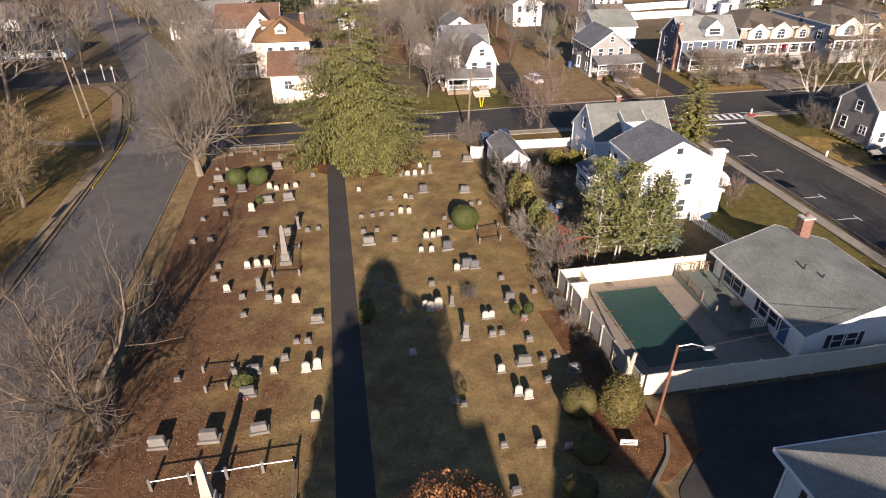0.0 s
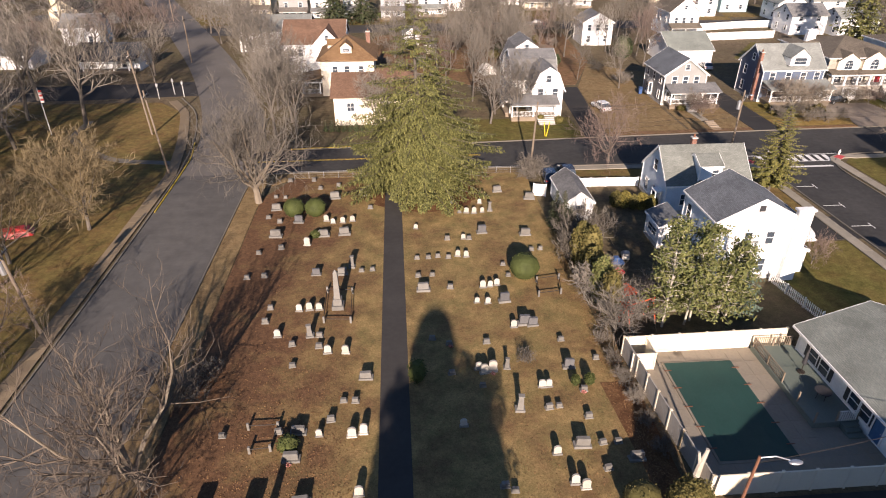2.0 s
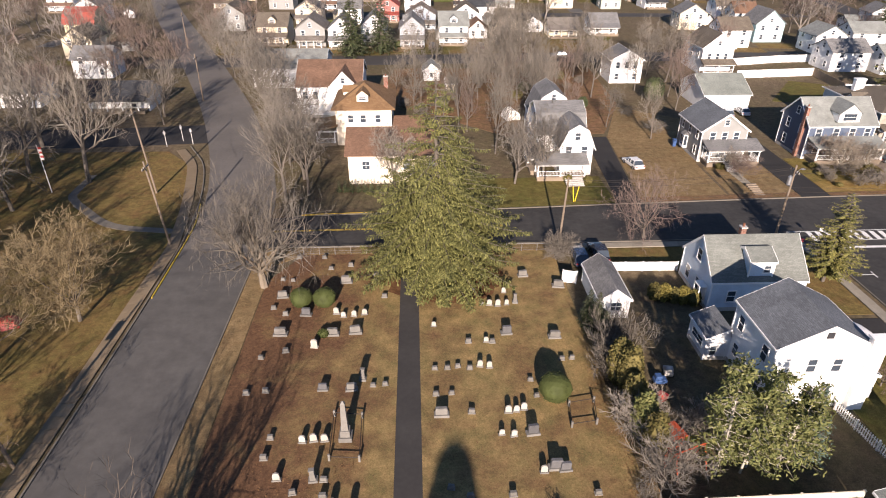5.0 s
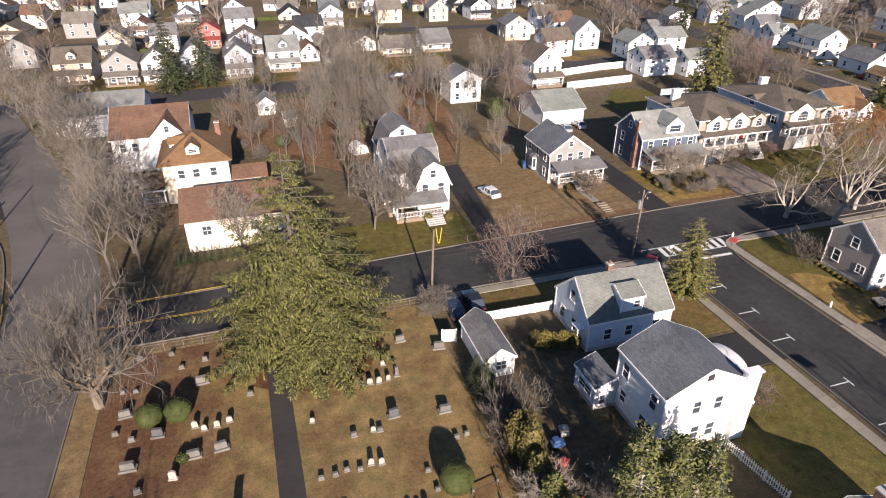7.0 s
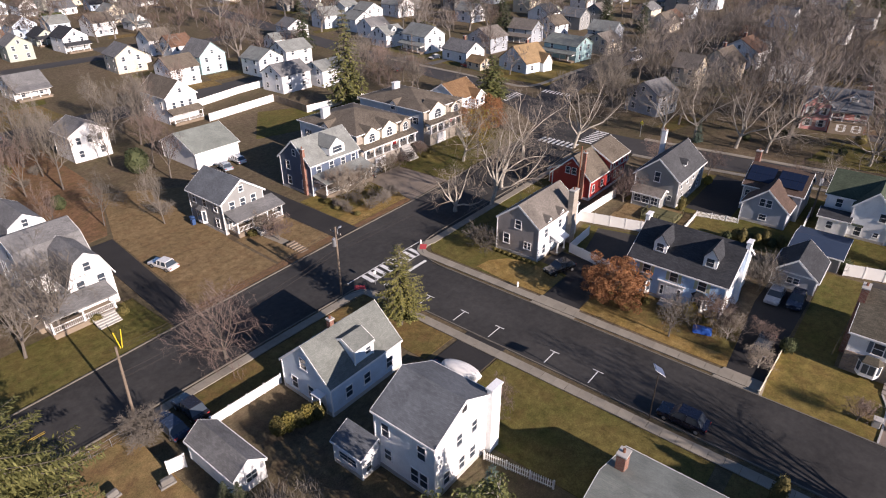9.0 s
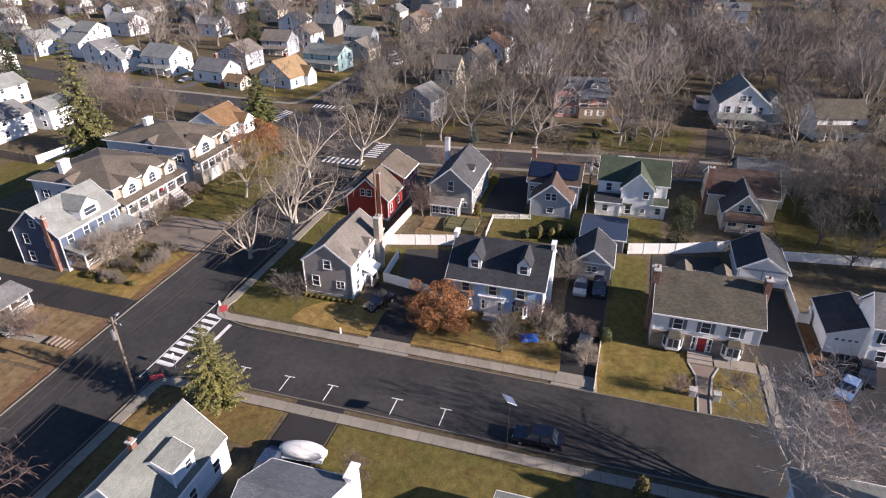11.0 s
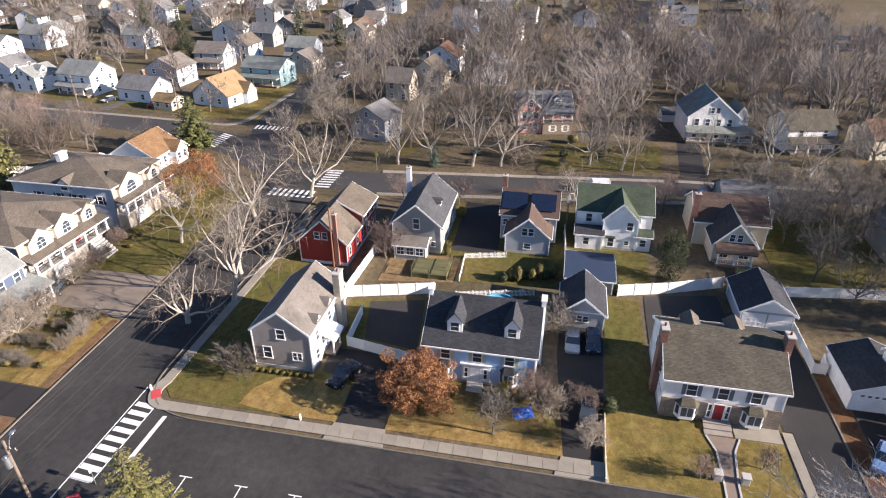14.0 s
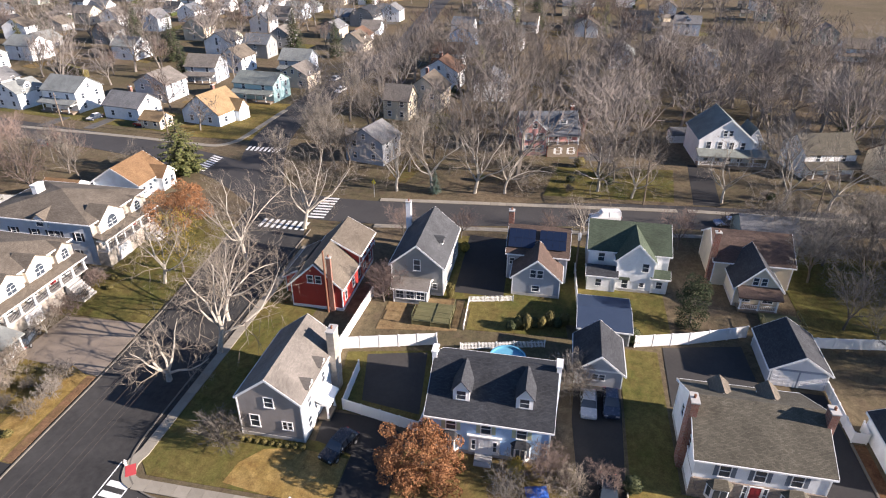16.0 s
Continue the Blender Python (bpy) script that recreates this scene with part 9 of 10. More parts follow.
def pole(x, y, ht, label, transformer=False, lamp_side=0, tilt=0.0, material=None, arm=True):
    root = thing("utility_pole", x, y, 0, 0, label, "utility pole")
    root.matrix_basis = pose(x, y, 0, 0, tilt, 0)
    part("pole", tubes(((0, 0, -0.2), (0, 0, ht), 0.16, 0.11)), material or POLEWOOD, root)
    if arm:
        part("crossarm", boxes((-0.06, -1.0, ht - 0.9, 0.06, 1.0, ht - 0.78)), POLEWOOD, root)
    for k in (-0.9, -0.4, 0.4, 0.9) if arm else ():
        part("insulator", tubes(((0, k, ht - 0.78), (0, k, ht - 0.6), 0.05, 0.03), sides=6), STONEGREY, root)
    if transformer:
        part("transformer", tubes(((-0.38, 0, ht - 2.6), (-0.38, 0, ht - 1.5), 0.26), ((-0.38, 0, ht - 1.5), (-0.38, 0, ht - 1.35), 0.1), sides=12), STEEL, root, "pale grey transformer can")
    if lamp_side:
        part("lamp_arm", tubes(((0, 0, ht - 1.6), (0.9 * lamp_side, 0.6, ht - 0.9), 0.035), ((0.9 * lamp_side, 0.6, ht - 0.9), (1.5 * lamp_side, 1.0, ht - 0.95), 0.035), sides=6), STEEL, root)
        bm = bmesh.new()
        blob(bm, 1.7 * lamp_side, 1.1, ht - 1.0, 0.35, 0.22, 0.1, 1, 0.02)
        part("lamp_head", bm, STEEL, root)


pole(47.3, 84.3, 10.2, "wooden utility pole with transformer and lamp at the crossing", True, 1)
pole(18.2, 82.9, 9.6, "plain wooden utility pole beside the cemetery", tilt=2, arm=False)
pole(-31.4, 85.1, 11.5, "leaning wooden utility pole by the kerb", tilt=-4)
pole(-38.9, 101.4, 13, "tall wooden utility pole on the lawn", tilt=-3)
pole(-31.6, 49.7, 8.8, "wooden utility pole with a transformer beside the pavement", True, tilt=-5)
pole(94.6, 74.6, 9.8, "red-brown utility pole beside the red house", material=RUSTPOLE, arm=False)
pole(140.2, 28, 9, "wooden utility pole on the back street")
pole(141.5, -3, 9, "wooden utility pole on the back street")
pole(161.5, 172, 8.6, "wooden utility pole by the far street")
pole(160.2, 141, 8.6, "wooden utility pole by the far street")
pole(-46, 150, 10, "wooden utility pole along the north road")
pole(-66, 204, 10, "wooden utility pole along the north road")
pole(112.5, 40.6, 8.4, "wooden utility pole between the houses", True)


def wire(pts, label, sag=0.7, r=0.018):
    root = Raw()
    for a, b in zip(pts, pts[1:]):
        a, b = Vector(a), Vector(b)
        line = [a.lerp(b, k / 12) - Vector((0, 0, sag * 4 * (k / 12) * (1 - k / 12))) for k in range(13)]
        root.tube(line, [r] * 13, 4)
    tagged(new("overhead_wire", root.mesh("overhead_wire", IRON)), label, "wire")


for dz, dy in ((9.5, -0.9), (9.5, 0.9), (9.5, 0.4), (7.2, 0), (6.6, 0)):
    wire([(18.2, 82.9 + dy, dz - 0.6), (47.3, 84.3 + dy, dz), (97, 85.8 + dy, dz), (136, 86 + dy, dz)], "black overhead wire along the cross road")
wire([(94.6, 74.6, 8.9), (94, 86, 8.6)], "black service wire to the red house")
wire([(137, 90, 9), (140.2, 28, 8.2), (141.5, -3, 8.2)], "black overhead wire on the back street")
wire([(63.5, 30.8, 6.6), (75.4, 30.4, 4.6)], "black service wire to the colonial house", 0.3)
wire([(-31.4, 85.1, 10.5), (-38.9, 101.4, 12), (-46, 150, 9.4), (-66, 204, 9.4)], "black overhead wire along the north road")
wire([(19.2, 26.5, 6.2), (37, 31, 4.2)], "black service wire to the ranch house", 0.3)

sign = thing("solar_beacon", 51.0, 43.2, 0, 0, "slim pole carrying a tilted solar panel", "sign")
part("pole", tubes(((0, 0, 0), (0, 0, 6.3), 0.07, 0.05)), IRON, sign)
pp = part("panel", boxes((-0.75, -0.5, 0, 0.75, 0.5, 0.05), bevel=0.01), gloss("beacon_panel", (0.13, 0.17, 0.26), 0.3), sign, "blue solar panel")
pp.matrix_basis = pose(0, 0, 6.35, 30, 14, 28)
part("panel_frame", boxes((-0.8, -0.55, -0.03, 0.8, 0.55, -0.002)), TRIM, pp)
flasher = thing("warning_sign", 133.6, 79.5, 0, 0, "yellow diamond warning sign on a post", "sign")
part("post", tubes(((0, 0, 0), (0, 0, 3.4), 0.05)), STEEL, flasher)
sp = part("plate", boxes((-0.38, -0.02, -0.38, 0.38, 0.02, 0.38)), gloss("sign_yellow", (0.75, 0.62, 0.02), 0.4), flasher, "yellow sign plate")
sp.matrix_basis = pose(0, 0, 3.2, 0, 45, 70)
stop = thing("crossing_sign", 52.0, 82.6, 0, 0, "white crossing sign on a short post", "sign")
part("post", tubes(((0, 0, 0), (0, 0, 2.2), 0.035)), STEEL, stop)
part("plate", boxes((-0.22, -0.02, 1.7, 0.22, 0.0, 2.2)), PAINTW, stop)
for x, y in ((63.6, 67.0), (64.6, 85.2)):
    hy = thing("fire_hydrant" if y > 80 else "mailbox", x, y, 0.05, 0, "small white fire hydrant at the corner" if y > 80 else "pale letter box on a post by the drive", "hydrant" if y > 80 else "letter box")
    part("barrel", tubes(((0, 0, 0), (0, 0, 0.7), 0.13, 0.12), ((0, 0, 0.7), (0, 0, 0.85), 0.12, 0.04)), VINYL, hy)
    part("cap", tubes(((-0.2, 0, 0.5), (0.2, 0, 0.5), 0.06)), VINYL, hy)
bd = thing("notice_board", 16.4, 25.1, 0, -12, "low white board sign on the leaf bed", "sign")
part("board", boxes((-0.55, -0.04, 0.15, 0.55, 0.04, 0.6), bevel=0.01), PAINTW, bd)
for z in (0.27, 0.4):
    part("lettering", boxes((-0.42, -0.047, z, 0.42, -0.041, z + 0.06)), DARKPAINT, bd, "dark unreadable line of lettering")
for s in (-0.5, 0.5):
    part("leg", boxes((s - 0.03, -0.03, 0, s + 0.03, 0.03, 0.15)), WOOD, bd)
strip("kerb_8", [(19.2, 25.4), (18.4, 23.8), (16.6, 22.0), (15.2, 20.6)], 0.22, 0.2, KERB, "curved pale kerb of the car park", "kerb")
flag = thing("flagpole", -54.7, 102.3, 0, 0, "white flagpole with a striped flag hanging", "flagpole")
part("pole", tubes(((0, 0, 0), (0, 0, 7.5), 0.06, 0.03)), TRIM, flag)
for k in range(6):
    part("flag_stripe", boxes((0.05, -0.02 + 0.05 * (k % 2), 5.2 + k * 0.32, 0.5, 0.02 + 0.05 * (k % 2), 5.5 + k * 0.32)), REDPLASTIC if k % 2 else PAINTW, flag)
for k, (x, y) in enumerate(((-39.9, 122.6), (-42.2, 124.4), (-44.1, 121.4))):
    sg = thing("road_sign", x, y, 0, 25, "thin white-banded sign post at the junction", "sign")
    part("post", tubes(((0, 0, 0), (0, 0, 3.0), 0.045)), PAINTW, sg)
    part("plate", boxes((-0.2, -0.02, 2.3, 0.2, 0.02, 2.8)), STEEL, sg)

# ---- vehicles ----
CAR = {}


def car(x, y, turn, colour, label, ht=1.45, ln=4.6, wd=1.8, name="car", van=False):
    paint = CAR.setdefault(colour, gloss("car_paint_" + str(len(CAR)), colour, 0.25, 0.0, 0.6))
    root = thing(name, x, y, 0.045, turn, label, "van" if van else "car")
    L, w = ln / 2, wd / 2
    belt = ht * 0.58
    bm = bmesh.new()
    prof = [(-L, 0.35), (-L + 0.05, 0.25), (L - 0.05, 0.25), (L, 0.35), (L - 0.03, belt * 0.82), (L - 1.1, belt), (-L + 0.5, belt), (-L + 0.03, belt * 0.92)]
    put = [(a, z) for a, z in prof]
    lo = [bm.verts.new((a, -w * (0.93 if z < 0.4 else 1), z)) for a, z in put]
    hi = [bm.verts.new((a, w * (0.93 if z < 0.4 else 1), z)) for a, z in put]
    bm.faces.new(lo), bm.faces.new(hi[::-1])
    for i in range(len(put)):
        bm.faces.new((lo[i], lo[(i + 1) % len(put)], hi[(i + 1) % len(put)], hi[i]))
    bmesh.ops.recalc_face_normals(bm, faces=bm.faces)
    bmesh.ops.bevel(bm, geom=list(bm.edges), offset=0.07, segments=2, affect="EDGES")
    part("body", bm, paint, root)
    front, rear = (L - 1.25, -L + (0.08 if van else 0.45))
    bm = bmesh.new()
    lo = [bm.verts.new(p) for p in ((front, -w * 0.94, belt - 0.02), (front, w * 0.94, belt - 0.02), (rear, w * 0.94, belt - 0.02), (rear, -w * 0.94, belt - 0.02))]
    in_f, in_r = (0.75, 0.1 if van else 0.55)
    hi = [bm.verts.new(p) for p in ((front - in_f, -w * 0.76, ht - 0.06), (front - in_f, w * 0.76, ht - 0.06), (rear + in_r, w * 0.76, ht - 0.06), (rear + in_r, -w * 0.76, ht - 0.06))]
    bm.faces.new(lo), bm.faces.new(hi)
    for i in range(4):
        bm.faces.new((lo[i], lo[(i + 1) % 4], hi[(i + 1) % 4], hi[i]))
    part("cabin_glass", bm, paint if van else GLASS, root, "" if van else "dark tinted glass")
    part("roof", boxes((rear + in_r - 0.06, -w * 0.79, ht - 0.09, front - in_f + 0.06, w * 0.79, ht), bevel=0.04), paint, root)
    for s in (-1, 1):
        for a in (front - in_f - 0.02, (front + rear) / 2, rear + in_r):
            part("pillar", tubes(((a + (0.5 if a > 0.4 else -0.25 if a < -0.8 else 0), s * w * 0.945, belt - 0.02), (a, s * w * 0.775, ht - 0.05), 0.045), sides=4), paint, root)
        for a in (L - 0.85, -L + 0.85):
            t = part("wheel", tubes(((a, s * (w - 0.2), 0.32), (a, s * (w + 0.01), 0.32), 0.33), sides=16), RUBBER, root)
            part("rim", tubes(((a, s * (w + 0.012), 0.32), (a, s * (w + 0.022), 0.32), 0.2), sides=10), STEEL, t)
        part("headlight", boxes((L - 0.06, s * w * 0.7 - 0.2, belt * 0.62, L + 0.012, s * w * 0.7 + 0.2, belt * 0.8), bevel=0.02), STEEL, root)
        part("tail_light", boxes((-L - 0.012, s * w * 0.75 - 0.15, belt * 0.7, -L + 0.06, s * w * 0.75 + 0.15, belt * 0.9), bevel=0.02), REDPLASTIC, root)
    return root


car(36.3, 109.6, 102, (0.72, 0.72, 0.72), "white saloon car parked on a driveway edge")
car(52.6, 40.4, 90, (0.012, 0.014, 0.03), "dark navy estate car parked at the kerb", 1.75, 4.9, 1.9)
car(70.8, 64.6, 160, (0.012, 0.013, 0.018), "black car parked on the corner driveway", 1.7, 4.7, 1.9)
car(82.3, 39.0, 180, (0.35, 0.38, 0.42), "silver car parked before the garage")
car(82.8, 36.5, 180, (0.03, 0.04, 0.07), "dark blue car parked before the garage", 1.7)
car(70.0, 37.3, 180, (0.03, 0.032, 0.035), "dark car parked on the long drive", 1.7)
boat = thing("covered_boat", 44.2, 61.9, 0.05, 95, "small boat under a taut white cover on the drive", "boat")
bm = bmesh.new()
blob(bm, 0, 0, 1.0, 2.5, 1.05, 0.75, 3, 0.05, 4)
for v in bm.verts:
    v.co.z = max(v.co.z, 0.62)
part("cover", bm, VINYL, boat)
part("hull", boxes((-2.2, -0.9, 0.4, 2.0, 0.9, 0.66), bevel=0.1), TRIM, boat)
for q in (-0.8, 0.8):
    part("wheel", tubes(((-0.4, q - 0.1, 0.3), (-0.4, q + 0.1, 0.3), 0.3), sides=14), RUBBER, boat)
car(41.8, 64.6, 180, (0.03, 0.05, 0.10), "dark blue car beside the white house")
car(-21.5, 130.4, 10, (0.55, 0.54, 0.50), "pale car parked among bare trees")
car(131.5, 35.5, 100, (0.8, 0.8, 0.79), "white delivery van on the back street", 2.2, 5.4, 2.0, "van", True)
car(134.2, 14, 98, (0.25, 0.30, 0.42), "blue-grey car parked on the back street")
car(69.4, 8.8, 150, (0.14, 0.24, 0.42), "blue car parked on a drive")
car(72.6, 6.2, 165, (0.02, 0.02, 0.025), "black car parked on a drive", 1.7)
car(68.0, 137.2, 85, (0.7, 0.72, 0.74), "white car before the double garage")
car(64.2, 136.0, 80, (0.3, 0.36, 0.42), "grey-blue car before the double garage")
car(20.0, 79.6, 90, (0.03, 0.045, 0.08), "dark blue car behind the garage")
car(22.6, 80.2, 90, (0.02, 0.02, 0.025), "black car behind the garage", 1.7)
car(80.5, 110.6, 20, (0.02, 0.022, 0.025), "black car on the paved driveway")
car(165, 151.5, 80, (0.3, 0.03, 0.04), "dark red car on a far driveway", 1.7)
car(168, 167.5, 170, (0.03, 0.04, 0.06), "dark car on a far driveway")
car(146.5, 166, 75, (0.02, 0.02, 0.025), "black car on the far street")
car(5.6, 203.5, 90, (0.02, 0.022, 0.03), "dark car between far houses")
car(20, 203, 90, (0.03, 0.03, 0.035), "dark car between far houses")
car(41, 190, 170, (0.15, 0.16, 0.17), "grey car on the far street")
car(208, 112.5, 170, (0.7, 0.7, 0.7), "white car on the far street")
car(221, 119, 170, (0.5, 0.5, 0.5), "silver car on the far street")

# ---- garden things ----
tp = thing("tarpaulin", 69.2, 44.0, 0.05, 15, "crumpled bright blue tarpaulin over a heap", "tarpaulin")
bm = bmesh.new()
bmesh.ops.create_grid(bm, x_segments=16, y_segments=16, size=0.5)
for v in bm.verts:
    q = max(abs(v.co.x), abs(v.co.y)) * 2
    v.co = Vector((v.co.x * 1.7, v.co.y * 2.2, 0.55 * (1 - q ** 2) + 0.16 * noise.noise(v.co * 9) * (1 - q * 0.6) + 0.04))
part("sheet", bm, TARP, tp)
rt = thing("red_cover", -43.2, 68.2, 0.02, 20, "flat red cover over a low cart on the lawn", "cover")
bm = bmesh.new()
bmesh.ops.create_grid(bm, x_segments=10, y_segments=10, size=0.5)
for v in bm.verts:
    q = max(abs(v.co.x), abs(v.co.y)) * 2
    v.co = Vector((v.co.x * 4.0, v.co.y * 1.9, 0.9 * (1 - q ** 4) + 0.08 * noise.noise(v.co * 7) + 0.06))
part("sheet", bm, REDPLASTIC, rt)
play = thing("play_set", 20.8, 47.4, 0, 20, "red-stained wooden swing set with yellow slide", "play set")
for s in (-1.4, 1.4):
    for e in (-0.8, 0.8):
        part("leg", tubes(((s, e, 0), (s, 0, 2.3), 0.06), sides=6), ORANGEWOOD, play)
part("beam", tubes(((-1.6, 0, 2.3), (1.6, 0, 2.3), 0.07), sides=6), ORANGEWOOD, play)
part("tower", boxes((-1.2, 1.0, 0, -1.05, 1.15, 2.6), (0.2, 1.0, 0, 0.35, 1.15, 2.6), (-1.2, 2.3, 0, -1.05, 2.45, 2.6), (0.2, 2.3, 0, 0.35, 2.45, 2.6), (-1.2, 1.0, 1.1, 0.35, 2.45, 1.2), (-1.25, 0.95, 1.7, 0.4, 1.05, 1.95), (-1.25, 2.4, 1.7, 0.4, 2.5, 1.95)), ORANGEWOOD, play)
part("slide", boxes((0.4, 1.4, 1.05, 2.4, 2.0, 1.15)), YELLOWPLASTIC, play, "yellow plastic slide").matrix_basis = pose(0.1, 0, 0.55, 0, 26, 0)
part("tower_roof", boxes((-1.3, 0.9, 2.6, 0.45, 2.55, 2.7)), ORANGEWOOD, play)
for k, (x, y, m) in enumerate(((22.2, 57.2, BLUEPLASTIC), (21.6, 55.0, REDPLASTIC), (23.4, 58.4, STONEGREY))):
    toy = thing("garden_toy", x, y, 0.03, 40 * k, "bright plastic garden toy on bare earth", "toy")
    part("body", boxes((-0.6, -0.4, 0.15, 0.6, 0.4, 0.6), (-0.5, -0.35, 0.6, 0.1, 0.35, 1.0), bevel=0.08), m, toy)
    for sx in (-0.4, 0.4):
        part("wheel", tubes(((sx, -0.45, 0.16), (sx, 0.45, 0.16), 0.16), sides=10), RUBBER, toy)
tub = thing("paddling_pool", 88.2, 48.8, 0.03, 0, "round above-ground pool with pale blue rim", "pool")
bm = bmesh.new()
ring = lambda rr, z: [bm.verts.new((rr * math.cos(k * math.tau / 28), rr * math.sin(k * math.tau / 28), z)) for k in range(28)]
a, b, c, d = ring(2.3, 0), ring(2.3, 1.1), ring(2.1, 1.1), ring(2.1, 0.8)
for p, q in ((a, b), (b, c), (c, d)):
    for k in range(28):
        bm.faces.new((p[k], p[(k + 1) % 28], q[(k + 1) % 28], q[k]))
bm.faces.new(d)
part("wall", bm, WATER, tub)
shel = thing("garden_shelter", 19.5, 136, 0, 15, "small domed white garden shelter", "shelter")
bm = bmesh.new()
prof = [(1.5 * math.cos(math.pi * k / 10), 1.9 * math.sin(math.pi * k / 10)) for k in range(11)]
prism(bm, prof, -1.6, 1.6, "y")
part("cover", bm, VINYL, shel)
bin_spots = ((47.0, 119.5), (46.6, 118.6))
for x, y in bin_spots:
    wb = thing("wheelie_bin", x, y, 0, 0, "blue plastic wheelie bin by the house", "bin")
    part("body", boxes((-0.3, -0.3, 0.05, 0.3, 0.3, 1.0), bevel=0.04), BLUEPLASTIC, wb)
    part("lid", boxes((-0.33, -0.34, 1.0, 0.33, 0.34, 1.07), bevel=0.02), BLUEPLASTIC, wb)
stepsH = thing("garden_steps", 52.0, 99.0, 0, 0, "weathered wooden garden steps down to the pavement", "steps")
for k in range(6):
    part("tread", boxes((-0.8, -1.6 + k * 0.62, 0, 0.8, -1.3 + k * 0.62, 0.08 + 0.08 * k)), WOOD, stepsH)
patch("path_grey_house", [(51.3, 101.8), (52.7, 101.8), (52.6, 106.8), (51.1, 106.8)], 0.045, CONCRETE, "narrow concrete garden path", category="path")
patch("path_colonial", [(61.5, 23.5), (63.8, 23.4), (67.8, 22.9), (69.7, 22.1), (69.7, 25.2), (67.6, 24.5), (63.8, 24.5), (61.5, 24.6)], 0.05, surface("path_brick", (0.2, 0.15, 0.12), (0.3, 0.24, 0.2), 0.6, 8.0, 0.9, 0.3, 0.01), "brick garden path widening towards the steps", category="path")
for line in ([(61.5, 23.4), (63.8, 23.3), (67.8, 22.8), (69.7, 22.0)], [(61.5, 24.7), (63.8, 24.6), (67.6, 24.6), (69.7, 25.3)]):
    bm = bmesh.new()
    for (ax, ay), (bx, by) in zip(line, line[1:]):
        ux, uy = bx - ax, by - ay
        q = 0.09 / math.hypot(ux, uy)
        extrude(bm, [(ax - uy * q, ay + ux * q), (ax + uy * q, ay - ux * q), (bx + uy * q, by - ux * q), (bx - uy * q, by + ux * q)], 0.0, 0.14)
    ed = thing("path_edging", 0, 0, 0, 0, "pale stone edging of the brick path", "edging")
    part("edging", bm, STONEGREY, ed)
patch("apron_colonial", [(61.5, 16.35), (71.6, 16.5), (71.6, 17.5), (61.5, 17.35)], 0.06, CONCRETE, "pale concrete strip beside the drive", category="path")
patch("apron_long", [(61.5, 35.2), (64, 35.4), (64, 39.8), (61.5, 40.4)], 0.055, CONCRETE, "pale concrete drive apron", category="path")
patch("apron_corner", [(61.5, 57.4), (64, 57.8), (64, 63.4), (61.5, 63.8)], 0.055, CONCRETE, "pale concrete drive apron", category="path")
patch("terrace_colonial", [(69.8, 17.8), (71.8, 17.8), (71.8, 22.4), (69.8, 22.4)], 0.12, CONCRETE, "pale concrete terrace strip", category="path")
for y in (22.7, 25.2):
    lp = thing("gate_pillar", 64.1, y, 0, 0, "short stone pillar beside the garden path", "pillar")
    part("shaft", boxes((-0.35, -0.35, 0, 0.35, 0.35, 0.9), bevel=0.04), STONEGREY, lp)
    part("cap", boxes((-0.42, -0.42, 0.9, 0.42, 0.42, 1.0), bevel=0.03), STONEGREY, lp)

def wood_deck(x0, x1, y0, y1, z, label):
    """A boarded garden deck with a rail on three sides."""
    root = thing("garden_deck", x0, y0, 0.03, 0, label, "deck")
    w, d = x1 - x0, y1 - y0
    n = int(w / 0.3)
    for k in range(n):
        part("deck_board", boxes((k * w / n, 0, z - 0.05, (k + 1) * w / n - 0.02, d, z)), MOSSWOOD, root)
    part("deck_frame", boxes((0.05, 0.05, 0, w - 0.05, d - 0.05, z - 0.055)), MOSSWOOD, root)
    for x, y in ((0, 0), (0, d / 2), (0, d), (w / 2, 0), (w, 0), (w / 2, d)):
        part("post", boxes((x - 0.06, y - 0.06, 0, x + 0.06, y + 0.06, z + 1.0)), MOSSWOOD, root)
    part("rail", tubes(((0, d, z + 0.95), (0, 0, z + 0.95), 0.05), ((0, 0, z + 0.95), (w, 0, z + 0.95), 0.05), ((0, d, z + 0.95), (w / 2, d, z + 0.95), 0.05), sides=4), MOSSWOOD, root)


wood_deck(93.9, 98.6, 57.2, 62.4, 0.7, "weathered wooden deck with rail beside the grey house")
wood_deck(101.4, 105.4, 10.6, 15.6, 0.5, "weathered wooden deck before the cream bungalow")

guard = thing("guy_wire_guard", 23.3, 96.2, 0.03, 0, "leaning yellow guards over a guy wire on the lawn", "guard")
for lean in (-0.35, 0.55):
    part("sleeve", tubes(((0.2 * lean, 0, 0), (lean, 0.2, 2.3), 0.07, 0.07)), YELLOWPLASTIC, guard)

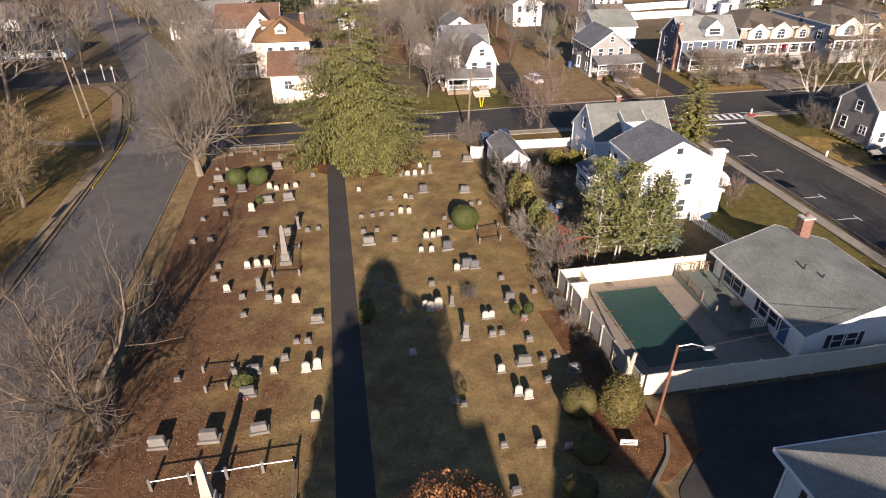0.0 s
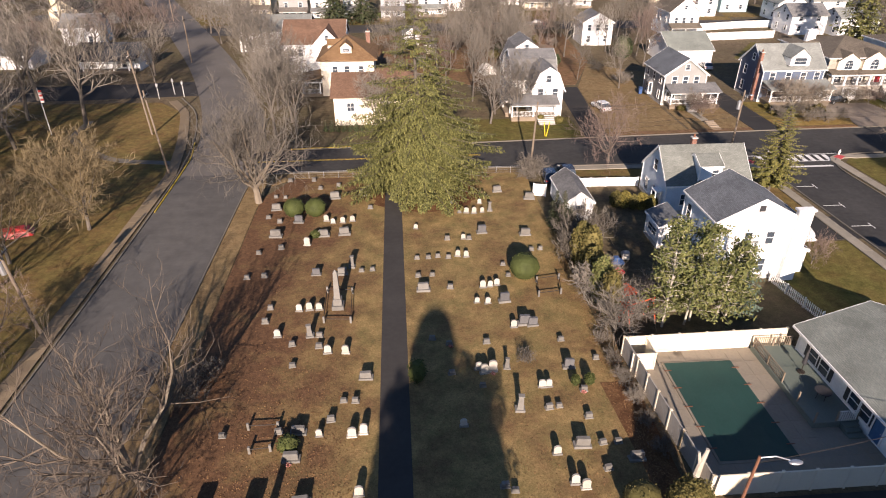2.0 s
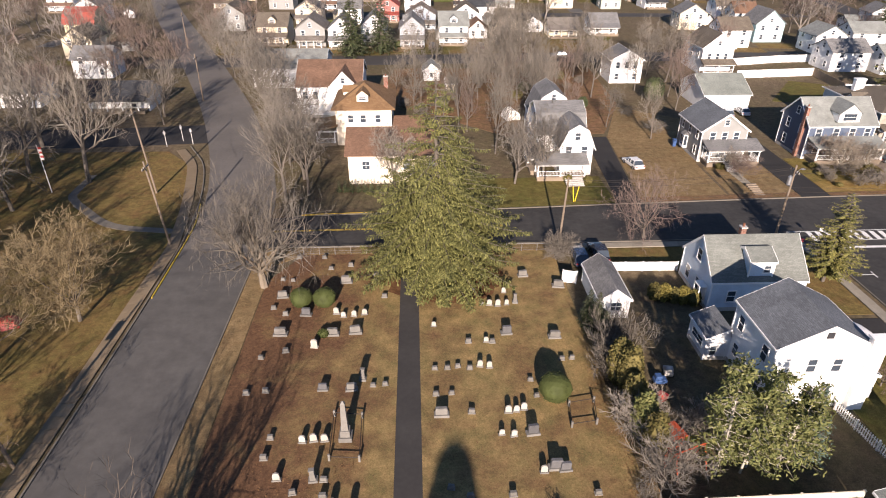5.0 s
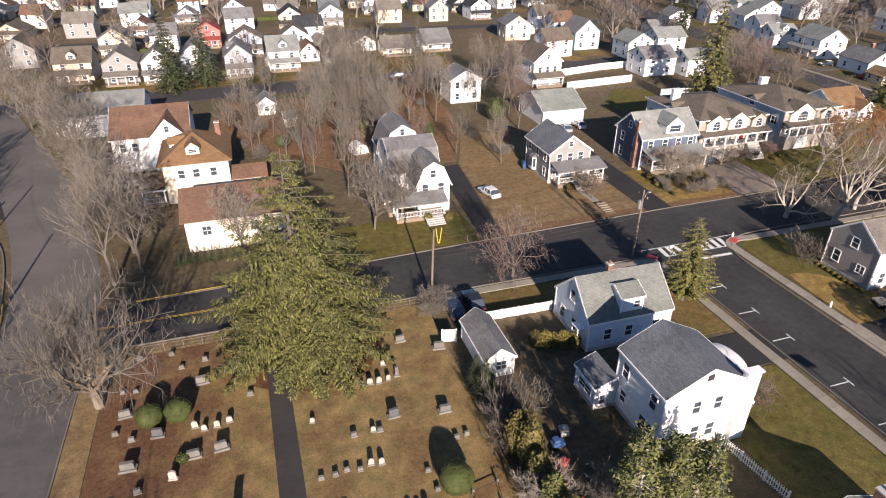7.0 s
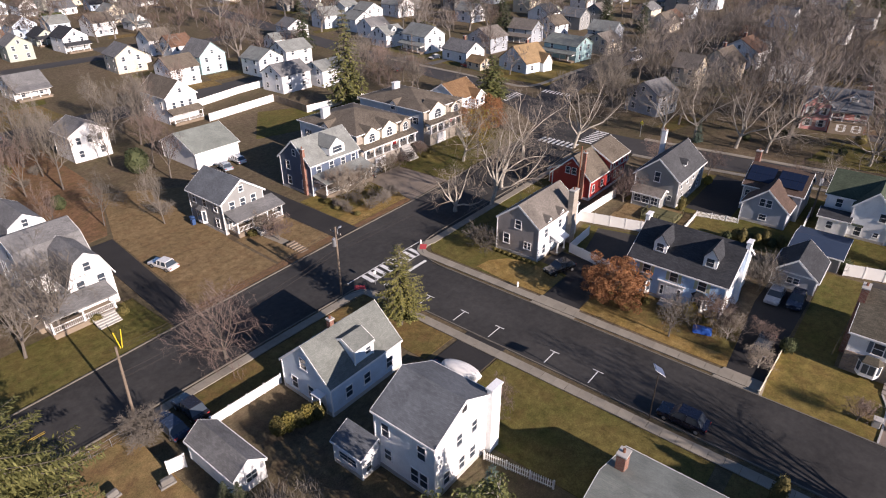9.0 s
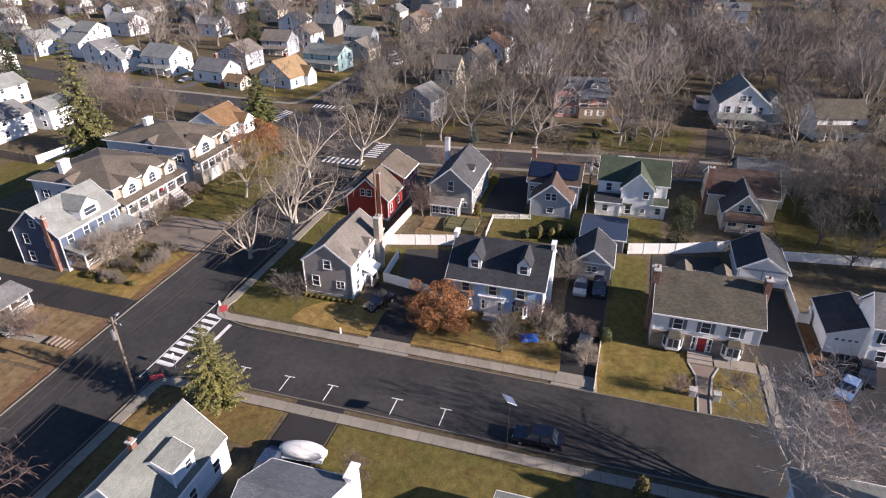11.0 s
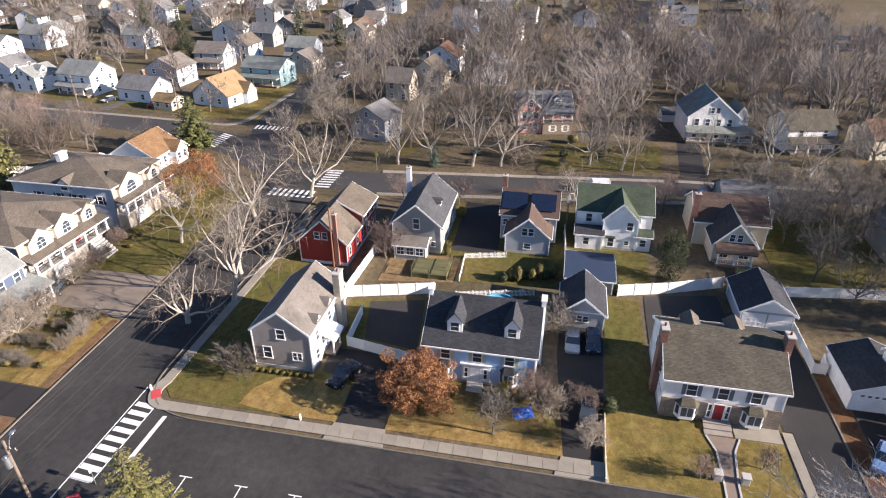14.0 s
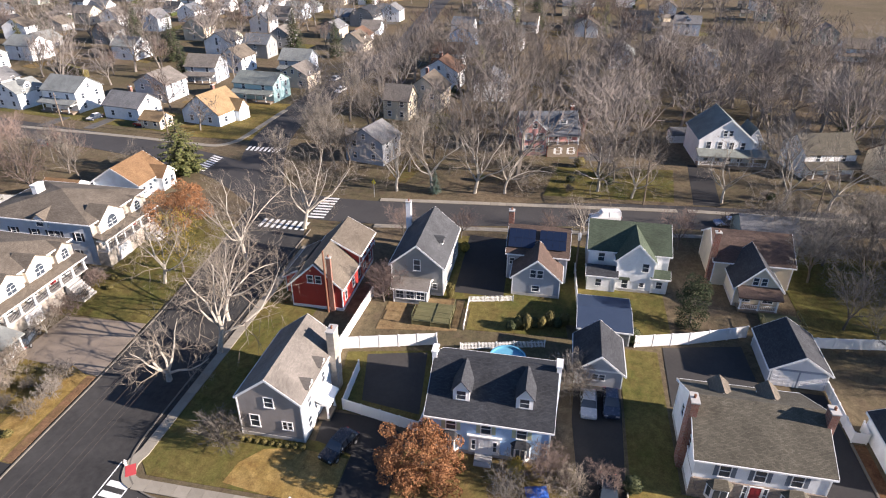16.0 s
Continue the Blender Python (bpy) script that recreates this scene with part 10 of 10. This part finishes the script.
# ---- the church whose shadow lies on the graves ----
ch = house("church", "stone church with a square belfry tower, behind the viewpoint", category="church")
block(ch, -5.4, 0.7, -24, -17.4, 22.0, 22.8, "x", CHURCHWALL, R_SLATE, "hip", over=0.2, trim=False)
for k in range(6):
    a = k * math.tau / 6 + 0.5
    part("belfry_column", tubes(((-3.4 + 1.55 * math.cos(a), -20.7 + 1.55 * math.sin(a), 22.0), (-3.4 + 1.55 * math.cos(a), -20.7 + 1.55 * math.sin(a), 24.7), 0.3)), CHURCHWALL, ch)
bm = tubes(((-3.4, -20.7, 24.7), (-3.4, -20.7, 25.0), 2.0))
blob(bm, -3.4, -20.7, 25.0, 1.75, 1.75, 2.0, 3, 0.0, 1)
part("belfry_dome", bm, R_SLATE, ch, "grey domed belfry roof")
# unseen side blocks and wings, added and sized to give the shadow its outline
block(ch, 0.7, 3.5, -24, -18, 17.5, 18.5, "x", CHURCHWALL, R_SLATE, "hip", over=0.2, trim=False)
block(ch, -7.7, -5.4, -24, -18, 16.5, 17.5, "x", CHURCHWALL, R_SLATE, "hip", over=0.2, trim=False)
block(ch, 0.7, 1.7, -23, -18.5, 20.4, 20.9, "x", CHURCHWALL, R_SLATE, "hip", over=0.1, trim=False)
block(ch, 17.6, 44, -22, -2, 11.5, 17.0, "x", CHURCHWALL, R_SLATE, "gable", over=0.4, trim=False)
block(ch, 3.0, 17.6, -26, -16, 9.0, 12.0, "x", CHURCHWALL, R_SLATE, "gable", over=0.4, trim=False)
block(ch, 7.0, 13.5, -22, -14.2, 13.4, 17.2, "y", CHURCHWALL, R_SLATE, "gable", over=0.3, trim=False)
# unseen evergreens, shaped so their shadows fill the left edge of the church's
for k, (x, y, ht, r) in enumerate(((-5.5, -13.0, 21.0, 1.9), (-3.4, -14.5, 23.5, 1.3))):
    rnd = random.Random(50 + k)
    leafed("shadow_evergreen", x, y, [(rnd.uniform(-0.5, 0.5), rnd.uniform(-0.5, 0.5), ht * (0.12 + 0.83 * q / 15), r * (1.0 if q < 12 else 0.75 - 0.17 * (q - 12)), r * (1.0 if q < 12 else 0.75 - 0.17 * (q - 12)), ht * 0.06) for q in range(16)], 5200, 0.5, FIR, "unseen dense evergreen added to fill out the church shadow", ht * 0.9, seed=90 + k)
